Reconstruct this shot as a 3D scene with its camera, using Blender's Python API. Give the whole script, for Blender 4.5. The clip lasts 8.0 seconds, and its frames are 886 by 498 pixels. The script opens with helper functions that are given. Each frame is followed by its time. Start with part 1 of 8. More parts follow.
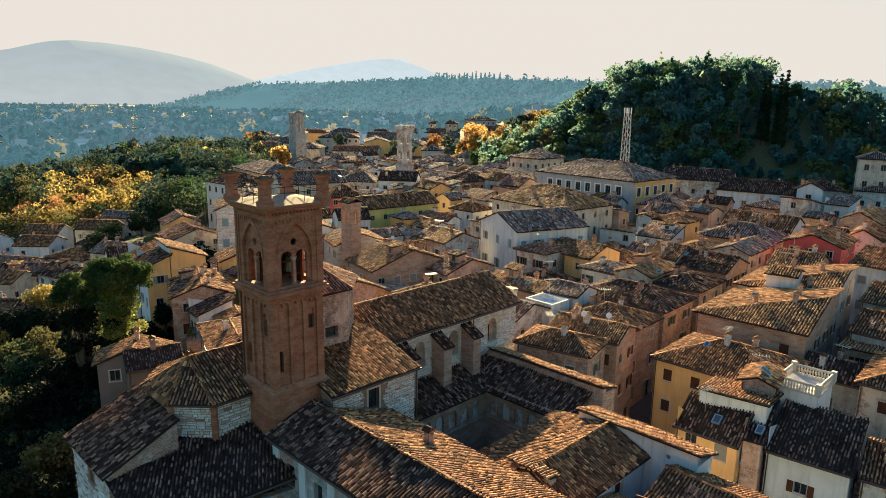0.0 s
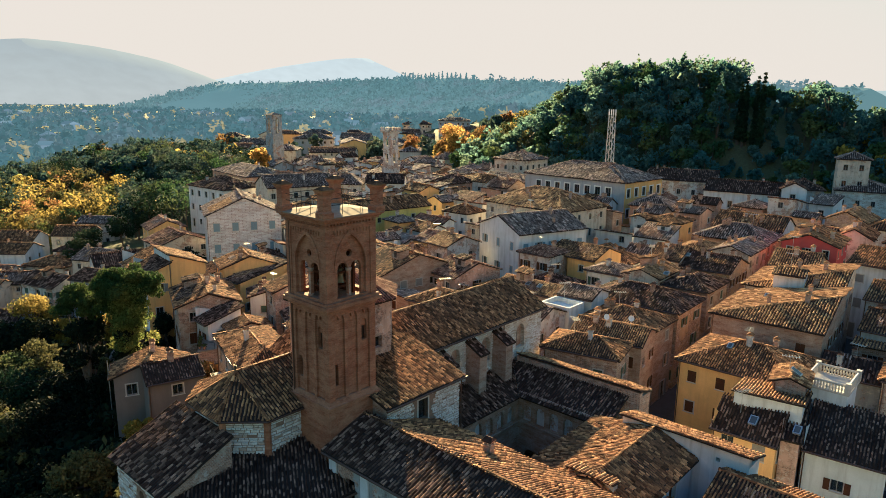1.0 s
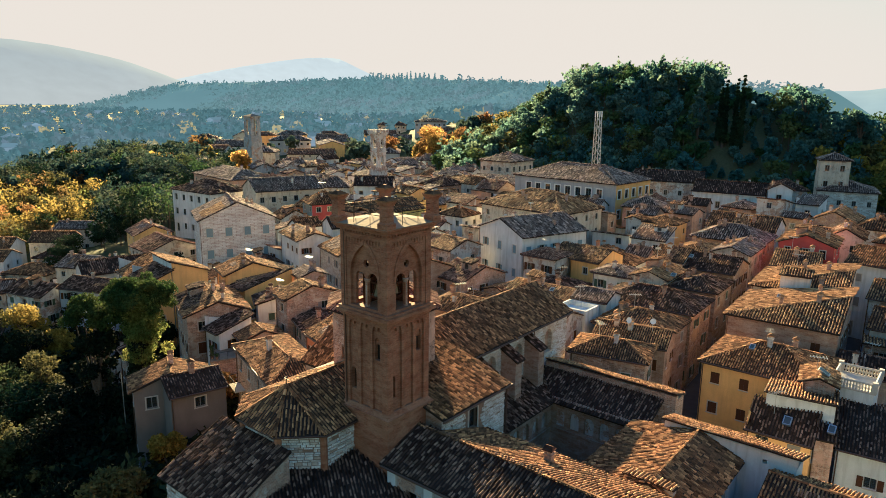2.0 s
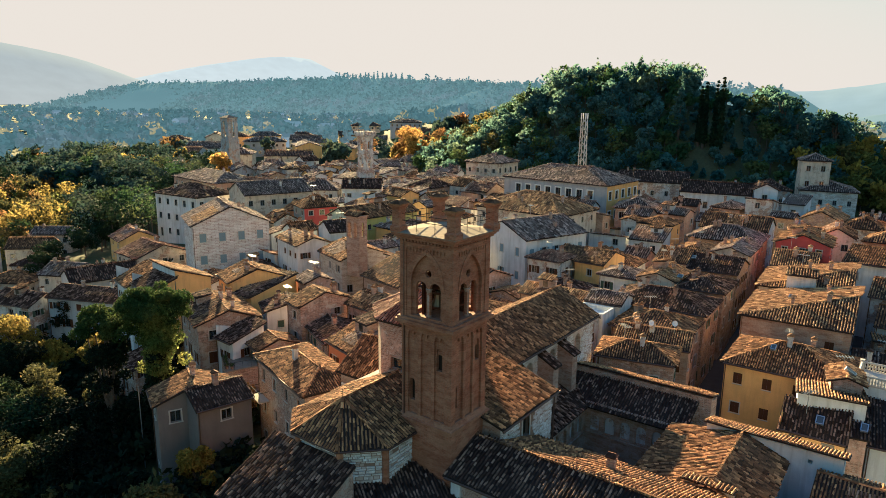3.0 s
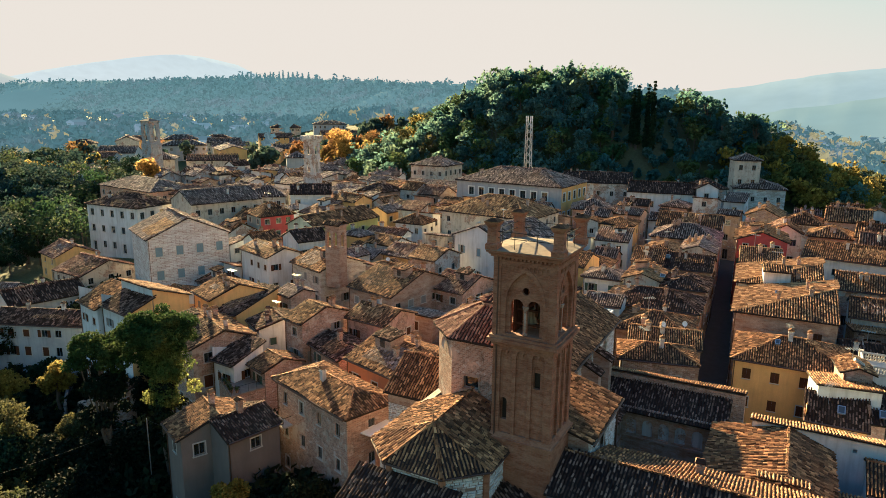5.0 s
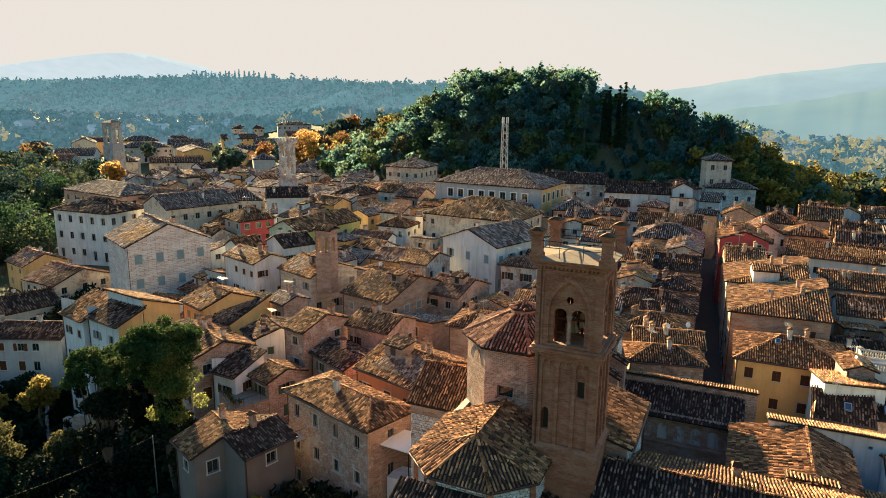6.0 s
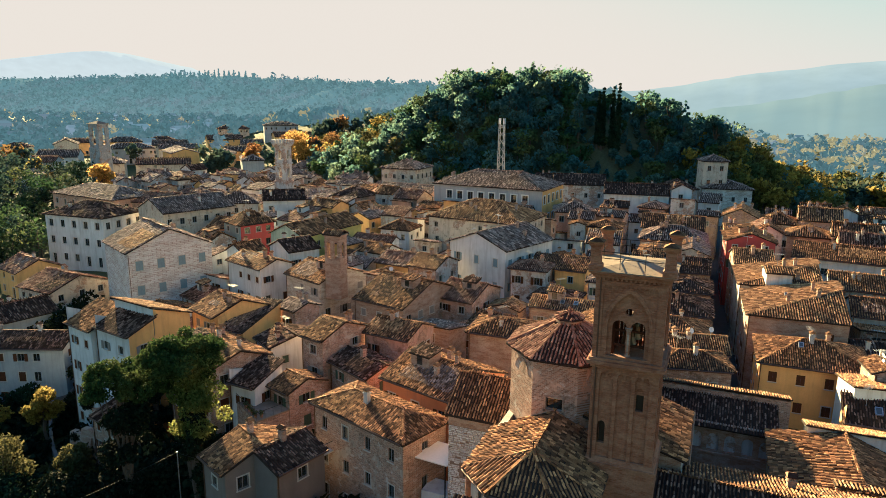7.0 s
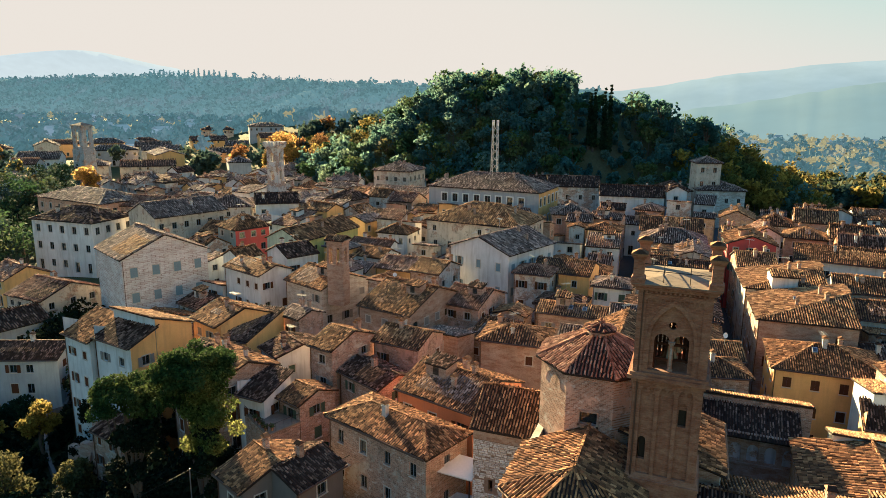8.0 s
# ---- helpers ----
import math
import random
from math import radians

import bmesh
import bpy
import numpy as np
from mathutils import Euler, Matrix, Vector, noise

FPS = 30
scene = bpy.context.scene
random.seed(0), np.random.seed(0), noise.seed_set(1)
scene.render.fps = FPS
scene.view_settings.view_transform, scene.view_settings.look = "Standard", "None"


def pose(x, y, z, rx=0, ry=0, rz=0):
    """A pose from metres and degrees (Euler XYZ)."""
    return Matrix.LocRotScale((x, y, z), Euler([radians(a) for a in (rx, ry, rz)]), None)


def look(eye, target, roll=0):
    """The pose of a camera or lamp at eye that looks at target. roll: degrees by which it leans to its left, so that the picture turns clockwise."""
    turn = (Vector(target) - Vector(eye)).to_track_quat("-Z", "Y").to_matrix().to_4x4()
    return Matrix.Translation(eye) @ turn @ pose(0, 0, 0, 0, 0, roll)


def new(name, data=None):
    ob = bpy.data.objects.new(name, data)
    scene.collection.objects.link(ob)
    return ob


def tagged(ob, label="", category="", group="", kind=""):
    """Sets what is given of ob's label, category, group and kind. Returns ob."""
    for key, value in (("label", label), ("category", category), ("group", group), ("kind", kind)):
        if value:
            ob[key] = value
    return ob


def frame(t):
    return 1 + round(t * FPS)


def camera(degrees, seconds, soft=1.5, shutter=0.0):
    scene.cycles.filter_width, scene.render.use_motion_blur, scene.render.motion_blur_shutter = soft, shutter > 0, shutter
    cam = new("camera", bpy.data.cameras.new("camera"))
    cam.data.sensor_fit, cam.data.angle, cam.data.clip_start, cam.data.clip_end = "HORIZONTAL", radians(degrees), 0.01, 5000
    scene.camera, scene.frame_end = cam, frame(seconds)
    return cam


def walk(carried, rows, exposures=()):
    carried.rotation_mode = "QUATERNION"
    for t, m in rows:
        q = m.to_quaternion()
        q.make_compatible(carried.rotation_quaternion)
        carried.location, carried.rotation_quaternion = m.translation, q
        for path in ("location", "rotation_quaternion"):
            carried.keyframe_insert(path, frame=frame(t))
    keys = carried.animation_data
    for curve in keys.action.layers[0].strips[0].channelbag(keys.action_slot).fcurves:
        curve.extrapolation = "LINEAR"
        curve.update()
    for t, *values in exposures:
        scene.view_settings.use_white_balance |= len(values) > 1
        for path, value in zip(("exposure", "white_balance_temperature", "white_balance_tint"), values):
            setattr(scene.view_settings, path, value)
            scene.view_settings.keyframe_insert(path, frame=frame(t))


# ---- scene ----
cam = camera(67.0, 8.0, 0.5)
METRES, EYE, TILT, LEAN, TURN = 44.0, 34.0, 0.0, 0.0, -44.9
ROWS = [
    (0.0, 0.0, 0.0, 0.0, 0.15, -12.44, -0.69),
    (0.5, -0.0657, 0.0046, 0.0055, -1.37, -12.43, -0.67),
    (1.0, -0.1368, 0.0117, 0.0116, -2.92, -12.43, -0.65),
    (1.5, -0.2019, 0.0199, 0.017, -4.35, -12.41, -0.65),
    (3.0, -0.4072, 0.0585, 0.0337, -8.84, -12.41, -0.66),
    (3.5, -0.4714, 0.0752, 0.038, -10.43, -12.38, -0.66),
    (4.0, -0.5396, 0.0961, 0.0431, -12.54, -12.38, -0.65),
    (4.5, -0.6009, 0.1176, 0.0474, -14.64, -12.37, -0.65),
    (5.0, -0.6639, 0.1438, 0.0525, -17.01, -12.36, -0.62),
    (6.5, -0.8171, 0.2301, 0.0684, -21.72, -12.4, -0.62),
    (7.0, -0.8587, 0.2645, 0.0733, -22.38, -12.42, -0.61),
    (7.5, -0.8901, 0.295, 0.0781, -23.09, -12.42, -0.62),
    (8.0, -0.9159, 0.3255, 0.0833, -24.0, -12.42, -0.63),
]
walk(cam, [(t, pose(0, 0, EYE, TILT, LEAN, TURN) @ pose(METRES * x, METRES * y, METRES * z, 90 + pitch, roll, yaw)) for t, x, y, z, yaw, pitch, roll in ROWS],
     exposures=[(0.0, 3.0, 3900.0, 15.0), (8.0, 3.0, 3900.0, 15.0)])

# ---- world, sun and exposure ----
SUN_AZ, SUN_EL = radians(49.5), radians(16.3)
world = bpy.data.worlds.new("sky")
scene.world = world
world.use_nodes = True
wn = world.node_tree.nodes
sky = wn.new("ShaderNodeTexSky")
sky.sky_type = "NISHITA"
sky.sun_disc = False
sky.sun_elevation = SUN_EL
sky.sun_rotation = radians(90.0) - SUN_AZ
sky.altitude = 300.0
sky.air_density = 1.2
sky.dust_density = 1.3
sky.ozone_density = 2.5
# thick autumn haze evens out the glow round the sun
wlink = world.node_tree.links.new


def calc(op, a, b):
    n = wn.new("ShaderNodeMath")
    n.operation = op
    for i, v in ((0, a), (1, b)):
        if isinstance(v, float):
            n.inputs[i].default_value = v
        else:
            wlink(v, n.inputs[i])
    return n.outputs[0]


parts_in, parts_out = wn.new("ShaderNodeSeparateXYZ"), wn.new("ShaderNodeCombineXYZ")
wlink(sky.outputs[0], parts_in.inputs[0])
for i, (k, gain) in enumerate(((0.234, 1.07), (0.369, 0.90), (0.872, 3.6))):
    v = calc("MULTIPLY", parts_in.outputs[i], gain)
    knee = calc("POWER", calc("ADD", calc("POWER", calc("MULTIPLY", v, k), 5.0), 1.0), 0.2)
    wlink(calc("DIVIDE", v, knee), parts_out.inputs[i])
wlink(parts_out.outputs[0], wn["Background"].inputs[0])
wn["Background"].inputs[1].default_value = 0.0337

sun = new("sun", bpy.data.lights.new("sun", "SUN"))
sun.data.energy = 5.0
sun.data.angle = radians(0.6)
sun.data.color = (1.0, 0.55, 0.11)
sun_way = Vector((math.cos(SUN_AZ) * math.cos(SUN_EL), math.sin(SUN_AZ) * math.cos(SUN_EL), math.sin(SUN_EL)))
sun.matrix_world = look(sun_way * 900.0, (0, 0, 0))

# ---- materials ----
MATS = {}


class Nodes:
    """Short hand for building a node material."""

    def __init__(self, name):
        self.mat = bpy.data.materials.new(name)
        self.mat.use_nodes = True
        self.tree = self.mat.node_tree
        self.bsdf = self.tree.nodes["Principled BSDF"]
        self.out = self.tree.nodes["Material Output"]
        self.pos = self.add("ShaderNodeNewGeometry")

    def add(self, kind, **inputs):
        n = self.tree.nodes.new(kind)
        return n

    def link(self, a, b):
        self.tree.links.new(a, b)

    def scaled(self, x, y, z):
        n = self.add("ShaderNodeMapping")
        n.inputs["Scale"].default_value = (x, y, z)
        self.link(self.pos.outputs["Position"], n.inputs["Vector"])
        return n.outputs[0]

    def noise(self, scale, detail=4.0, rough=0.6, vector=None):
        n = self.add("ShaderNodeTexNoise")
        n.inputs["Scale"].default_value = scale
        n.inputs["Detail"].default_value = detail
        n.inputs["Roughness"].default_value = rough
        self.link(vector or self.pos.outputs["Position"], n.inputs["Vector"])
        return n.outputs["Fac"]

    def ramp(self, fac, stops, step=False):
        n = self.add("ShaderNodeValToRGB")
        if step:
            n.color_ramp.interpolation = "CONSTANT"
        e = n.color_ramp.elements
        while len(e) < len(stops):
            e.new(0.5)
        for el, (p, c) in zip(e, stops):
            el.position = p
            el.color = (*c, 1.0) if len(c) == 3 else c
        self.link(fac, n.inputs[0])
        return n.outputs[0]

    def mix(self, fac, a, b, mode="MIX"):
        n = self.add("ShaderNodeMix")
        n.data_type = "RGBA"
        n.blend_type = mode
        for sock, val in ((n.inputs[0], fac), (n.inputs[6], a), (n.inputs[7], b)):
            if isinstance(val, (int, float)):
                sock.default_value = val
            elif isinstance(val, tuple):
                sock.default_value = (*val, 1.0)
            else:
                self.link(val, sock)
        return n.outputs[2]

    def bump(self, height, strength, distance):
        n = self.add("ShaderNodeBump")
        n.inputs["Strength"].default_value = strength
        n.inputs["Distance"].default_value = distance
        self.link(height, n.inputs["Height"])
        self.link(n.outputs[0], self.bsdf.inputs["Normal"])
        return n

    def done(self, colour, rough=0.85, spec=0.3, metal=0.0):
        if isinstance(colour, tuple):
            self.bsdf.inputs["Base Color"].default_value = (*colour, 1.0)
        else:
            self.link(colour, self.bsdf.inputs["Base Color"])
        self.bsdf.inputs["Roughness"].default_value = rough
        self.bsdf.inputs["Specular IOR Level"].default_value = spec
        self.bsdf.inputs["Metallic"].default_value = metal
        return self.mat


def grey3(v):
    return (v, v, v)


def tile_material(name, dark, mid, light, lichen, lichen_amount, rough=0.8):
    m = Nodes(name)
    rnd = m.pos.outputs["Random Per Island"]
    blend = lambda p, q, f: tuple(a + (b - a) * f for a, b in zip(p, q))
    c = m.ramp(rnd, [(0.0, dark), (0.2, blend(dark, mid, 0.4)), (0.48, mid), (0.72, blend(mid, light, 0.45)), (0.88, light), (1.0, tuple(1.55 * a for a in light))])
    patch = m.ramp(m.noise(0.55, 5.0, 0.65), [(0.42, grey3(0)), (0.62, grey3(lichen_amount))])
    c = m.mix(patch, c, lichen)
    fine = m.noise(9.0, 4.0, 0.7)
    c = m.mix(m.ramp(fine, [(0.32, grey3(0.35)), (0.5, grey3(0.0))]), c, tuple(0.5 * a for a in dark))
    streak = m.ramp(m.noise(2.2, 3.0), [(0.3, grey3(0.8)), (0.7, grey3(1.15))])
    c = m.mix(1.0, c, streak, "MULTIPLY")
    m.bump(m.noise(22.0, 3.0), 0.5, 0.02)
    return m.done(c, rough, 0.03)


def plaster(name, colour, dirt=0.5, brick=0.0, rough=0.9):
    """Lime plaster with rain streaks, stains and, where brick is given, patches that have come off."""
    m = Nodes(name)
    big = m.noise(0.35, 5.0, 0.6)
    c = m.mix(m.ramp(big, [(0.3, grey3(0.0)), (0.75, grey3(0.75))]), colour, tuple(a * 0.62 for a in colour))
    streaks = m.ramp(m.noise(1.0, 4.0, 0.6, m.scaled(1.6, 1.6, 0.18)), [(0.48, grey3(0.0)), (0.72, grey3(dirt))])
    c = m.mix(streaks, c, (0.13, 0.115, 0.10))
    if brick > 0:
        t = m.add("ShaderNodeTexBrick")
        t.inputs["Scale"].default_value = 1.0
        t.inputs["Brick Width"].default_value = 0.30
        t.inputs["Row Height"].default_value = 0.09
        t.inputs["Mortar Size"].default_value = 0.012
        t.inputs["Color1"].default_value = (0.17, 0.085, 0.05, 1)
        t.inputs["Color2"].default_value = (0.42, 0.25, 0.16, 1)
        t.inputs["Mortar"].default_value = (0.42, 0.37, 0.31, 1)
        m.link(facade_vector(m), t.inputs["Vector"])
        off = m.ramp(m.noise(0.42, 6.0, 0.7), [(0.62 - 0.3 * brick, grey3(0.0)), (0.66 - 0.3 * brick, grey3(1.0))])
        c = m.mix(off, c, t.outputs["Color"])
        # scraps of old lime wash and sooty stains, a hand to a metre wide
        c = m.mix(m.ramp(m.noise(1.7, 6.0, 0.75, m.scaled(0.8, 0.8, 1.3)), [(0.55, grey3(0.0)), (0.63, grey3(0.7))]), c, (0.58, 0.54, 0.48))
        c = m.mix(m.ramp(m.noise(0.8, 6.0, 0.75), [(0.34, grey3(0.7)), (0.46, grey3(0.0))]), c, (0.075, 0.055, 0.042))
    grain = m.noise(14.0, 4.0, 0.7)
    c = m.mix(m.ramp(grain, [(0.35, grey3(0.25)), (0.65, grey3(0.0))]), c, tuple(a * 0.55 for a in colour))
    m.bump(grain, 0.35, 0.02)
    return m.done(c, rough, 0.2)


def facade_vector(m):
    """Runs along the wall (x + y) and up."""
    sep = m.add("ShaderNodeSeparateXYZ")
    m.link(m.pos.outputs["Position"], sep.inputs[0])
    s = m.add("ShaderNodeMath")
    m.link(sep.outputs[0], s.inputs[0])
    m.link(sep.outputs[1], s.inputs[1])
    comb = m.add("ShaderNodeCombineXYZ")
    m.link(s.outputs[0], comb.inputs[0])
    m.link(sep.outputs[2], comb.inputs[1])
    return comb.outputs[0]


def masonry(name, c1, c2, mortar, width, height, joint, pale=None, pale_amount=0.5, depth=0.03):
    """Brick or squared rubble in courses, with pale lime wash left on it in patches."""
    m = Nodes(name)
    vec = facade_vector(m)
    wob = m.add("ShaderNodeVectorMath")
    wob.operation = "MULTIPLY_ADD"
    nz = m.add("ShaderNodeTexNoise")
    nz.inputs["Scale"].default_value = 1.1
    m.link(m.pos.outputs["Position"], nz.inputs["Vector"])
    m.link(nz.outputs["Color"], wob.inputs[0])
    wob.inputs[1].default_value = (0.12, 0.10, 0.0)
    m.link(vec, wob.inputs[2])
    t = m.add("ShaderNodeTexBrick")
    t.offset_frequency = 2
    t.inputs["Scale"].default_value = 1.0
    t.inputs["Brick Width"].default_value = width
    t.inputs["Row Height"].default_value = height
    t.inputs["Mortar Size"].default_value = joint
    t.inputs["Mortar Smooth"].default_value = 0.3
    t.inputs["Bias"].default_value = 0.0
    t.inputs["Color1"].default_value = (*c1, 1)
    t.inputs["Color2"].default_value = (*c2, 1)
    t.inputs["Mortar"].default_value = (*mortar, 1)
    m.link(wob.outputs[0], t.inputs["Vector"])
    c = t.outputs["Color"]
    if pale:
        p = m.ramp(m.noise(1.3, 6.0, 0.7, m.scaled(0.5, 0.5, 1.6)), [(0.45, grey3(0.0)), (0.55, grey3(pale_amount))])
        c = m.mix(p, c, pale)
    c = m.mix(m.ramp(m.noise(0.5, 5.0, 0.65), [(0.3, grey3(0.45)), (0.65, grey3(0.0))]), c, tuple(a * 0.45 for a in c1))
    c = m.mix(m.ramp(m.noise(7.0, 4.0, 0.7), [(0.35, grey3(0.4)), (0.6, grey3(0.0))]), c, tuple(a * 0.5 for a in c2))
    mixh = m.add("ShaderNodeMath")
    mixh.operation = "SUBTRACT"
    m.link(m.noise(12.0, 4.0), mixh.inputs[0])
    m.link(t.outputs["Fac"], mixh.inputs[1])
    m.bump(mixh.outputs[0], 0.8, depth)
    return m.done(c, 0.9, 0.2)


def plain(name, colour, rough=0.7, metal=0.0, var=0.3, scale=6.0, spec=0.3):
    m = Nodes(name)
    n = m.noise(scale, 4.0, 0.65)
    c = m.mix(m.ramp(n, [(0.3, grey3(var)), (0.7, grey3(0.0))]), colour, tuple(a * 0.5 for a in colour))
    m.bump(n, 0.25, 0.01)
    return m.done(c, rough, spec, metal)


def leaf_material(name, a, b, c, glow=0.4, scale=0.09):
    """Foliage: leaves that let light through, from tree to tree and leaf to leaf of other hue."""
    m = Nodes(name)
    col = m.ramp(m.noise(scale, 2.0, 0.5), [(0.36, a), (0.5, b), (0.64, c)])
    v = m.ramp(m.pos.outputs["Random Per Island"], [(0.0, grey3(0.5)), (1.0, grey3(1.35))])
    col = m.mix(1.0, col, v, "MULTIPLY")
    mat = m.done(col, 0.85, 0.08)
    tr = m.add("ShaderNodeBsdfTranslucent")
    m.link(col, tr.inputs["Color"])
    mx = m.add("ShaderNodeMixShader")
    mx.inputs[0].default_value = glow
    m.link(m.bsdf.outputs[0], mx.inputs[1])
    m.link(tr.outputs[0], mx.inputs[2])
    m.link(mx.outputs[0], m.out.inputs["Surface"])
    return mat


def glass(name):
    m = Nodes(name)
    m.bsdf.inputs["Transmission Weight"].default_value = 0.75
    m.bsdf.inputs["IOR"].default_value = 1.45
    return m.done((0.10, 0.12, 0.14), 0.06, 0.5)


TILE = {
    "brown": tile_material("tile_brown", (0.040, 0.023, 0.014), (0.20, 0.100, 0.042), (0.48, 0.26, 0.095), (0.20, 0.125, 0.065), 0.4),
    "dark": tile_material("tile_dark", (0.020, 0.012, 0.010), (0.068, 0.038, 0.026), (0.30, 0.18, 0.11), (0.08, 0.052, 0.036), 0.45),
    "red": tile_material("tile_red", (0.09, 0.042, 0.028), (0.235, 0.115, 0.068), (0.40, 0.24, 0.14), (0.23, 0.165, 0.11), 0.4),
    "tan": tile_material("tile_tan", (0.09, 0.048, 0.024), (0.31, 0.165, 0.066), (0.55, 0.33, 0.13), (0.28, 0.18, 0.09), 0.4),
    "grey": tile_material("tile_grey", (0.07, 0.048, 0.038), (0.215, 0.145, 0.105), (0.46, 0.335, 0.25), (0.24, 0.185, 0.15), 0.5),
    # pale is for far roofs: distance haze is lightened into its colour
    "pale": tile_material("tile_pale_haze", (0.10, 0.070, 0.055), (0.27, 0.19, 0.145), (0.52, 0.39, 0.30), (0.30, 0.24, 0.20), 0.5),
}
WALL = {
    "brick": masonry("tower_brick", (0.24, 0.092, 0.042), (0.41, 0.18, 0.085), (0.27, 0.16, 0.10), 0.27, 0.075, 0.010, (0.50, 0.30, 0.16), 0.4, 0.02),
    "brick_pale": masonry("old_brick", (0.30, 0.165, 0.10), (0.46, 0.29, 0.19), (0.40, 0.33, 0.26), 0.30, 0.10, 0.014, (0.56, 0.46, 0.36), 0.65),
    "rubble": masonry("rubble_stone", (0.50, 0.42, 0.33), (0.66, 0.58, 0.47), (0.38, 0.28, 0.20), 0.42, 0.16, 0.022, (0.74, 0.68, 0.58), 0.75, 0.05),
    "rubble_white": masonry("limestone_courses", (0.50, 0.45, 0.38), (0.72, 0.69, 0.64), (0.26, 0.17, 0.11), 0.50, 0.20, 0.026, (0.80, 0.79, 0.76), 0.85, 0.06),
    "pinkstone": masonry("pink_limestone", (0.60, 0.50, 0.46), (0.76, 0.70, 0.68), (0.36, 0.26, 0.23), 0.62, 0.30, 0.04, (0.82, 0.80, 0.80), 0.7, 0.05),
    "white": plaster("white_plaster", (0.70, 0.71, 0.73), 0.4),
    "offwhite": plaster("dirty_white_plaster", (0.62, 0.60, 0.58), 0.6, 0.4),
    "cream": plaster("cream_plaster", (0.64, 0.55, 0.43), 0.5, 0.2),
    "drum": plaster("pinkish_worn_plaster", (0.64, 0.43, 0.30), 0.35, 0.62),
    "yellow": plaster("yellow_ochre_plaster", (0.84, 0.50, 0.14), 0.2),
    "gold": plaster("golden_plaster", (0.82, 0.50, 0.15), 0.3),
    "ochre": plaster("worn_ochre_plaster", (0.54, 0.36, 0.19), 0.6, 0.5),
    "orange": plaster("orange_plaster", (0.60, 0.24, 0.085), 0.35),
    "red": plaster("red_plaster", (0.52, 0.095, 0.075), 0.3),
    "pink": plaster("pink_plaster", (0.56, 0.37, 0.28), 0.5, 0.5),
    "salmon": plaster("salmon_plaster", (0.62, 0.37, 0.24), 0.45, 0.15),
    "greenw": plaster("pale_green_plaster", (0.50, 0.54, 0.42), 0.4),
    "lemon": plaster("lemon_plaster", (0.66, 0.58, 0.16), 0.35),
    "palegrey": plaster("pale_grey_plaster", (0.44, 0.45, 0.48), 0.35),
    "grey": plaster("grey_plaster", (0.40, 0.41, 0.42), 0.5, 0.3),
    "worn": plaster("flaking_plaster", (0.50, 0.42, 0.33), 0.6, 0.75),
    "drab": plaster("drab_grey_plaster", (0.20, 0.170, 0.150), 0.5),
    "teal": plaster("grey_green_plaster", (0.33, 0.38, 0.36), 0.4),
}


def stone_material(name, by_object):
    """Split limestone blocks, each of its own tone."""
    m = Nodes(name)
    if by_object:
        info = m.add("ShaderNodeObjectInfo")
        r = info.outputs["Random"]
    else:
        r = m.pos.outputs["Random Per Island"]
    c = m.ramp(r, [(0.0, (0.34, 0.25, 0.17)), (0.2, (0.58, 0.51, 0.44)), (0.5, (0.74, 0.72, 0.68)), (1.0, (0.84, 0.84, 0.84))])
    c = m.mix(m.ramp(m.noise(1.1, 5.0, 0.7), [(0.45, grey3(0.0)), (0.7, grey3(0.6))]), c, (0.36, 0.29, 0.22))
    c = m.mix(m.ramp(m.noise(16.0, 4.0, 0.7), [(0.35, grey3(0.5)), (0.6, grey3(0.0))]), c, (0.30, 0.25, 0.20))
    m.bump(m.noise(14.0, 5.0, 0.7), 0.7, 0.03)
    return m.done(c, 0.9, 0.2)


BLOCK_ONE = stone_material("limestone_block", True)
BLOCK_MANY = stone_material("limestone_blocks", False)
MORTAR = plain("earthy_mortar", (0.25, 0.175, 0.125), 0.95, 0, 0.5, 5.0)
# slab under the cover tiles, near black: the gaps' shade is in its colour
CHANNEL = plain("shaded_channel_tiles", (0.030, 0.020, 0.015), 0.9, 0, 0.5, 2.5)
STONE = plain("pale_stone", (0.50, 0.46, 0.40), 0.85, 0, 0.4, 4.0)
LEAD = plain("weathered_slab", (0.27, 0.22, 0.16), 0.95, 0, 0.6, 1.6, 0.05)
WOOD = plain("brown_wood", (0.085, 0.037, 0.018), 0.85, 0, 0.4, 9.0, 0.08)
WOOD_GREY = plain("grey_wood", (0.24, 0.22, 0.20), 0.75, 0, 0.4, 9.0)
WOOD_GREEN = plain("green_wood", (0.05, 0.085, 0.06), 0.6, 0, 0.4, 9.0)
WOOD_BLUE = plain("blue_wood", (0.20, 0.27, 0.33), 0.6, 0, 0.4, 9.0)
WHITE = plain("white_paint", (0.72, 0.71, 0.68), 0.5, 0, 0.2, 5.0)
IRON = plain("dark_iron", (0.05, 0.045, 0.04), 0.5, 0.8, 0.4, 12.0)
STEEL = plain("galvanised_steel", (0.50, 0.50, 0.50), 0.42, 0.9, 0.3, 12.0)
COPPER = plain("brown_copper", (0.13, 0.08, 0.055), 0.5, 0.6, 0.4, 7.0)
BRONZE = plain("bell_bronze", (0.16, 0.11, 0.06), 0.35, 1.0, 0.4, 7.0)
GLASS = glass("window_glass")
BARK = plain("bark", (0.10, 0.075, 0.055), 0.9, 0, 0.6, 3.0)
ASPHALT = plain("old_paving", (0.075, 0.07, 0.066), 0.85, 0, 0.5, 1.2)
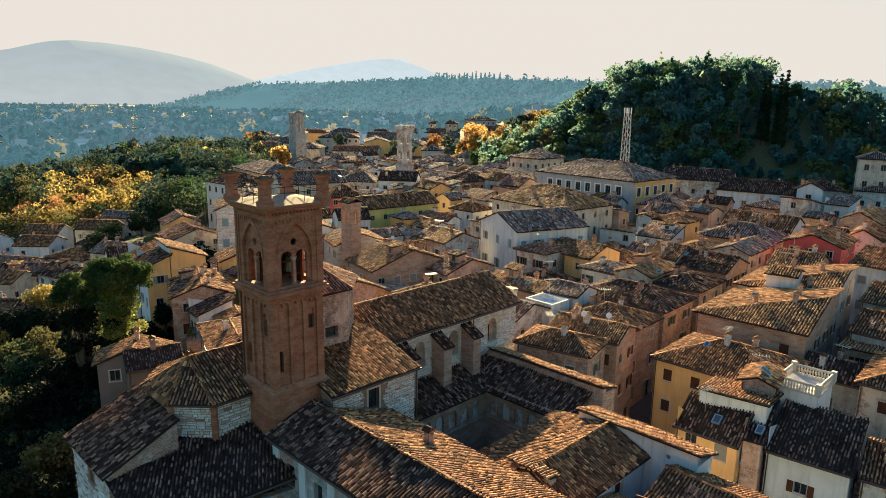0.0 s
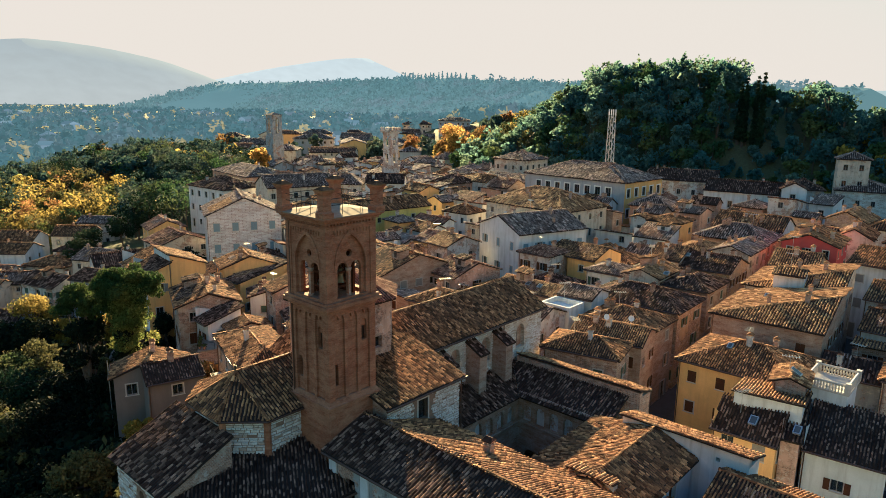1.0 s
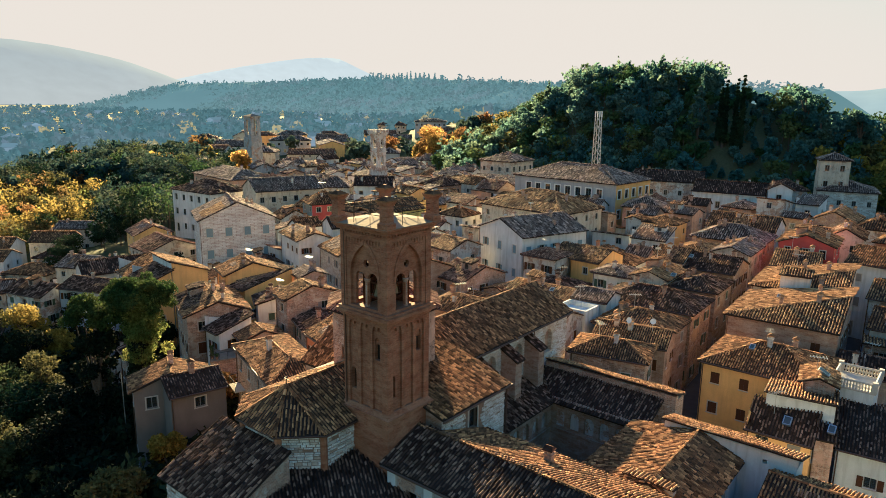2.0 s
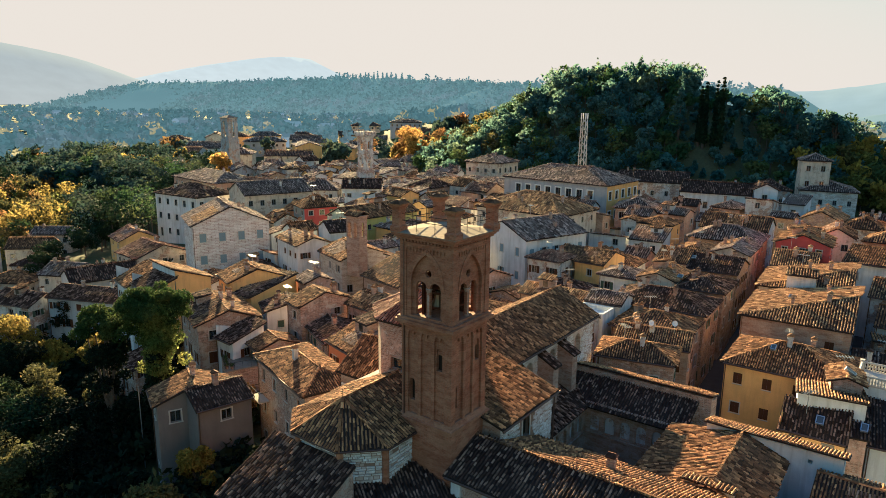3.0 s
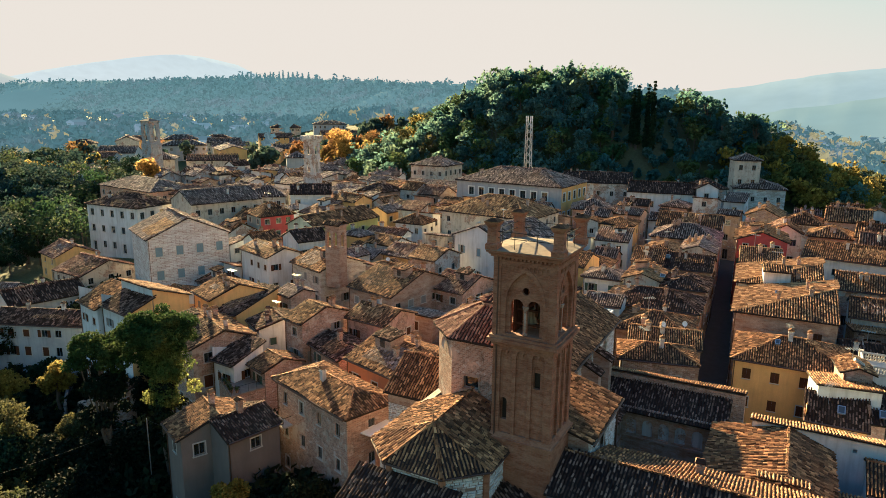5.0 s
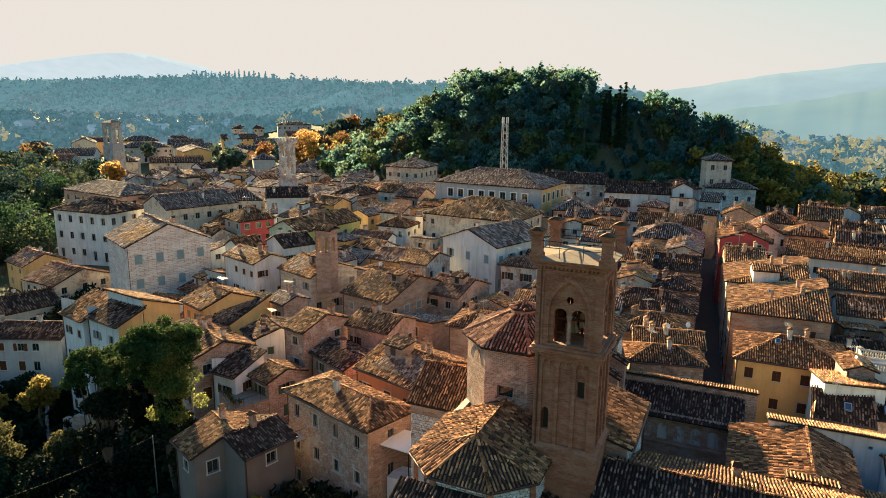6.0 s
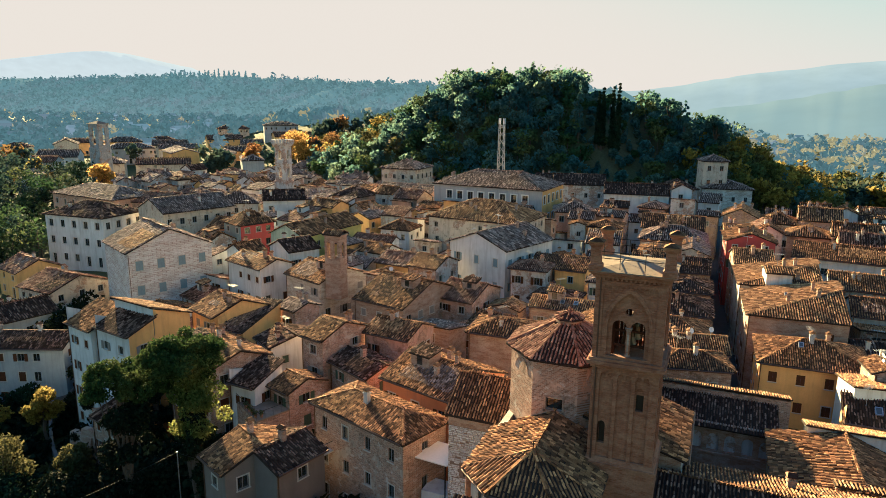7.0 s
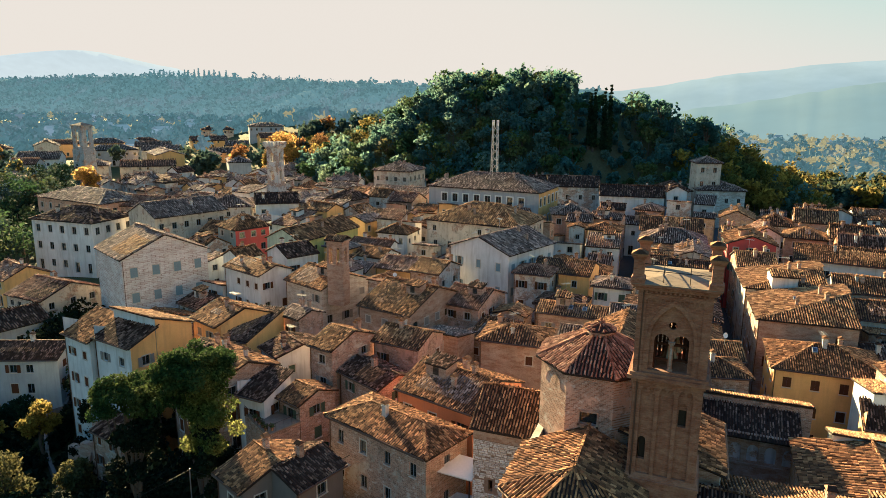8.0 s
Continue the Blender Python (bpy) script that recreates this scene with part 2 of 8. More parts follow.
LEAF = {
    "dark": leaf_material("leaves_dark", (0.011, 0.023, 0.013), (0.017, 0.033, 0.016), (0.028, 0.043, 0.018), 0.15),
    "green": leaf_material("leaves_green", (0.040, 0.075, 0.028), (0.065, 0.100, 0.034), (0.110, 0.125, 0.038), 0.35),
    "olive": leaf_material("leaves_olive", (0.075, 0.085, 0.030), (0.130, 0.115, 0.035), (0.060, 0.085, 0.030), 0.4),
    "gold": leaf_material("leaves_gold", (0.23, 0.175, 0.022), (0.31, 0.235, 0.030), (0.12, 0.13, 0.028), 0.55),
    "rust": leaf_material("leaves_rust", (0.26, 0.13, 0.035), (0.32, 0.185, 0.045), (0.15, 0.115, 0.035), 0.5),
    "bright": leaf_material("leaves_bright_autumn", (0.46, 0.27, 0.035), (0.54, 0.35, 0.05), (0.36, 0.22, 0.03), 0.75),
    # one pine's needles twice: pine holds its sunlit side, pine_dark its shade
    "pine": leaf_material("needles_pine_sunlit", (0.095, 0.130, 0.022), (0.165, 0.185, 0.030), (0.24, 0.235, 0.036), 0.6, 0.5),
    "pine_dark": leaf_material("needles_pine_shaded", (0.035, 0.060, 0.014), (0.055, 0.082, 0.018), (0.085, 0.105, 0.022), 0.35, 0.5),
    # hill leaves are lifted towards blue-green: haze put into the foliage colour
    "hill": leaf_material("leaves_hill_haze", (0.090, 0.165, 0.150), (0.110, 0.180, 0.155), (0.145, 0.190, 0.125), 0.65),
    # near-black copy of the dark leaves: the ravine's shade put into the colour
    "shade": leaf_material("leaves_in_shade", (0.008, 0.013, 0.007), (0.011, 0.018, 0.008), (0.016, 0.022, 0.009), 0.06),
    # bluish leaf tone for farther trees, with haze mixed into it
    "blue": leaf_material("leaves_far_haze", (0.042, 0.072, 0.066), (0.055, 0.084, 0.070), (0.078, 0.092, 0.058), 0.3),
}

# ---- geometry helpers ----


class Mesh:
    """Collects faces of a mesh; slot gives the material of what is added next."""

    def __init__(self):
        self.v, self.f, self.m, self.slot = [], [], [], 0
        self.bulk = []

    def face(self, *pts):
        n = len(self.v)
        self.v.extend(tuple(p) for p in pts)
        self.f.append(tuple(range(n, n + len(pts))))
        self.m.append(self.slot)

    def hexa(self, a, b):
        """Solid between two four-sided rings."""
        self.face(*reversed(a))
        self.face(*b)
        for i in range(len(a)):
            j = (i + 1) % len(a)
            self.face(a[i], a[j], b[j], b[i])

    def box(self, x0, y0, z0, x1, y1, z1):
        a = [(x0, y0, z0), (x1, y0, z0), (x1, y1, z0), (x0, y1, z0)]
        self.hexa(a, [(p[0], p[1], z1) for p in a])

    def prism(self, ring, z0, z1, ring2=None):
        ring2 = ring2 or ring
        self.hexa([(x, y, z0) for x, y in ring], [(x, y, z1) for x, y in ring2])

    def tube(self, p, q, r, n=6, r2=None):
        p, q = Vector(p), Vector(q)
        d = (q - p).normalized()
        a = d.orthogonal().normalized()
        b = d.cross(a)
        r2 = r if r2 is None else r2
        ring = lambda o, k: [o + (a * math.cos(t) + b * math.sin(t)) * k for t in [2 * math.pi * i / n for i in range(n)]]
        self.hexa(ring(p, r), ring(q, r2))

    def lathe(self, x, y, prof, n=16):
        """Turned solid about an upright line; prof is (radius, z) from below."""
        rings = [[(x + r * math.cos(2 * math.pi * i / n), y + r * math.sin(2 * math.pi * i / n), z) for i in range(n)] for r, z in prof]
        for a, b in zip(rings, rings[1:]):
            for i in range(n):
                j = (i + 1) % n
                self.face(a[i], a[j], b[j], b[i])
        self.face(*reversed(rings[0]))
        self.face(*rings[-1])

    def arrays(self, verts, quads):
        self.bulk.append((verts, quads, self.slot))

    def data(self, name, base=(0, 0, 0), mats=()):
        base = np.array(base, dtype=np.float32)
        vs = [np.array(self.v, dtype=np.float32).reshape(-1, 3)]
        loops = [np.array([i for f in self.f for i in f], dtype=np.int32)]
        totals = [np.array([len(f) for f in self.f], dtype=np.int32)]
        slots = [np.array(self.m, dtype=np.int32)]
        n = len(vs[0])
        for verts, quads, slot in self.bulk:
            vs.append(verts.astype(np.float32))
            loops.append((quads + n).astype(np.int32).ravel())
            totals.append(np.full(len(quads), quads.shape[1], dtype=np.int32))
            slots.append(np.full(len(quads), slot, dtype=np.int32))
            n += len(verts)
        V, Lp, T, S = np.concatenate(vs) - base, np.concatenate(loops), np.concatenate(totals), np.concatenate(slots)
        me = bpy.data.meshes.new(name)
        me.vertices.add(len(V))
        me.vertices.foreach_set("co", V.ravel())
        me.loops.add(len(Lp))
        me.loops.foreach_set("vertex_index", Lp)
        me.polygons.add(len(T))
        start = np.concatenate(([0], np.cumsum(T)[:-1])).astype(np.int32)
        me.polygons.foreach_set("loop_start", start)
        for mt in mats:
            me.materials.append(mt)
        if len(mats) > 1:
            me.polygons.foreach_set("material_index", S)
        me.update(calc_edges=True)
        return me


def part(name, mesh, mats, parent, label=""):
    """One mesh object under a thing or a part, its faces given in world places."""
    mats = mats if isinstance(mats, (list, tuple)) else [mats]
    base = (0, 0, 0)
    p = parent
    while p is not None:
        base = tuple(a + b for a, b in zip(base, p.location))
        p = p.parent
    ob = new(name, mesh.data(name, base, mats))
    ob.parent = parent
    if label:
        ob["label"] = label
    return ob


def thing(name, mesh, mats, base, label, category, group="", kind=""):
    """A top-level object; with no mesh an Empty."""
    mats = mats if isinstance(mats, (list, tuple)) else [mats]
    ob = new(name, mesh.data(name, base, mats) if mesh else None)
    ob.location = base
    return tagged(ob, label, category, group, kind)


rng = np.random.default_rng(7)
rnd = random.Random(11)


def smooth(a, b, x):
    t = np.clip((x - a) / (b - a), 0, 1)
    return t * t * (3 - 2 * t)


def hill_d(x, y):
    """How far out on the wooded hill a place lies: 0 at its top, 1 at its foot."""
    return np.hypot((x - 228) / 62, (y - 112) / np.where(y > 112, 74.0, 120.0))


def ground_z(x, y):
    """Height of the land: the town's shelf, the ravine beside it, the wooded hill and the valley."""
    x, y = np.asarray(x, float), np.asarray(y, float)
    z = np.clip((x - 60) * 0.065, 0, 9)
    z = z - 8.0 * smooth(62, 110, y) * (1 - smooth(34, 66, x))
    z = z - 5.0 * smooth(45, 75, y) * (1 - smooth(8, 26, x))
    z = z - 6.0 * smooth(150, 215, y) * (1 - smooth(75, 140, x))
    d = hill_d(x, y)
    z = z + 31.0 * (1 - smooth(0.10, 1.08, d))
    d2 = np.sqrt(((x - 330) / 90) ** 2 + ((y - 230) / 120) ** 2)
    z = z + 15.0 * (1 - smooth(0.2, 1.1, d2))
    z = z - 12.0 * (1 - smooth(-10, 40, y)) * smooth(150, 230, x)
    far = np.sqrt(x * x + y * y)
    z = z + 0.8 * np.sin(x * 0.045 + 1.3) * np.sin(y * 0.038) * smooth(150, 300, far)
    return z


def tiles(mesh, corners, down, pitch, length, lift=0.03):
    """Lays half-round roof tiles in columns on a flat convex slope; down is the way the water runs, seen from above."""
    P = np.array(corners, float)
    nrm = np.cross(P[1] - P[0], P[2] - P[0])
    nrm /= np.linalg.norm(nrm)
    if nrm[2] < 0:
        nrm = -nrm
    d = np.array([down[0], down[1], 0.0])
    d = d - nrm * d.dot(nrm)
    d /= np.linalg.norm(d)
    up = -d
    side = np.cross(up, nrm)
    o = P[0]
    s, t = (P - o) @ side, (P - o) @ up
    smin, smax = s.min(), s.max()
    ncol = max(1, int((smax - smin) / pitch))
    cols = smin + (np.arange(ncol) + 0.5) * (smax - smin) / ncol
    S, T0 = [], []
    k = len(P)
    for c in cols:
        hits = []
        for i in range(k):
            j = (i + 1) % k
            if (s[i] - c) * (s[j] - c) <= 0 and abs(s[j] - s[i]) > 1e-6:
                hits.append(t[i] + (t[j] - t[i]) * (c - s[i]) / (s[j] - s[i]))
        if len(hits) < 2:
            continue
        lo, hi = min(hits), max(hits)
        n = int(math.ceil((hi - lo) / length - 0.25))
        if n < 1:
            continue
        S.append(np.full(n, c))
        T0.append(lo + np.arange(n) * length)
    if not S:
        return
    S, T0 = np.concatenate(S), np.concatenate(T0)
    n = len(S)
    ds = rng.normal(0, 0.06 * pitch, n)
    S = S + ds
    T0 = T0 + rng.normal(0, 0.12 * length, n) - (rng.random(n) < 0.04) * 0.3 * length
    skew = rng.normal(0, 0.05 * pitch, n)
    w = pitch * 0.61 * (1 + rng.normal(0, 0.04, n))
    h = pitch * 0.44
    sec = np.array([[-0.5, 0.0], [-0.24, 0.88], [0.24, 0.88], [0.5, 0.0]])
    V = np.zeros((n, 8, 3))
    raise_lo = lift + 0.05 * pitch + rng.normal(0, 0.035 * pitch, n)
    raise_hi = lift - 0.06 * pitch + rng.normal(0, 0.03 * pitch, n)
    for e, (tt, wid, rz, sk) in enumerate(((T0, w, raise_lo, -skew), (T0 + length * 1.12, w * 0.88, raise_hi, skew))):
        base = o + np.outer(S + sk, side) + np.outer(tt, up)
        for i, (a, b) in enumerate(sec):
            V[:, e * 4 + i] = base + np.outer(a * wid, side) + np.outer(b * h + rz, nrm)
    V = V.reshape(-1, 3)
    V[:, 2] += 0.035 * np.sin(V[:, 0] * 1.1 + V[:, 1] * 0.4) + 0.035 * np.sin(V[:, 1] * 0.9 - V[:, 0] * 0.3 + 2.0)
    q = np.array([[0, 1, 5, 4], [1, 2, 6, 5], [2, 3, 7, 6]])
    F = (np.arange(n)[:, None, None] * 8 + q[None]).reshape(-1, 4)
    mesh.arrays(V, F)


def ridge_caps(mesh, a, b, r=0.13, step=0.42):
    """A row of larger half-round tiles bedded along a ridge or hip."""
    a, b = Vector(a), Vector(b)
    d = b - a
    n = max(1, int(d.length / step))
    d.normalize()
    side = d.cross(Vector((0, 0, 1))).normalized()
    up = side.cross(d)
    for i in range(n):
        p = a + d * (i * (b - a).length / n)
        q = a + d * ((i + 1.12) * (b - a).length / n)
        k = 1 + rnd.uniform(-0.1, 0.1)
        j = rnd.uniform(-0.02, 0.02)
        ra = [p + side * (x * r * k + j) + up * (z * r * k + 0.02) for x, z in ((-1, -0.3), (-0.6, 0.6), (0.6, 0.6), (1, -0.3))]
        rb = [q + side * (x * r * 0.85) + up * (z * r * 0.85) for x, z in ((-1, -0.3), (-0.6, 0.6), (0.6, 0.6), (1, -0.3))]
        for m in range(3):
            mesh.face(ra[m], ra[m + 1], rb[m + 1], rb[m])
        mesh.face(*ra)


def slope(mesh, corners, down, lod, thick=0.12):
    """One roof slope: a slab, and the tiles on it. The slab is the second material."""
    top = [Vector(c) for c in corners]
    n = (top[1] - top[0]).cross(top[2] - top[0])
    if n.z < 0:
        top.reverse()
    mesh.slot = 1
    mesh.hexa([p - Vector((0, 0, thick)) for p in top], top)
    mesh.slot = 0
    pitch, length = ((0.235, 0.34), (0.29, 0.45), (0.38, 0.66), (0.6, 1.1))[lod]
    tiles(mesh, corners, down, pitch, length)


def strip_wall(mesh, frame_of, width, z0, z1, thick, openings, n=24):
    """An upright wall with arched or round openings. frame_of(u, w, z) gives a place at u along and w inward; each opening is
    (u0, u1, bottom(u), top(u))."""
    us = {0.0, width}
    for u0, u1, _, _ in openings:
        m = max(4, int(n * (u1 - u0) / width) + 6)
        us.update(u0 + (u1 - u0) * i / m for i in range(m + 1))
    us = sorted(us)
    for ua, ub in zip(us, us[1:]):
        if ub - ua < 1e-6:
            continue
        mid = 0.5 * (ua + ub)
        holes = sorted([o for o in openings if o[0] < mid < o[1]], key=lambda o: o[2](mid))
        zs = [(z0, z0)]
        for u0, u1, lo, hi in holes:
            zs += [(lo(ua), lo(ub)), (hi(ua), hi(ub))]
        zs.append((z1, z1))
        for k in range(0, len(zs), 2):
            (la, lb), (ha, hb) = zs[k], zs[k + 1]
            if ha - la < 1e-4 and hb - lb < 1e-4:
                continue
            A = [frame_of(ua, 0, la), frame_of(ub, 0, lb), frame_of(ub, 0, hb), frame_of(ua, 0, ha)]
            B = [frame_of(ua, thick, la), frame_of(ub, thick, lb), frame_of(ub, thick, hb), frame_of(ua, thick, ha)]
            mesh.face(*A)
            mesh.face(*reversed(B))
            mesh.face(A[3], A[2], B[2], B[3])
            mesh.face(A[1], A[0], B[0], B[1])
    for u0, u1, lo, hi in openings:
        for u in (u0, u1):
            if hi(u) - lo(u) > 1e-3:
                mesh.face(frame_of(u, 0, lo(u)), frame_of(u, thick, lo(u)), frame_of(u, thick, hi(u)), frame_of(u, 0, hi(u)))


def rect_wall(mesh, frame_of, width, z0, z1, holes, reveal=0.2):
    """An upright wall face with square window holes and their reveals; holes are (u0, u1, za, zb)."""
    us = sorted({0.0, width, *[h[0] for h in holes], *[h[1] for h in holes]})
    zs = sorted({z0, z1, *[h[2] for h in holes], *[h[3] for h in holes]})
    for ua, ub in zip(us, us[1:]):
        for za, zb in zip(zs, zs[1:]):
            um, zm = 0.5 * (ua + ub), 0.5 * (za + zb)
            if any(h[0] < um < h[1] and h[2] < zm < h[3] for h in holes):
                continue
            mesh.face(frame_of(ua, 0, za), frame_of(ub, 0, za), frame_of(ub, 0, zb), frame_of(ua, 0, zb))
    for a, b, za, zb in holes:
        ring = [(a, za), (b, za), (b, zb), (a, zb)]
        for i in range(4):
            (u0, w0), (u1, w1) = ring[i], ring[(i + 1) % 4]
            mesh.face(frame_of(u0, 0, w0), frame_of(u0, reveal, w0), frame_of(u1, reveal, w1), frame_of(u1, 0, w1))

# ---- windows, doors, chimneys ----
CACHE = {}


def shutter_data(w, h, mat):
    key = ("shutter", round(w, 2), round(h, 2), mat.name)
    if key not in CACHE:
        m = Mesh()
        n = 7
        prof = [(-0.02, 0.0)]
        for i in range(n):
            prof += [(-0.028, 0.06 + (h - 0.12) * (i + 0.08) / n), (-0.004, 0.06 + (h - 0.12) * (i + 0.92) / n)]
        prof += [(-0.02, h)]
        for (y0, z0), (y1, z1) in zip(prof, prof[1:]):
            m.hexa([(0, y0, z0), (w, y0, z0), (w, 0.02, z0), (0, 0.02, z0)], [(0, y1, z1), (w, y1, z1), (w, 0.02, z1), (0, 0.02, z1)])
        CACHE[key] = m.data("shutter", (0, 0, 0), [mat])
    return CACHE[key]


def window_data(w, h, stone, surround, far):
    key = ("window", round(w, 2), round(h, 2), stone.name, surround, far)
    if key not in CACHE:
        m = Mesh()
        a = w / 2
        s = (0.24 if w > 1.3 else 0.11) if surround else 0.0
        if surround:
            m.box(-a - s, -0.035, -0.02, -a, 0.02, h)
            m.box(a, -0.035, -0.02, a + s, 0.02, h)
            m.box(-a - s, -0.045, h, a + s, 0.02, h + s)
        m.box(-a - s - 0.05, -0.10, -0.10, a + s + 0.05, 0.03, -0.02)
        m.slot = 1
        f = 0.055
        for x0, x1, z0, z1 in ((-a, -a + f, 0, h), (a - f, a, 0, h), (-a + f, a - f, 0, f), (-a + f, a - f, h - f, h), (-f / 2, f / 2, f, h - f)):
            m.box(x0, 0.11, z0, x1, 0.16, z1)
        mats = [stone, WOOD_GREY]
        if far:
            m.slot = 2
            m.box(-a, 0.125, 0, a, 0.145, h)
            mats.append(GLASS)
        p = Mesh()
        p.box(-a + f * 0.5, 0.128, f * 0.5, a - f * 0.5, 0.142, h - f * 0.5)
        CACHE[key] = (m.data("window", (0, 0, 0), mats), p.data("pane", (0, 0, 0), [GLASS]))
    return CACHE[key]


def window(house, frame_of, u, z, w, h, style="open", wood=None, stone=None, surround=True, far=False):
    """A window in a hole of the wall: frame, sill and surround, with its panes and shutters as parts."""
    wood, stone = wood or WOOD, stone or STONE
    fr, pane = window_data(w, h, stone, surround, far)
    o = Vector(frame_of(u, 0, z))
    x = (Vector(frame_of(u + 1, 0, z)) - o).normalized()
    y = (Vector(frame_of(u, 1, z)) - o).normalized()
    rot = Matrix((x, y, Vector((0, 0, 1)))).transposed().to_4x4()
    ob = new("window", fr)
    ob.parent = house
    ob.matrix_local = Matrix.Translation(o - house.location) @ rot
    if far:
        return ob
    p = new("pane", pane)
    p.parent = ob
    if style == "closed":
        leaf = shutter_data(w / 2 - 0.005, h, wood)
        for px in (-w / 2, 0.005):
            s = new("shutter", leaf)
            s.parent, s.location = ob, (px, 0.03, 0)
    elif style == "open":
        leaf = shutter_data(w / 2, h, wood)
        for px in (-w - 0.04, w / 2 + 0.04):
            s = new("shutter", leaf)
            s.parent, s.location = ob, (px, -0.06, 0)
    return ob


def chimney(house, x, y, z, h=1.1, w=0.55, turn=0.0, mat=None, tile="brown"):
    """A masonry chimney with a little tiled hood on stubs."""
    m = Mesh()
    c, s = math.cos(turn), math.sin(turn)
    R = lambda a, b: (x + a * c - b * s, y + a * s + b * c)
    ring = lambda k: [R(-k, -k), R(k, -k), R(k, k), R(-k, k)]
    a = w / 2
    m.prism(ring(a), z - 0.7, z + h)
    m.prism(ring(a + 0.06), z + h, z + h + 0.09)
    for i, j in ((-1, -1), (1, -1), (1, 1), (-1, 1)):
        k = 0.08
        q = [R(i * (a - k) - k, j * (a - k) - k), R(i * (a - k) + k, j * (a - k) - k), R(i * (a - k) + k, j * (a - k) + k), R(i * (a - k) - k, j * (a - k) + k)]
        m.prism(q, z + h + 0.09, z + h + 0.30)
    m.slot = 1
    m.prism(ring(a + 0.1), z + h + 0.30, z + h + 0.36)
    m.hexa([(*p, z + h + 0.36) for p in ring(a + 0.1)], [(*R(-0.02, -a), z + h + 0.58), (*R(0.02, -a), z + h + 0.58), (*R(0.02, a), z + h + 0.58), (*R(-0.02, a), z + h + 0.58)])
    return part("chimney", m, [mat or WALL["brick_pale"], TILE[tile]], house)


OCC = []


def footprint(P, u, v, W, D):
    OCC.append((P, u, v, W, D))


def occupied(x, y, margin=0.0):
    for P, u, v, W, D in OCC:
        dx, dy = x - P[0], y - P[1]
        a, b = dx * u[0] + dy * u[1], dx * v[0] + dy * v[1]
        if -margin < a < W + margin and -margin < b < D + margin:
            return True
    return False


WOODS = [WOOD, WOOD, WOOD_GREEN, WOOD_GREY, WOOD]
LOOKS = {"brick": "red brick", "brick_pale": "old pale brick", "rubble": "rubble stone", "rubble_white": "white limestone", "pinkstone": "pinkish limestone", "white": "white plastered",
         "offwhite": "stained off-white plastered", "cream": "cream plastered", "yellow": "bright ochre-yellow plastered", "gold": "golden-yellow plastered", "ochre": "worn ochre plastered",
         "orange": "orange plastered", "red": "red plastered", "pink": "faded pink plastered", "salmon": "salmon plastered", "greenw": "pale green plastered", "lemon": "lemon-yellow plastered",
         "grey": "grey plastered", "palegrey": "pale grey plastered", "worn": "flaking plastered", "teal": "grey-green plastered", "drab": "dingy grey-brown plastered"}
ROOFS = {"brown": "brown clay tiles", "dark": "dark weathered clay tiles", "red": "reddish clay tiles", "tan": "tan clay tiles", "grey": "greyish clay tiles", "pale": "pale clay tiles toned by haze"}


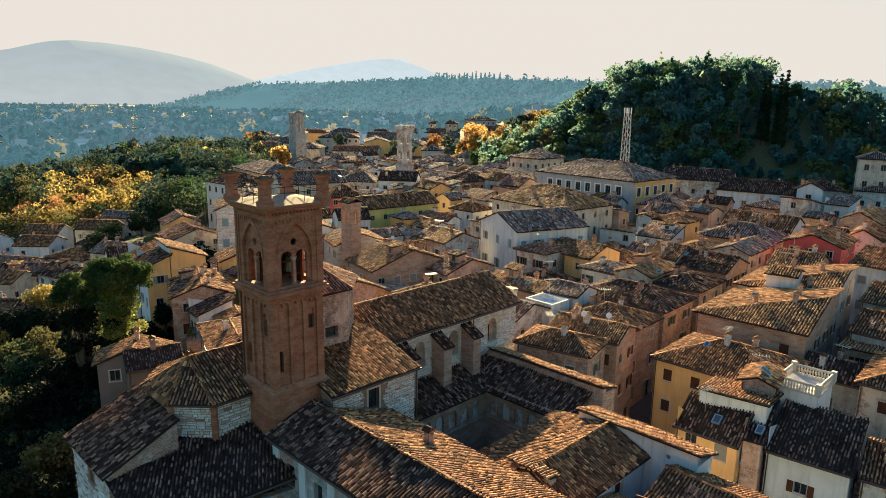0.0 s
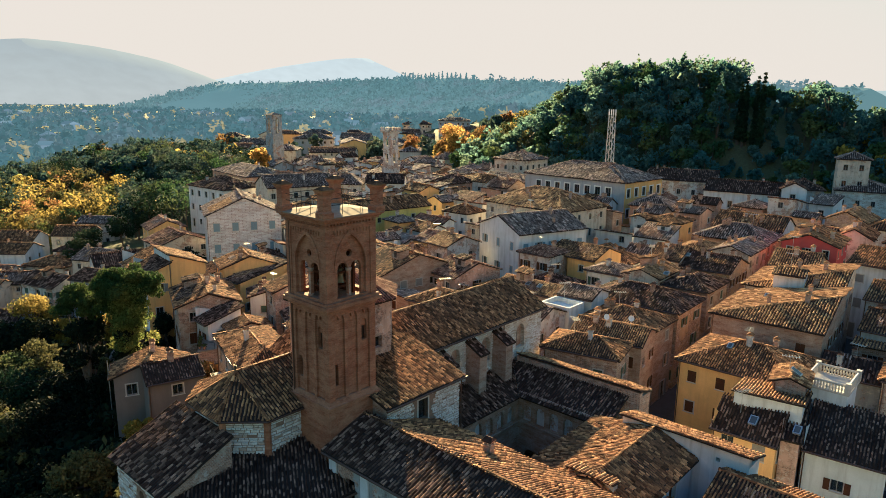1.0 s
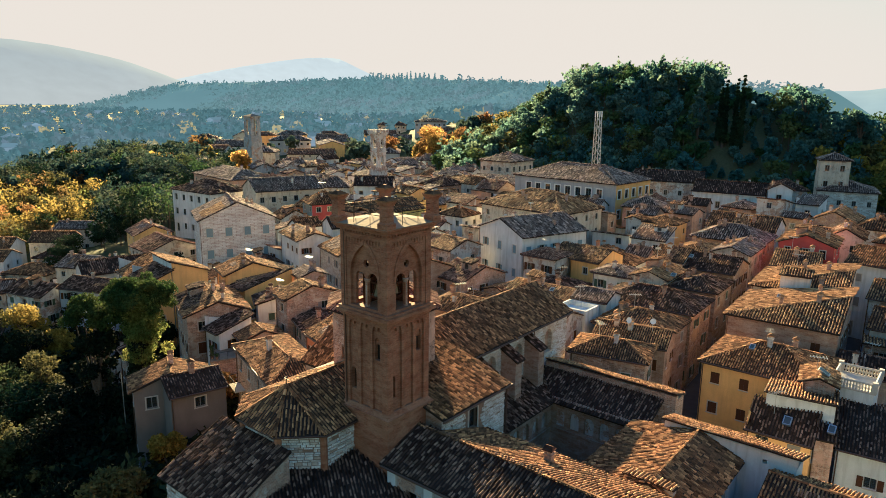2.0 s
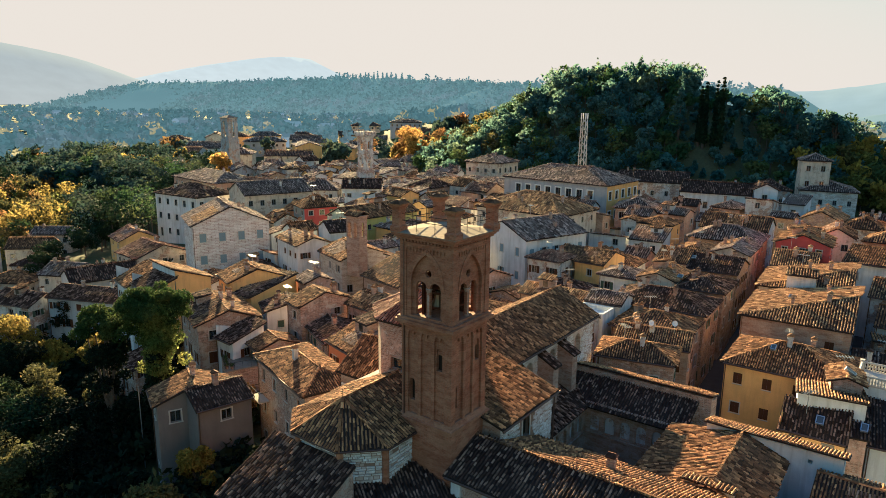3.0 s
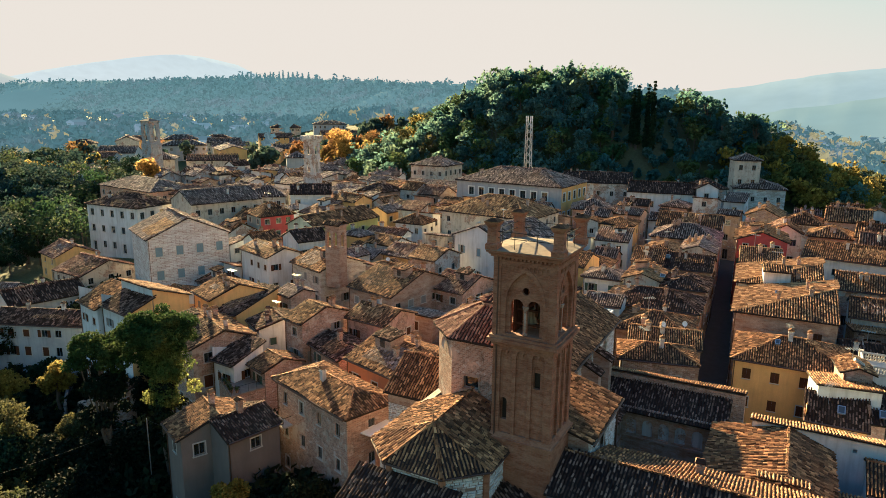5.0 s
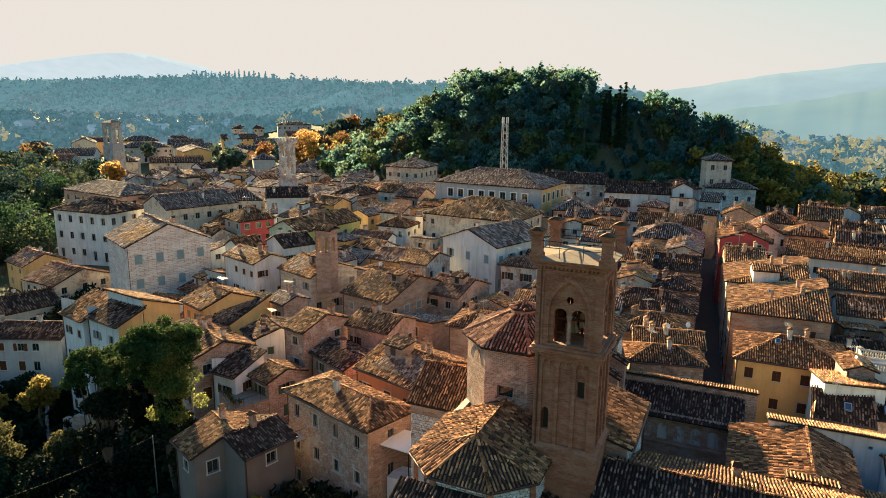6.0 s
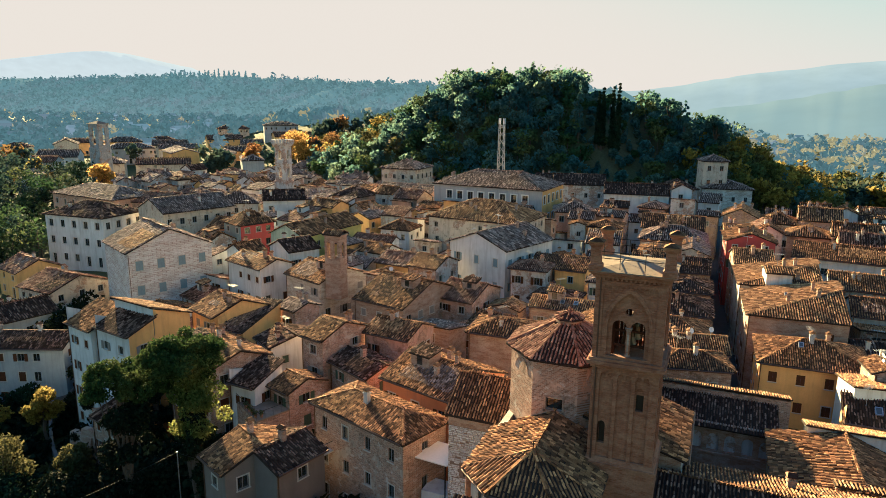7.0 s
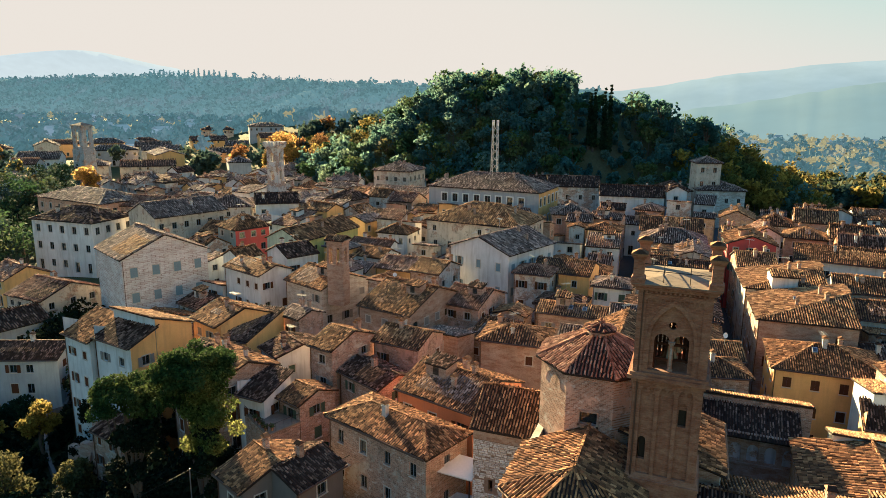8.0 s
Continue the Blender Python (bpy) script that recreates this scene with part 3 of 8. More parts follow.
def roof_extras(ob, L, W, D, low, high, roof, lod, wall, tile):
    """What breaks up an old roof: patches of newer or older tiles, and now and then a small hut with its own roof. (a, b) runs along
    the eaves and up the slope."""
    g = random.Random(int(W * 1000 + D * 777))
    if roof == "gy":
        n, run = D, W / 2
        S = lambda a, b, lift=0.0: L(b, D - a, low + (high - low) * b / run + lift)
        way = (L(-1, 0, 0)[0] - L(0, 0, 0)[0], L(-1, 0, 0)[1] - L(0, 0, 0)[1])
    else:
        n, run = W, D / 2 if roof == "gx" else D
        S = lambda a, b, lift=0.0: L(a, b, low + (high - low) * b / run + lift)
        way = (L(0, -1, 0)[0] - L(0, 0, 0)[0], L(0, -1, 0)[1] - L(0, 0, 0)[1])
    pitch, length = ((0.235, 0.34), (0.29, 0.45), (0.38, 0.66), (0.6, 1.1))[lod]
    for _ in range(g.choice((1, 1, 2))):
        a0, a1 = sorted((g.uniform(0, 0.6) * n, g.uniform(0.35, 1.0) * n))
        b0, b1 = g.uniform(-0.05, 0.4) * run, g.uniform(0.6, 0.97) * run
        if a1 - a0 < 0.9:
            continue
        m = Mesh()
        tiles(m, [S(a0, b0), S(a1, b0), S(a1, b1), S(a0, b1)], way, pitch, length, 0.075)
        part("tile_patch", m, TILE[g.choice([k for k in ("brown", "dark", "red", "tan", "grey") if k != tile])], ob)["kind"] = "stuff"
    if g.random() < 0.3 and n > 4.5:
        a, b = g.uniform(0.25, 0.75) * n, g.uniform(0.35, 0.6) * run
        w, d, h = g.uniform(0.8, 1.3), min(g.uniform(1.2, 1.9), run * 0.9 - b + 0.6), g.uniform(1.0, 1.5)
        z0 = S(a, b)[2]
        at = lambda p, q, z: (*S(a + p, b + q)[:2], z)
        m = Mesh()
        m.hexa([at(-w, 0, z0 - 0.8), at(w, 0, z0 - 0.8), at(w, d, z0 - 0.8), at(-w, d, z0 - 0.8)], [at(-w, 0, z0 + h), at(w, 0, z0 + h), at(w, d, z0 + h + 0.3), at(-w, d, z0 + h + 0.3)])
        hut = part("roof_hut", m, WALL[g.choice(("offwhite", "brick_pale", "worn", wall))], ob)
        m = Mesh()
        slope(m, [at(-w - 0.2, -0.25, z0 + h), at(w + 0.2, -0.25, z0 + h), at(w + 0.2, d + 0.1, z0 + h + 0.36), at(-w - 0.2, d + 0.1, z0 + h + 0.36)], way, lod, 0.08)
        part("hut_roof", m, [TILE[g.choice(("brown", "tan", "dark"))], CHANNEL], hut)["kind"] = "stuff"
        m = Mesh()
        m.hexa([at(-0.35, -0.03, z0 + 0.3), at(0.35, -0.03, z0 + 0.3), at(0.35, 0.05, z0 + 0.3), at(-0.35, 0.05, z0 + 0.3)], [at(-0.35, -0.03, z0 + h - 0.2), at(0.35, -0.03, z0 + h - 0.2), at(0.35, 0.05, z0 + h - 0.2), at(-0.35, 0.05, z0 + h - 0.2)])
        part("hut_window", m, GLASS, hut)


def house(px, py, qx, qy, depth, eave, roof, rise, wall, tile="brown", base=None, win=None, left=False, chim=1, lod=None, wood=None, name="house", label="", pipe=True, style=None, right_wall=None, rows=None, skip=0.18, stone=None, size=None):
    """A house by the two ends of its near eaves line. roof: gx, gy (gable along or across the front), hip, or a shed that is low at the
    front, back, left or right (sf, sb, sl, sr)."""
    P = np.array((px, py), float)
    Q = np.array((qx, qy), float)
    W = float(np.linalg.norm(Q - P))
    u = (Q - P) / W
    v = np.array((-u[1], u[0]))
    D = depth
    footprint(P, u, v, W, D)
    mid = P + u * W / 2 + v * D / 2
    if base is None:
        base = float(ground_z(mid[0], mid[1]))
    dist = min(math.hypot(mid[0], mid[1]), math.hypot(mid[0] + 18, mid[1] - 38))
    # old roofs of half-round tiles lie flat
    half = {"gx": D / 2, "gy": W / 2, "hip": min(W, D) / 2}.get(roof)
    if half and dist < 115:
        cut = max(0.0, rise - 0.37 * half)
        rise, eave = rise - cut, eave + 0.5 * cut
    if lod is None:
        lod = 0 if dist < 72 else 1 if dist < 112 else 2 if dist < 190 else 3
    far = dist > 120 and style is None
    storeys = max(1, round((eave - base) / 3.0))
    ob = thing(name, None, [], (mid[0], mid[1], base), label or "%s house with a roof of %s" % (LOOKS[wall], ROOFS[tile]), "house", "houses of the town")
    L = lambda a, b, z: (P[0] + u[0] * a + v[0] * b, P[1] + u[1] * a + v[1] * b, z)
    low, high = eave, eave + rise
    # roof slopes
    o, g = 0.38, 0.22
    rm = Mesh()
    dv = {"f": (-v[0], -v[1]), "b": (v[0], v[1]), "l": (-u[0], -u[1]), "r": (u[0], u[1])}
    caps = []
    if roof == "gx":
        k = rise / (D / 2)
        e = low - k * o
        slope(rm, [L(-g, -o, e), L(W + g, -o, e), L(W + g, D / 2, high), L(-g, D / 2, high)], dv["f"], lod)
        slope(rm, [L(W + g, D + o, e), L(-g, D + o, e), L(-g, D / 2, high), L(W + g, D / 2, high)], dv["b"], lod)
        caps = [(L(-g, D / 2, high), L(W + g, D / 2, high))]
        rz = lambda a, b: high - abs(b - D / 2) * k
    elif roof == "gy":
        k = rise / (W / 2)
        e = low - k * o
        slope(rm, [L(-o, -g, e), L(-o, D + g, e), L(W / 2, D + g, high), L(W / 2, -g, high)], dv["l"], lod)
        slope(rm, [L(W + o, D + g, e), L(W + o, -g, e), L(W / 2, -g, high), L(W / 2, D + g, high)], dv["r"], lod)
        caps = [(L(W / 2, -g, high), L(W / 2, D + g, high))]
        rz = lambda a, b: high - abs(a - W / 2) * k
    elif roof == "hip":
        s = min(W, D) / 2
        k = rise / s
        e = low - k * o
        c = [L(-o, -o, e), L(W + o, -o, e), L(W + o, D + o, e), L(-o, D + o, e)]
        if W >= D:
            a, b = L(s, D / 2, high), L(W - s + 0.01, D / 2, high)
            slope(rm, [c[0], c[1], b, a], dv["f"], lod)
            slope(rm, [c[2], c[3], a, b], dv["b"], lod)
            slope(rm, [c[3], c[0], a], dv["l"], lod)
            slope(rm, [c[1], c[2], b], dv["r"], lod)
            caps = [(a, b), (c[0], a), (c[1], b), (c[3], a), (c[2], b)]
        else:
            a, b = L(W / 2, s, high), L(W / 2, D - s + 0.01, high)
            slope(rm, [c[0], c[1], a], dv["f"], lod)
            slope(rm, [c[2], c[3], b], dv["b"], lod)
            slope(rm, [c[3], c[0], a, b], dv["l"], lod)
            slope(rm, [c[1], c[2], b, a], dv["r"], lod)
            caps = [(a, b), (c[0], a), (c[1], a), (c[3], b), (c[2], b)]
        rz = lambda a, b: low + k * min(a, b, W - a, D - b)
    elif roof == "hl":
        # two falling slopes that meet in one hip; the other two walls stand up to the ridge
        n = D * 0.62
        kf, kl = rise / n, rise / W
        el = low - kl * o
        tip, back, foot = L(W + g, n, high), L(W + g, D + g, high), (-o, -o)
        slope(rm, [L(*foot, low - kl * o), L(W + g, -o, low - kl * o), tip], dv["f"], lod)
        slope(rm, [L(-o, D + g, el), L(*foot, el), tip, back], dv["l"], lod)
        caps = [(L(*foot, el), tip)]
        rz = lambda a, b: low + min(kf * b, kl * a)
    else:
        if roof in ("sf", "sb"):
            k = rise / D
            zf, zb = (low, high) if roof == "sf" else (high, low)
            i, j = (-k * o, k * o) if roof == "sf" else (k * o, -k * o)
            slope(rm, [L(-g, -o, zf + i), L(W + g, -o, zf + i), L(W + g, D + o, zb + j), L(-g, D + o, zb + j)], dv["f" if roof == "sf" else "b"], lod)
            rz = lambda a, b: zf + (zb - zf) * b / D
        else:
            k = rise / W
            zl, zr = (low, high) if roof == "sl" else (high, low)
            i, j = (-k * o, k * o) if roof == "sl" else (k * o, -k * o)
            slope(rm, [L(-o, -g, zl + i), L(W + o, -g, zr + j), L(W + o, D + g, zr + j), L(-o, D + g, zl + i)], dv["l" if roof == "sl" else "r"], lod)
            rz = lambda a, b: zl + (zr - zl) * a / W
    if lod < 3:
        for a, b in caps:
            ridge_caps(rm, Vector(a) + Vector((0, 0, 0.05)), Vector(b) + Vector((0, 0, 0.05)), 0.14 if lod < 2 else 0.2, 0.42 if lod < 2 else 0.9)
    # walls with their windows
    sides = [("f", W, lambda a, w, z: L(a, w, z)), ("r", D, lambda a, w, z: L(W - w, a, z)), ("b", W, lambda a, w, z: L(W - a, D - w, z)), ("l", D, lambda a, w, z: L(w, D - a, z))]
    wm = Mesh()
    todo = []
    wd = wood or rnd.choice(WOODS)
    for side, width, fo in sides:
        top = low if roof in ("gx", "gy", "hip", "hl") else {"f": rz(0, 0), "r": low, "b": rz(W, D), "l": low}[side] if roof in ("sf", "sb") else {"l": rz(0, 0), "r": rz(W, 0), "f": low, "b": low}[side]
        holes = []
        if side in "fr" or (side == "l" and left):
            z0 = float(min(ground_z(*fo(0, 0, 0)[:2]), ground_z(*fo(width, 0, 0)[:2])))
            zb = max(base, z0)
            nrow = rows or max(1, int((top - zb + 0.5) / 2.9))
            ncol = win if (win and side == "f") else max(1, int(width / rnd.uniform(2.3, 3.1)))
            sh = (top - zb) / nrow
            ww, hh = rnd.choice((0.8, 0.9, 1.0)), rnd.choice((1.2, 1.3, 1.45))
            ww, hh = size or (ww, hh)
            for r in range(nrow):
                for c in range(ncol):
                    if not win and rnd.random() < skip:
                        continue
                    a = width * (c + 0.5) / ncol + (0 if win else rnd.uniform(-0.25, 0.25))
                    w2, h2 = ww, min(hh, sh - 1.1)
                    if r == nrow - 1 and nrow > 1 and not win:
                        h2 *= 0.8
                    if h2 < 0.4 or a - w2 < 0.2 or a + w2 > width - 0.2:
                        continue
                    z = zb + sh * r + 0.95
                    if r == 0 and rnd.random() < 0.3 and sh > 2.5:
                        z, h2, w2 = zb + 0.12, 2.1, 1.0
                    if z + h2 > top - 0.15:
                        continue
                    if far:
                        st = "pane"
                    else:
                        st = style or rnd.choice(("open", "closed", "closed", "pane", "open"))
                    holes.append((a - w2 / 2, a + w2 / 2, z, z + h2))
                    todo.append((fo, a, z, w2, h2, st))
        wm.slot = 1 if (right_wall and side == "r") else 0
        rect_wall(wm, fo, width, base - 3.0, top, holes)
        if roof == "hl" and side == "r":
            wm.face(fo(0, 0, top), fo(width, 0, top), fo(width, 0, high), fo(D * 0.62, 0, high))
        elif roof == "hl" and side == "b":
            wm.face(fo(0, 0, top), fo(width, 0, top), fo(0, 0, high))
        if (roof == "gx" and side in "lr") or (roof == "gy" and side in "fb"):
            wm.face(fo(0, 0, top), fo(width, 0, top), fo(width / 2, 0, high))
        elif roof in ("sf", "sb") and side in "lr" or roof in ("sl", "sr") and side in "fb":
            first = fo(0, 0, 0)
            a = ((first[0] - P[0]) * u[0] + (first[1] - P[1]) * u[1], (first[0] - P[0]) * v[0] + (first[1] - P[1]) * v[1])
            if rz(*a) > low + 0.01:
                wm.face(fo(0, 0, top), fo(width, 0, top), fo(0, 0, high))
            else:
                wm.face(fo(0, 0, top), fo(width, 0, top), fo(width, 0, high))
    part("wall", wm, [WALL[wall], WALL[right_wall or wall]], ob)
    part("roof", rm, [TILE[tile], CHANNEL], ob)
    for fo, a, z, w2, h2, st in todo:
        window(ob, fo, a, z, w2, h2, st, wd, stone, stone is not None or rnd.random() < 0.7, far)
    if dist < 150 and W * D > 30 and roof in ("gx", "gy", "sf"):
        roof_extras(ob, L, W, D, low, high, roof, lod, wall, tile)
    for _ in range(chim + (1 if dist < 150 and rise > 0.9 else 0)):
        a, b = rnd.uniform(0.15, 0.85) * W, rnd.uniform(0.2, 0.8) * D
        x, y, _z = L(a, b, 0)
        chimney(ob, x, y, rz(a, b), rnd.uniform(0.5, 0.95), rnd.uniform(0.34, 0.52), math.atan2(u[1], u[0]), WALL[rnd.choice(("brick_pale", "offwhite", "worn"))], tile)
    if pipe and not far:
        m = Mesh()
        k = 0.09
        if roof in ("gx", "hip", "sf"):
            e = low - 0.2
            m.tube(L(-0.1, -0.46, e), L(W + 0.1, -0.46, e), k, 6)
            part("gutter", m, COPPER, ob)
        m = Mesh()
        m.tube(L(0.12, -0.07, base), L(0.12, -0.07, low - 0.3), 0.05, 6)
        part("drainpipe", m, COPPER, ob)
    return ob

# ---- the bell tower ----
TX0, TY0, TS = 21.45, 37.3, 4.05
TCX, TCY = TX0 + TS / 2, TY0 + TS / 2
tower = thing("bell_tower", None, [], (TCX, TCY, 0.0), "tall square red-brick bell tower with paired pointed openings and corner pillars", "bell tower")


def tower_face(i, inset=0.0):
    """Frame of one face of the shaft: 0 looks to -x, 1 to -y, 2 to +x, 3 to +y."""
    s = TS / 2 - inset
    d = [(-1, 0), (0, -1), (1, 0), (0, 1)][i]
    a = [(0, -1), (1, 0), (0, 1), (-1, 0)][i]
    return lambda t, w, z: (TCX + d[0] * (s - w) + a[0] * (t - s), TCY + d[1] * (s - w) + a[1] * (t - s), z)


def sq(k):
    return [(TCX - k, TCY - k), (TCX + k, TCY - k), (TCX + k, TCY + k), (TCX - k, TCY + k)]


H2 = TS / 2
m = Mesh()
m.prism(sq(H2 + 0.20), -2.0, 14.75)
m.prism(sq(H2 + 0.20), 14.75, 15.1, sq(H2 - 0.02))
part("base", m, WALL["brick"], tower)
m = Mesh()
m.prism(sq(H2 + 0.26), 14.62, 14.78)
part("string_course", m, WALL["brick"], tower)


def lancet(u, w, zb, zs):
    """Pointed opening: centre, width, sill and springing line."""
    return (u - w / 2, u + w / 2, lambda a: zb, lambda a: zs + math.sqrt(max(0.0, (w * 1.0) ** 2 - (abs(a - u) + w * 0.5) ** 2)))


def roundhead(u, w, zb, zs):
    return (u - w / 2, u + w / 2, lambda a: zb, lambda a: zs + math.sqrt(max(0.0, (w / 2) ** 2 - (a - u) ** 2)))


for i in range(4):
    f = tower_face(i)
    m = Mesh()
    slits = [[(2.95, 18.55, 19.85, True), (0.72, 16.0, 17.3, True)], [(0.62, 16.02, 17.3, True), (3.12, 18.65, 19.9, True)], [], []][i]
    strip_wall(m, tower_face(i, 0.16), TS - 0.32, 15.0, 21.5, 0.45, [roundhead(a - 0.16 + 0.05, 0.46, z0, z1) for a, z0, z1, _ in slits], 30)
    part("wall", m, WALL["brick"], tower)
    for a0, a1 in ((1.36, 1.60), (2.45, 2.69)):
        m = Mesh()
        m.hexa([f(a0, 0, 15.08), f(a1, 0, 15.08), f(a1, 0.17, 15.08), f(a0, 0.17, 15.08)], [f(a0, 0, 21.2), f(a1, 0, 21.2), f(a1, 0.17, 21.2), f(a0, 0.17, 21.2)])
        part("pilaster", m, WALL["brick"], tower)
    # small corbel arches that close each panel above
    for a0, a1 in ((0.52, 1.36), (1.60, 2.45), (2.69, TS - 0.52)):
        m = Mesh()
        w = (a1 - a0) / 2
        g = lambda t, q, z, a0=a0: f(a0 + t, q, z)
        strip_wall(m, g, a1 - a0, 20.6, 21.2, 0.16, [roundhead(w * 0.5, w * 0.74, 20.6, 20.72), roundhead(w * 1.5, w * 0.74, 20.6, 20.72)], 16)
        part("corbel_arch", m, WALL["brick"], tower)
    for a, z0, z1, _ in slits:
        m = Mesh()
        m.hexa([f(a - 0.25, 0.42, z0), f(a + 0.25, 0.42, z0), f(a + 0.25, 0.47, z0), f(a - 0.25, 0.47, z0)], [f(a - 0.25, 0.42, z1 + 0.25), f(a + 0.25, 0.42, z1 + 0.25), f(a + 0.25, 0.47, z1 + 0.25), f(a - 0.25, 0.47, z1 + 0.25)])
        part("slit_window", m, IRON, tower, "narrow dark round-headed slit window")

for sx, sy in ((-1, -1), (1, -1), (1, 1), (-1, 1)):
    for z0, z1, k, w in ((15.08, 21.2, 0.0, 0.52), (21.84, 26.95, 0.07, 0.49)):
        m = Mesh()
        xa, xb = sorted((TCX + sx * (H2 + k), TCX + sx * (H2 + k - w)))
        ya, yb = sorted((TCY + sy * (H2 + k), TCY + sy * (H2 + k - w)))
        m.box(xa, ya, z0, xb, yb, z1)
        part("corner_pilaster", m, WALL["brick"], tower)
for z0, z1, k in ((21.18, 21.42, 0.10), (21.42, 21.66, 0.34), (21.66, 21.84, 0.22)):
    m = Mesh()
    m.prism(sq(H2 + k), z0, z1)
    part("band_course", m, WALL["brick"], tower)
m = Mesh()
m.prism(sq(H2 - 0.3), 19.6, 20.2)
part("belfry_floor", m, WALL["brick"], tower)
for i in range(4):
    f = tower_face(i)
    c = TS / 2
    m = Mesh()
    strip_wall(m, f, TS, 21.84, 27.0, 0.20, [lancet(c, 2.50, 22.0, 23.95)], 60)
    part("belfry_wall", m, WALL["brick"], tower)
    m = Mesh()
    ocu = (c - 0.24, c + 0.24, lambda a: 24.85 - math.sqrt(max(0, 0.0576 - (a - c) ** 2)), lambda a: 24.85 + math.sqrt(max(0, 0.0576 - (a - c) ** 2)))
    inner = lambda t, q, z: f(t, q + 0.20, z)
    strip_wall(m, inner, TS, 21.84, 26.9, 0.22, [roundhead(c - 0.56, 0.86, 22.0, 23.85), roundhead(c + 0.56, 0.86, 22.0, 23.85), ocu], 70)
    part("tracery", m, WALL["brick"], tower)
    # raised pointed hood round the opening
    m = Mesh()
    o = lancet(c, 2.50, 22.0, 23.95)
    p = lancet(c, 2.86, 22.0, 23.95)
    n = 22
    pts = []
    for j in range(n + 1):
        a = c - 1.25 + 2.5 * j / n
        b = c - 1.43 + 2.86 * j / n
        pts.append(((a, o[3](a)), (b, p[3](b) + 0.06)))
    for (a, b), (a2, b2) in zip(pts, pts[1:]):
        m.hexa([f(a[0], -0.05, a[1]), f(a2[0], -0.05, a2[1]), f(b2[0], -0.05, b2[1]), f(b[0], -0.05, b[1])], [f(a[0], 0.02, a[1]), f(a2[0], 0.02, a2[1]), f(b2[0], 0.02, b2[1]), f(b[0], 0.02, b[1])])
    part("hood_mould", m, WALL["brick"], tower)
    m = Mesh()
    x, y, _ = f(c, 0.30, 0)
    m.lathe(x, y, [(0.17, 21.95), (0.17, 22.1), (0.12, 22.16), (0.12, 23.55), (0.20, 23.75), (0.22, 23.86)], 12)
    part("column", m, WALL["brick_pale"], tower, "slim pale brick column")
    # frieze of small crossing arches and a row of dentils
    m = Mesh()
    strip_wall(m, lambda t, q, z: f(0.42 + t, q - 0.07, z), TS - 0.84, 26.2, 26.78, 0.08, [roundhead(0.135 + 0.268 * j, 0.19, 26.2, 26.40) for j in range(12)], 12)
    part("frieze", m, WALL["brick"], tower)
    for j in range(15):
        m = Mesh()
        a = 0.1 + j * (TS - 0.35) / 14
        m.hexa([f(a, -0.19, 26.84), f(a + 0.13, -0.19, 26.84), f(a + 0.13, 0.02, 26.84), f(a, 0.02, 26.84)], [f(a, -0.19, 26.98), f(a + 0.13, -0.19, 26.98), f(a + 0.13, 0.02, 26.98), f(a, 0.02, 26.98)])
        part("dentil", m, WALL["brick"], tower)
for z0, z1, k, k2 in ((26.98, 27.12, 0.24, 0.24), (27.12, 27.26, 0.32, 0.38), (27.26, 27.38, 0.47, 0.47)):
    m = Mesh()
    m.prism(sq(H2 + k), z0, z1, sq(H2 + k2))
    part("cornice", m, WALL["brick"], tower)
m = Mesh()
m.prism(sq(H2 + 0.50), 27.38, 27.44)
m.prism(sq(H2 + 0.42), 27.44, 27.70, sq(0.25))
part("roof_slab", m, LEAD, tower, "pale weathered flat roof slab, slightly raised in the middle")
K = H2 + 0.12
CORN = [(TCX - K, TCY - K), (TCX + K, TCY - K), (TCX + K, TCY + K), (TCX - K, TCY + K)]
for x, y in CORN:
    m = Mesh()
    r4 = lambda k: [(x - k, y - k), (x + k, y - k), (x + k, y + k), (x - k, y + k)]
    m.prism(r4(0.40), 27.42, 27.75)
    m.prism(r4(0.40), 27.75, 27.85, r4(0.30))
    m.prism(r4(0.30), 27.85, 28.85)
    m.prism(r4(0.30), 28.85, 28.98, r4(0.40))
    m.prism(r4(0.40), 28.98, 29.12, r4(0.46))
    part("pillar", m, WALL["brick"], tower)
    m = Mesh()
    m.prism(r4(0.48), 29.12, 29.19)
    m.prism(r4(0.46), 29.19, 29.40, r4(0.10))
    part("pillar_cap", m, TILE["brown"], tower)
for j in range(4):
    (x0, y0), (x1, y1) = CORN[j], CORN[(j + 1) % 4]
    for z in (28.15, 28.55):
        m = Mesh()
        m.tube((x0, y0, z), (x1, y1, z), 0.025, 6)
        part("rail", m, IRON, tower)
    for k in (0.33, 0.67):
        m = Mesh()
        x, y = x0 + (x1 - x0) * k, y0 + (y1 - y0) * k
        m.tube((x, y, 27.5), (x, y, 28.57), 0.022, 6)
        part("rail_post", m, IRON, tower)
for dx, dy, r in ((-0.55, 0.1, 0.52), (0.6, -0.2, 0.42)):
    m = Mesh()
    x, y = TCX + dx, TCY + dy
    m.lathe(x, y, [(r, 22.5), (r * 0.92, 22.58), (r * 0.66, 22.95), (r * 0.55, 23.3), (r * 0.42, 23.45), (0.06, 23.52), (0.05, 23.7)], 18)
    part("bell", m, BRONZE, tower, "bronze church bell hung in the belfry")
# close-set planks added on the far sides to darken the openings
for k in range(9):
    for ax in (0, 1):
        m = Mesh()
        a = -1.0 + 0.25 * k
        x, y = (TCX + a, TCY + 1.0) if ax == 0 else (TCX + 1.0, TCY + a)
        m.box(x - 0.085, y - 0.085, 20.2, x + 0.085, y + 0.085, 24.6 if k % 3 else 25.4)
        part("bell_frame_plank", m, WOOD, tower)
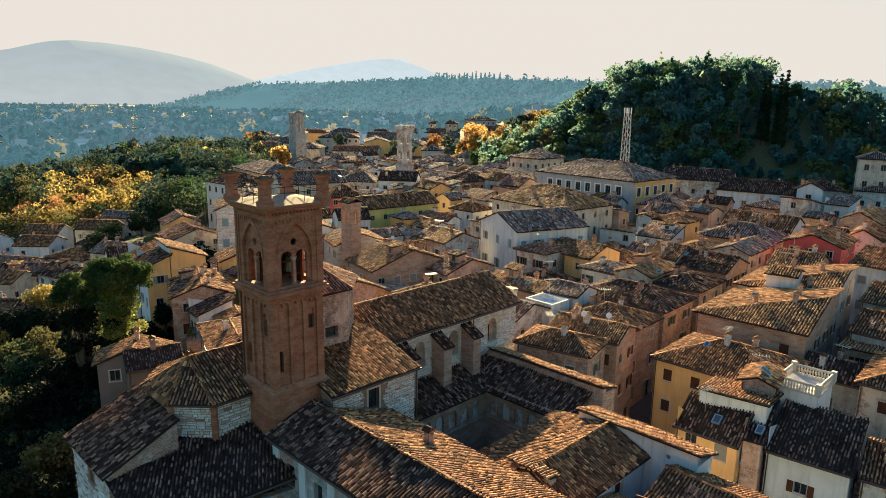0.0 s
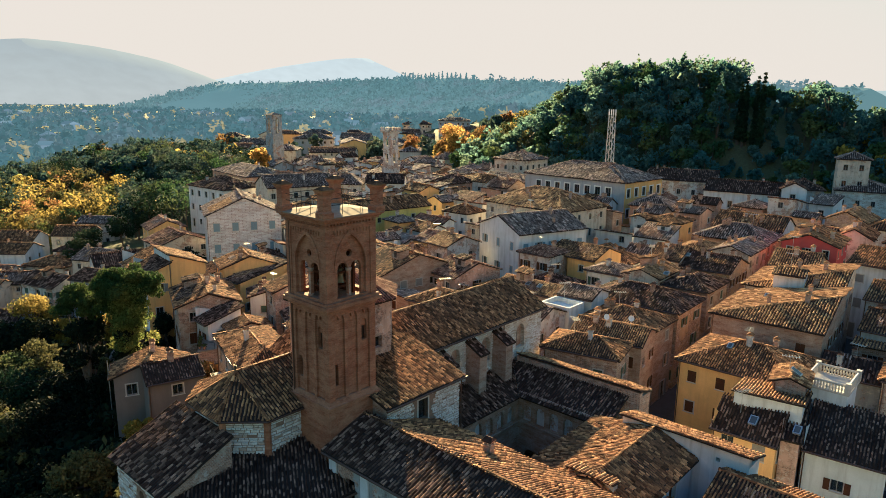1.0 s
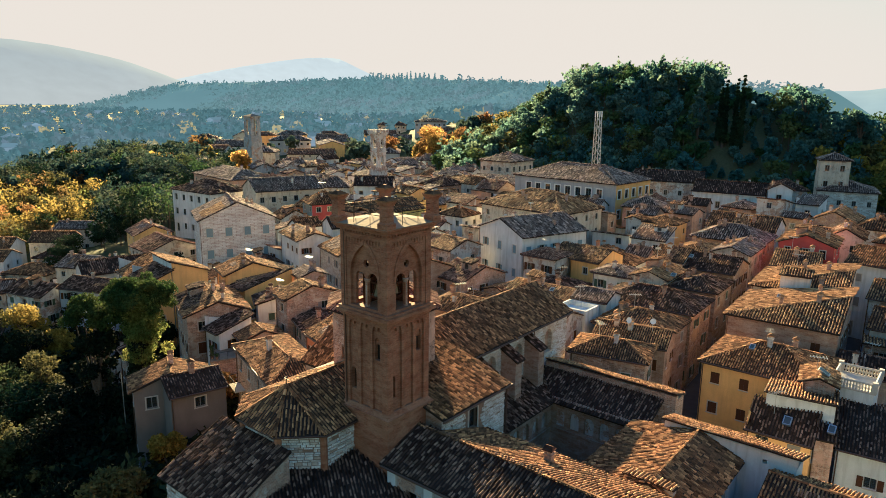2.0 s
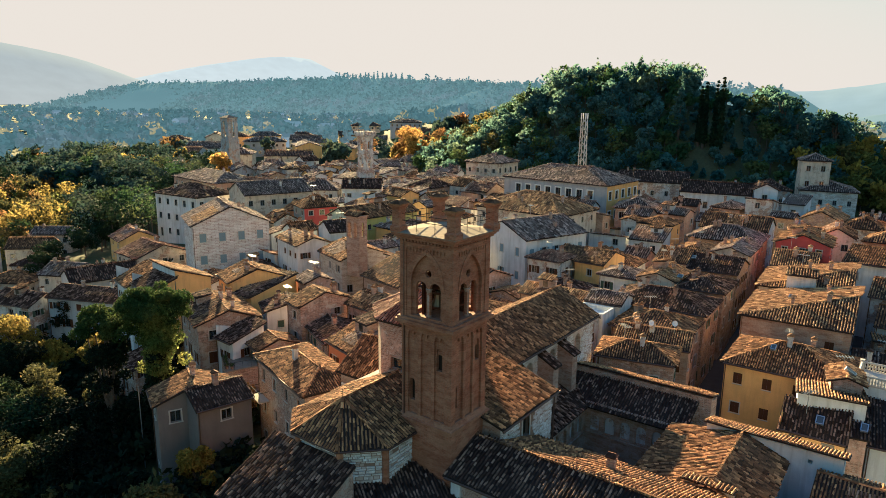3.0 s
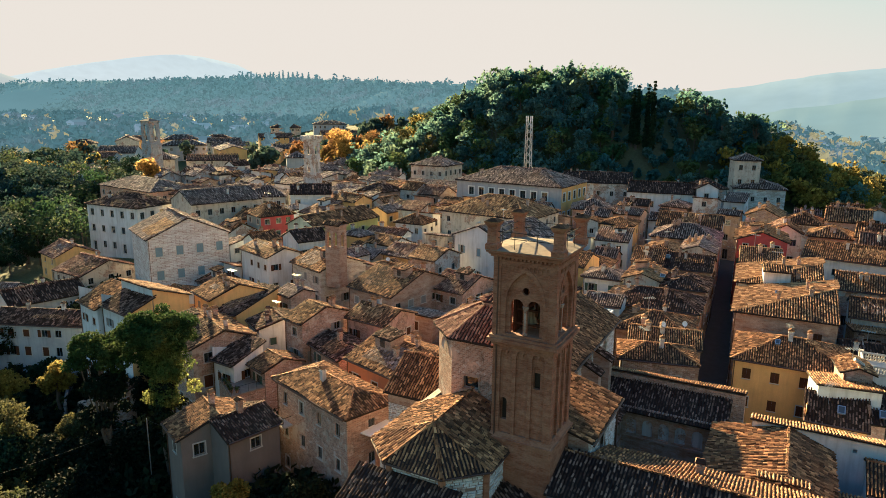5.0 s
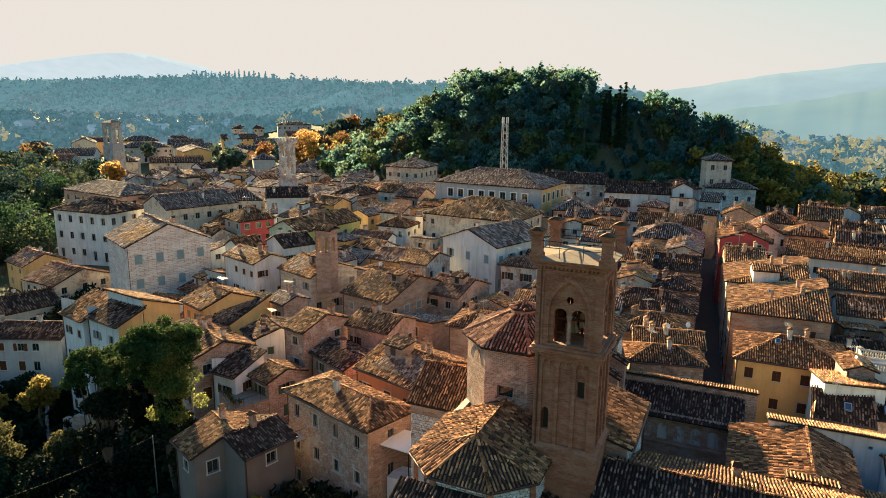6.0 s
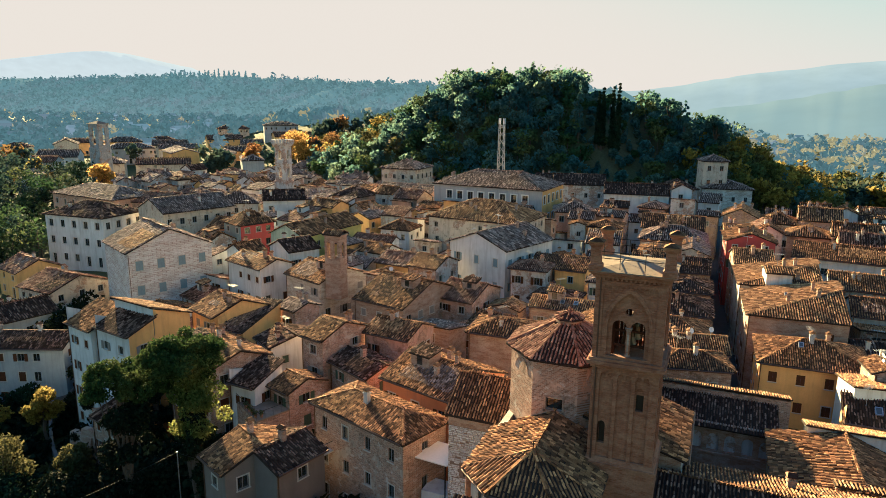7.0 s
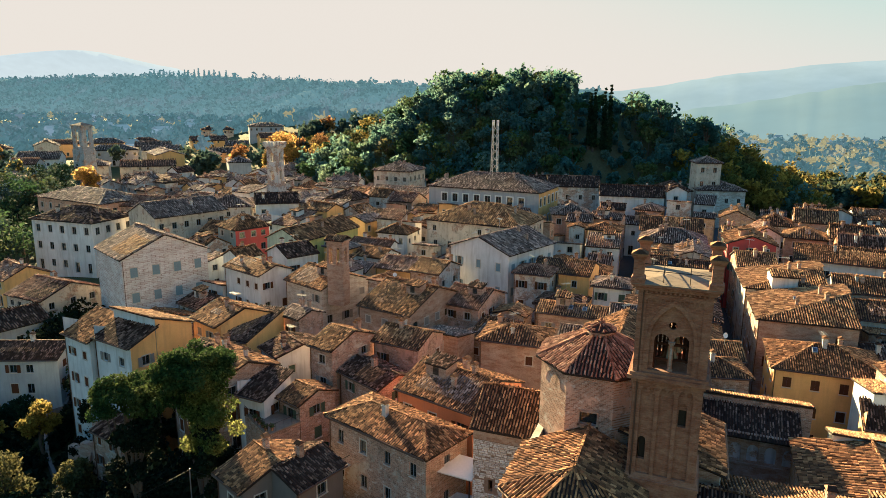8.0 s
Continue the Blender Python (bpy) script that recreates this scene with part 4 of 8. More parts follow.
for k in range(3):
    z = 22.35 + 0.95 * k
    for dx, dy in ((0, -0.9), (-0.9, 0)):
        m = Mesh()
        m.box(TCX + dx - (1.1 if dx == 0 else 0.07), TCY + dy - (1.1 if dy == 0 else 0.07), z, TCX + dx + (1.1 if dx == 0 else 0.07), TCY + dy + (1.1 if dy == 0 else 0.07), z + 0.14)
        part("bell_frame_beam", m, WOOD, tower)
m = Mesh()
m.box(TCX - 1.8, TCY - 0.12, 23.68, TCX + 1.8, TCY + 0.12, 23.9)
part("bell_beam", m, WOOD, tower)
m = Mesh()
x, y, _ = tower_face(0)(0.25, -0.06, 0)
m.tube((x, y, 8), (x, y, 27.0), 0.05, 6)
part("drainpipe", m, COPPER, tower)

# ---- the church ----
church = thing("church", None, [], (36.0, 44.2, 0.0), "old brick and limestone church with tiled roofs and an octagonal drum", "church")
NY0, NY1, NR = 40.35, 48.2, 44.3


def poly_roof(name, parent, planes, tile, caps=(), lod=0, label=""):
    rm = Mesh()
    for corners, down in planes:
        slope(rm, corners, down, lod)
    for a, b in caps:
        ridge_caps(rm, Vector(a) + Vector((0, 0, 0.05)), Vector(b) + Vector((0, 0, 0.05)))
    return part(name, rm, [TILE[tile], CHANNEL], parent, label)


def along(x0, y0, x1, y1):
    """A wall's frame from one end to the other; the outside lies to the right of its run."""
    d = Vector((x1 - x0, y1 - y0)).normalized()
    n = (-d.y, d.x)
    return lambda t, w, z: (x0 + d.x * t + n[0] * w, y0 + d.y * t + n[1] * w, z)


def wall_with(parent, x0, y0, x1, y1, z0, z1, mat, openings=(), panes=(), thick=0.5, name="wall"):
    f = along(x0, y0, x1, y1)
    W = math.hypot(x1 - x0, y1 - y0)
    m = Mesh()
    strip_wall(m, f, W, z0, z1, thick, list(openings), 24)
    ob = part(name, m, mat, parent)
    for u, z, w, h in panes:
        p = Mesh()
        p.hexa([f(u - w / 2, 0.3, z), f(u + w / 2, 0.3, z), f(u + w / 2, 0.34, z), f(u - w / 2, 0.34, z)], [f(u - w / 2, 0.3, z + h), f(u + w / 2, 0.3, z + h), f(u + w / 2, 0.34, z + h), f(u - w / 2, 0.34, z + h)])
        part("window_pane", p, GLASS, parent)
    return f


def hole(u, w, z0, z1):
    return (u - w / 2, u + w / 2, lambda a: z0, lambda a: z1)


BLOCKS = []


def block_data(k):
    """One of a few split stones, a unit long and high, its face worn round."""
    g = random.Random(k)
    m = Mesh()
    j = lambda s: g.uniform(-s, s)
    back = [(0.0, 0.08, 0.0), (1.0, 0.08, 0.0), (1.0, 0.08, 1.0), (0.0, 0.08, 1.0)]
    mid = [(0.01 + j(0.02), -0.02, 0.03 + j(0.04)), (0.99 + j(0.02), -0.02, 0.03 + j(0.04)), (0.99 + j(0.02), -0.02, 0.97 + j(0.04)), (0.01 + j(0.02), -0.02, 0.97 + j(0.04))]
    face = [(0.06 + j(0.03), -0.06 + j(0.015), 0.14 + j(0.06)), (0.94 + j(0.03), -0.06 + j(0.015), 0.14 + j(0.06)), (0.94 + j(0.03), -0.06 + j(0.015), 0.86 + j(0.06)), (0.06 + j(0.03), -0.06 + j(0.015), 0.86 + j(0.06))]
    for a, b in ((back, mid), (mid, face)):
        for i in range(4):
            n = (i + 1) % 4
            m.face(a[i], a[n], b[n], b[i])
    m.face(*face)
    return m


def stone_courses(parent, x0, y0, x1, y1, z0, z1, holes=(), single=False, seed=1, high=0.2):
    """Lays split stones in uneven courses on a wall, as single blocks or as one joined facing."""
    g = random.Random(seed)
    f = along(x0, y0, x1, y1)
    W = math.hypot(x1 - x0, y1 - y0)
    joined = Mesh()
    if not BLOCKS:
        BLOCKS.extend((block_data(k), block_data(k).data("stone", (0, 0, 0), [BLOCK_ONE])) for k in range(8))
    z = z0
    while z < z1 - 0.06:
        h = min(g.uniform(0.6, 1.35) * high, z1 - z)
        u = -g.uniform(0.0, 0.3)
        while u < W:
            l = g.uniform(1.2, 4.0) * high
            a, b = max(u, 0.0), min(u + l, W)
            u += l
            if b - a < 0.06 or g.random() < 0.05 or any(p[0] - 0.12 < b and a < p[1] + 0.12 and p[2] - 0.1 < z + h and z < p[3] + 0.1 for p in holes):
                continue
            bm, data = g.choice(BLOCKS)
            gap, deep = 0.018, g.uniform(0.6, 1.5)
            if single:
                o = new("stone", data)
                o.parent = parent
                p0, p1, pw = Vector(f(a + gap, 0, z + gap)), Vector(f(b, 0, z)), Vector(f(a + gap, 1, z + gap))
                xd, yd = (p1 - Vector(f(a, 0, z))).normalized(), (pw - p0).normalized()
                rot = Matrix((xd, yd, Vector((0, 0, 1)))).transposed().to_4x4()
                o.matrix_local = Matrix.Translation(p0 - parent.location) @ rot @ Matrix.Diagonal((b - a - 2 * gap, deep, h - 2 * gap, 1.0))
            else:
                n = len(joined.v)
                joined.v.extend(f(a + gap + q[0] * (b - a - 2 * gap), q[1] * deep, z + gap + q[2] * (h - 2 * gap)) for q in bm.v)
                joined.f.extend(tuple(i + n for i in fc) for fc in bm.f)
                joined.m.extend(bm.m)
        z += h
    if not single:
        part("stone_facing", joined, BLOCK_MANY, parent)["kind"] = "stuff"


# nave
nave_arch = [roundhead(u, 1.3, 11.2, 12.9) for u in (3.0, 7.0, 11.2, 16.6)]
wall_with(church, 30.5, NY0, 50.6, NY0, 0, 14.75, WALL["rubble"], nave_arch, thick=0.45)
for u in (3.0, 7.0, 11.2, 16.6):
    m = Mesh()
    m.box(30.5 + u - 0.7, NY0 + 0.44, 11.0, 30.5 + u + 0.7, NY0 + 0.52, 13.7)
    part("window_infill", m, WALL["brick_pale"], church)
    m = Mesh()
    m.box(30.5 + u - 0.62, NY0 + 0.38, 11.25, 30.5 + u - 0.05, NY0 + 0.43, 12.9)
    part("window_pane", m, GLASS, church)
wall_with(church, 50.6, NY0, 50.6, NY1, 0, 14.45, WALL["rubble"])
wall_with(church, 50.6, NY1, 24.0, NY1, 0, 14.45, WALL["rubble"])
m = Mesh()
m.hexa([(50.3, NY0, 14.45), (50.3, NY1, 14.45), (50.3, NR, 16.55)], [(50.6, NY0, 14.45), (50.6, NY1, 14.45), (50.6, NR, 16.55)])
part("gable", m, WALL["rubble"], church)
poly_roof("nave_roof", church, [([(30, 39.85, 14.55), (50.95, 39.85, 14.55), (50.95, NR, 16.85), (30, NR, 16.85)], (0, -1)),
                                ([(50.95, 48.75, 14.55), (30, 48.75, 14.55), (30, NR, 16.85), (50.95, NR, 16.85)], (0, 1))], "brown", [((30, NR, 16.85), (50.95, NR, 16.85))])
m = Mesh()
m.tube((44.3, 40.25, 9.5), (44.3, 40.25, 14.5), 0.06, 6)
part("drainpipe", m, COPPER, church)
m = Mesh()
m.tube((33.0, 39.78, 14.45), (51.0, 39.78, 14.45), 0.08, 6)
part("gutter", m, COPPER, church)
for x in (35.3, 39.4, 43.2):
    b = Mesh()
    b.box(x - 0.5, 38.75, 0, x + 0.5, NY0 - 0.01, 12.75)
    b.hexa([(x - 0.5, 38.75, 12.75), (x + 0.5, 38.75, 12.75), (x + 0.5, NY0 - 0.01, 12.75), (x - 0.5, NY0 - 0.01, 12.75)],
           [(x - 0.5, 38.75, 13.1), (x + 0.5, 38.75, 13.1), (x + 0.5, NY0 - 0.01, 13.9), (x - 0.5, NY0 - 0.01, 13.9)])
    part("buttress", b, WALL["brick_pale"], church)
    poly_roof("buttress_roof", church, [([(x - 0.65, 38.5, 13.05), (x + 0.65, 38.5, 13.05), (x + 0.65, NY0, 14.0), (x - 0.65, NY0, 14.0)], (0, -1))], "dark")
# sacristy with its single slope against the nave
wall_with(church, 25.0, 35.7, 32.6, 35.7, 0, 14.1, MORTAR, [hole(3.6, 1.0, 11.9, 13.5)], [(3.6, 11.9, 1.0, 1.6)])
m = Mesh()
fsac = along(25.0, 35.7, 32.6, 35.7)
for a0, a1, z0, z1 in ((2.97, 3.1, 11.75, 13.65), (4.1, 4.23, 11.75, 13.65), (3.1, 4.1, 13.5, 13.65), (2.9, 4.3, 11.6, 11.75)):
    m.hexa([fsac(a0, -0.05, z0), fsac(a1, -0.05, z0), fsac(a1, 0.1, z0), fsac(a0, 0.1, z0)], [fsac(a0, -0.05, z1), fsac(a1, -0.05, z1), fsac(a1, 0.1, z1), fsac(a0, 0.1, z1)])
part("window_surround", m, STONE, church)
wall_with(church, 32.6, 35.7, 32.6, NY0, 0, 14.1, MORTAR)
wall_with(church, 25.0, NY0, 25.0, 35.7, 0, 14.1, WALL["brick_pale"])
for x in (25.2, 32.4):
    m = Mesh()
    m.hexa([(x - 0.2, 35.75, 14.1), (x + 0.2, 35.75, 14.1), (x + 0.2, NY0, 14.1), (x - 0.2, NY0, 14.1)], [(x - 0.2, 35.75, 14.15), (x + 0.2, 35.75, 14.15), (x + 0.2, NY0, 15.4), (x - 0.2, NY0, 15.4)])
    part("gable", m, MORTAR, church)
poly_roof("sacristy_roof", church, [([(24.7, 35.3, 14.1), (32.9, 35.3, 14.1), (32.9, 40.6, 15.6), (24.7, 40.6, 15.6)], (0, -1))], "brown")
poly_roof("crossing_roof", church, [([(24.7, 40.6, 15.6), (32.9, 40.6, 15.6), (32.0, 42.3, 16.1), (24.7, 42.3, 16.1)], (0, -1))], "brown")
m = Mesh()
m.tube((24.6, 35.2, 14.0), (33.0, 35.2, 14.0), 0.08, 6)
part("gutter", m, COPPER, church)
m = Mesh()
m.tube((32.7, 35.55, 7), (32.7, 35.55, 14.0), 0.06, 6)
part("drainpipe", m, COPPER, church)
stone_courses(church, 25.0, 35.7, 32.6, 35.7, 9.5, 14.05, [(2.9, 4.3, 11.6, 13.7)], seed=3, high=0.155)
stone_courses(church, 32.6, 35.7, 32.6, 40.3, 9.5, 14.05, seed=4, high=0.155)
stone_courses(church, 30.5, NY0, 50.6, NY0, 9.8, 14.6, [(u - 0.65, u + 0.65, 11.2, 13.6) for u in (3.0, 7.0, 11.2, 16.6)], seed=5, high=0.18)
# octagonal drum
DX, DY = 28.35, 44.3


def octa(r, turn=22.5):
    k = r / math.cos(radians(22.5))
    return [(DX + k * math.cos(radians(turn + 45 * i)), DY + k * math.sin(radians(turn + 45 * i))) for i in range(8)]


ring = octa(3.85)
for i in range(8):
    (x0, y0), (x1, y1) = ring[i], ring[(i + 1) % 8]
    mid = (0.5 * (x0 + x1), 0.5 * (y0 + y1))
    L8 = math.hypot(x1 - x0, y1 - y0)
    if i in (3, 5, 1):
        wall_with(church, x0, y0, x1, y1, 9, 19.9, WALL["drum"], [hole(L8 / 2, 1.15, 16.2, 17.1)], [(L8 / 2, 16.2, 1.15, 0.9)], name="drum_wall")
        f8 = along(x0, y0, x1, y1)
        m = Mesh()
        for a0, a1, z0, z1 in ((-0.72, -0.58, 16.05, 17.25), (0.58, 0.72, 16.05, 17.25), (-0.58, 0.58, 17.1, 17.25), (-0.8, 0.8, 16.05, 16.2)):
            a0, a1 = a0 + L8 / 2, a1 + L8 / 2
            m.hexa([f8(a0, -0.06, z0), f8(a1, -0.06, z0), f8(a1, 0.05, z0), f8(a0, 0.05, z0)], [f8(a0, -0.06, z1), f8(a1, -0.06, z1), f8(a1, 0.05, z1), f8(a0, 0.05, z1)])
        part("window_surround", m, WALL["brick_pale"], church)
    else:
        wall_with(church, x0, y0, x1, y1, 9, 19.9, WALL["drum"], name="drum_wall")
    f8 = along(x0, y0, x1, y1)
    # the arched relief line in each face
    m = Mesh()
    arc = roundhead(L8 / 2, 1.9, 17.8, 18.3)
    pts = [(L8 / 2 - 0.95 + 1.9 * j / 14, arc[3](L8 / 2 - 0.95 + 1.9 * j / 14)) for j in range(15)]
    for (a, za), (b, zb) in zip(pts, pts[1:]):
        m.hexa([f8(a, -0.04, za), f8(b, -0.04, zb), f8(b, -0.04, zb + 0.1), f8(a, -0.04, za + 0.1)], [f8(a, 0.02, za), f8(b, 0.02, zb), f8(b, 0.02, zb + 0.1), f8(a, 0.02, za + 0.1)])
    part("relief_arch", m, WALL["drum"], church)
r_out, r_in = octa(4.25), octa(0.95)
planes, caps = [], []
for i in range(8):
    a, b, c, d = r_out[i], r_out[(i + 1) % 8], r_in[(i + 1) % 8], r_in[i]
    planes.append(([(*a, 19.85), (*b, 19.85), (*c, 21.55), (*d, 21.55)], (math.cos(radians(45 + 45 * i)), math.sin(radians(45 + 45 * i)))))
    caps.append(((*a, 19.85), (*d, 21.55)))
poly_roof("drum_roof", church, planes, "red", caps)
m = Mesh()
m.prism(octa(4.1), 19.72, 19.82)
part("drum_eaves", m, WALL["brick_pale"], church)
m = Mesh()
m.lathe(DX, DY, [(0.95, 21.3), (0.95, 21.75), (1.05, 21.8), (1.05, 21.9)], 20)
part("lantern", m, WALL["brick_pale"], church)
m = Mesh()
planes = []
for i in range(8):
    a, b = octa(1.08)[i], octa(1.08)[(i + 1) % 8]
    slope(m, [(*a, 21.9), (*b, 21.9), (DX, DY, 22.3)], (math.cos(radians(45 + 45 * i)), math.sin(radians(45 + 45 * i))), 0, 0.04)
m.lathe(DX, DY, [(0.2, 22.2), (0.22, 22.38), (0.08, 22.5), (0.12, 22.6), (0.02, 22.72)], 10)
part("lantern_cap", m, [TILE["red"], CHANNEL], church)
# apse towards the ravine
A = [(24.4, 48.3), (18.5, 48.3), (16.55, 46.2), (16.55, 42.4), (18.6, 40.35), (24.4, 40.35)]
O = [(24.4, 48.75), (18.3, 48.75), (16.1, 46.4), (16.1, 42.2), (18.4, 39.9), (24.4, 39.9)]
for (x0, y0), (x1, y1), mt in zip(A, A[1:], ("brick_pale", "offwhite", "mortar", "mortar", "mortar")):
    ops, pan = ([hole(1.5, 0.5, 12.6, 13.3)], [(1.5, 12.6, 0.5, 0.7)]) if mt == "offwhite" else ((), ())
    wall_with(church, x0, y0, x1, y1, 0, 14.1, WALL.get(mt, MORTAR), ops, pan, name="apse_wall")
for k, single in ((2, True), (3, True), (4, False)):
    stone_courses(church, *A[k], *A[k + 1], 11.4, 13.95, single=single, seed=20 + k, high=0.2)
    stone_courses(church, *A[k], *A[k + 1], 8.2, 11.39, seed=50 + k, high=0.2)
for (x, y) in A[1:5]:
    m = Mesh()
    m.prism([(x + 0.25 * math.cos(t), y + 0.25 * math.sin(t)) for t in [2 * math.pi * i / 8 for i in range(8)]], 0, 14.08)
    part("quoin", m, WALL["brick"], church)
ap = (18.75, 44.2, 16.1)
rb = (25.0, 44.2, 16.1)
e = 14.0
planes = [([(*O[0], e), (*O[1], e), ap, rb], (0, 1)), ([(*O[1], e), (*O[2], e), ap], (-0.7, 0.7)), ([(*O[2], e), (*O[3], e), ap], (-1, 0)),
          ([(*O[3], e), (*O[4], e), ap], (-0.7, -0.7)), ([(*O[4], e), (*O[5], e), rb, ap], (0, -1))]
poly_roof("apse_roof", church, planes, "brown", [((*O[i], e), ap) for i in (1, 2, 3, 4)] + [(ap, rb)])
m = Mesh()
for (x0, y0), (x1, y1) in zip(O, O[1:]):
    m.tube((x0, y0, e - 0.08), (x1, y1, e - 0.08), 0.07, 6)
part("gutter", m, COPPER, church)
m = Mesh()
m.tube((18.75, 44.2, 16.0), (18.75, 44.2, 16.75), 0.03, 6)
m.tube((18.75, 43.95, 16.55), (18.75, 44.45, 16.55), 0.025, 6)
part("roof_cross", m, IRON, church)
# north transept with its tall stone wall
wall_with(church, 28.0, 53.6, 28.0, 48.4, 0, 12.9, MORTAR, [hole(1.5, 0.35, 7.2, 8.2)], name="transept_wall")
wall_with(church, 28.0, 48.4, 34.0, 48.4, 0, 12.9, WALL["brick_pale"], name="transept_wall")
wall_with(church, 34.0, 48.4, 34.0, 53.6, 0, 12.9, WALL["brick_pale"], name="transept_wall")
wall_with(church, 34.0, 53.6, 28.0, 53.6, 0, 12.9, WALL["brick_pale"], name="transept_wall")
stone_courses(church, 28.0, 53.6, 28.0, 48.4, 2.0, 11.55, [(1.3, 1.7, 7.2, 8.2)], seed=31, high=0.15)
m = Mesh()
m.prism([(27.97, 53.62), (27.97, 48.38), (28.4, 48.38), (28.4, 53.62)], 11.6, 12.9)
part("brick_band", m, WALL["brick_pale"], church)
for y in (53.4, 48.6):
    m = Mesh()
    m.hexa([(28.0, y - 0.2, 12.9), (34.0, y - 0.2, 12.9), (31.0, y - 0.2, 14.9)], [(28.0, y + 0.2, 12.9), (34.0, y + 0.2, 12.9), (31.0, y + 0.2, 14.9)])
    part("gable", m, WALL["brick_pale"], church)
poly_roof("transept_roof", church, [([(27.5, 53.85, 12.65), (27.5, 48.2, 12.65), (31.0, 48.2, 15.0), (31.0, 53.85, 15.0)], (-1, 0)),
                                    ([(34.5, 48.2, 12.65), (34.5, 53.85, 12.65), (31.0, 53.85, 15.0), (31.0, 48.2, 15.0)], (1, 0))], "brown", [((31.0, 48.2, 15.0), (31.0, 53.85, 15.0))])
footprint(np.array((16, 53.6)), np.array((0, -1.0)), np.array((1.0, 0)), 18, 36)

# ---- low annexes beside the tower ----
annex = thing("chapel_annex", None, [], (14.0, 44.0, 0.0), "low stone annex with a dark single-slope tiled roof beside the apse", "annex")
for x0, y0, x1, y1, mt in ((11.9, 48.2, 11.9, 41.2, "mortar"), (11.9, 41.2, 16.3, 41.2, "worn"), (16.3, 41.2, 16.3, 48.2, "worn"), (16.3, 48.2, 11.9, 48.2, "worn")):
    wall_with(annex, x0, y0, x1, y1, -6, 11.05, WALL.get(mt, MORTAR), [roundhead(3.5, 0.7, 9.0, 9.5)] if x0 == x1 == 11.9 else ())
for y in (41.2, 48.2):
    m = Mesh()
    m.hexa([(11.9, y - 0.2, 11.05), (16.3, y - 0.2, 11.05), (16.3, y + 0.2, 11.05), (11.9, y + 0.2, 11.05)], [(11.9, y - 0.2, 11.1), (16.3, y - 0.2, 13.15), (16.3, y + 0.2, 13.15), (11.9, y + 0.2, 11.1)])
    part("gable", m, WALL["worn"], annex)
stone_courses(annex, 11.9, 48.2, 11.9, 41.2, 4.0, 11.0, [(3.1, 3.9, 8.9, 10.0)], seed=41, high=0.2)
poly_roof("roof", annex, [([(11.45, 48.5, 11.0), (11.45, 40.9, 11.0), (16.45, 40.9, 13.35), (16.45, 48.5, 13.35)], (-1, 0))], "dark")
annex2 = thing("lean_to_annex", None, [], (17.5, 37.0, 0.0), "low lean-to building with a dark tiled roof at the tower's foot", "annex")
lean_z = lambda x, y: 0.147 * x + 0.235 * y - 0.842
LEAN = [(20.9, 34.2), (21.25, 40.25), (16.6, 42.4), (11.75, 41.6), (11.75, 36.0)]
for k in (3, 4):
    (x0, y0), (x1, y1) = LEAN[k], LEAN[(k + 1) % 5]
    wall_with(annex2, x0 + 0.25, y0 + 0.25, x1 + 0.1, y1 + 0.25, -6, min(lean_z(x0, y0), lean_z(x1, y1)) - 0.12, WALL["grey"], [hole(2.0, 0.8, 6.0, 7.4), hole(5.2, 0.8, 6.0, 7.4)] if k == 4 else (), [(2.0, 6.0, 0.8, 1.4), (5.2, 6.0, 0.8, 1.4)] if k == 4 else ())
poly_roof("roof", annex2, [([(x, y, lean_z(x, y)) for x, y in LEAN], (-0.53, -0.85))], "dark")
m = Mesh()
m.tube((20.9, 34.1, lean_z(20.9, 34.2) - 0.1), (11.75, 35.9, lean_z(11.75, 36.0) - 0.1), 0.08, 6)
part("gutter", m, COPPER, annex2)
footprint(np.array((11, 49)), np.array((0, -1.0)), np.array((1.0, 0)), 20, 12)

# ---- the convent round its court ----
convent = thing("convent", None, [], (32.0, 28.0, 0.0), "old convent with long tiled roofs round a small arcaded court", "convent")
wall_with(convent, 20.95, 36.6, 20.85, 5.0, -3, 12.2, WALL["grey"], [hole(1.8 + 3.1 * i, 0.9, 9.3, 10.8) for i in range(9)], [(1.8 + 3.1 * i, 9.3, 0.9, 1.5) for i in range(9)])
for i in range(10):
    m = Mesh()
    y = 36.4 - 3.1 * i
    m.box(20.8, y - 0.35, -3, 20.93, y + 0.35, 11.8)
    part("pilaster", m, WALL["white"], convent)
m = Mesh()
m.box(20.74, 5.0, 11.8, 20.9, 36.7, 12.05)
m.box(20.8, 5.0, 8.5, 20.9, 36.7, 8.7)
part("cornice", m, STONE, convent)
wall_with(convent, 29.7, 5.0, 29.7, 36.0, 0, 11.4, WALL["ochre"])
# west slope gets darker tiles than the east: its shade is in the colour
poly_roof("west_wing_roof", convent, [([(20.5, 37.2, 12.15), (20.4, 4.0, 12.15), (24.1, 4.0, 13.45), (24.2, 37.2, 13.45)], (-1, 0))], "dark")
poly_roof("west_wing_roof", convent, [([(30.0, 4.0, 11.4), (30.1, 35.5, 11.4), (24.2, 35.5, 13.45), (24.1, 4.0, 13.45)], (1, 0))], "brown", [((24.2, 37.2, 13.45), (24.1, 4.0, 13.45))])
m = Mesh()
m.tube((20.42, 37.0, 12.05), (20.32, 4, 12.05), 0.08, 6)
part("gutter", m, COPPER, convent)
chimney(convent, 27.6, 28.8, 12.25, 0.6, 0.5, 0.1, WALL["brick_pale"], "dark")
chimney(convent, 33.6, 16.8, 9.6, 1.1, 0.6, 0.2, WALL["brick_pale"], "dark")
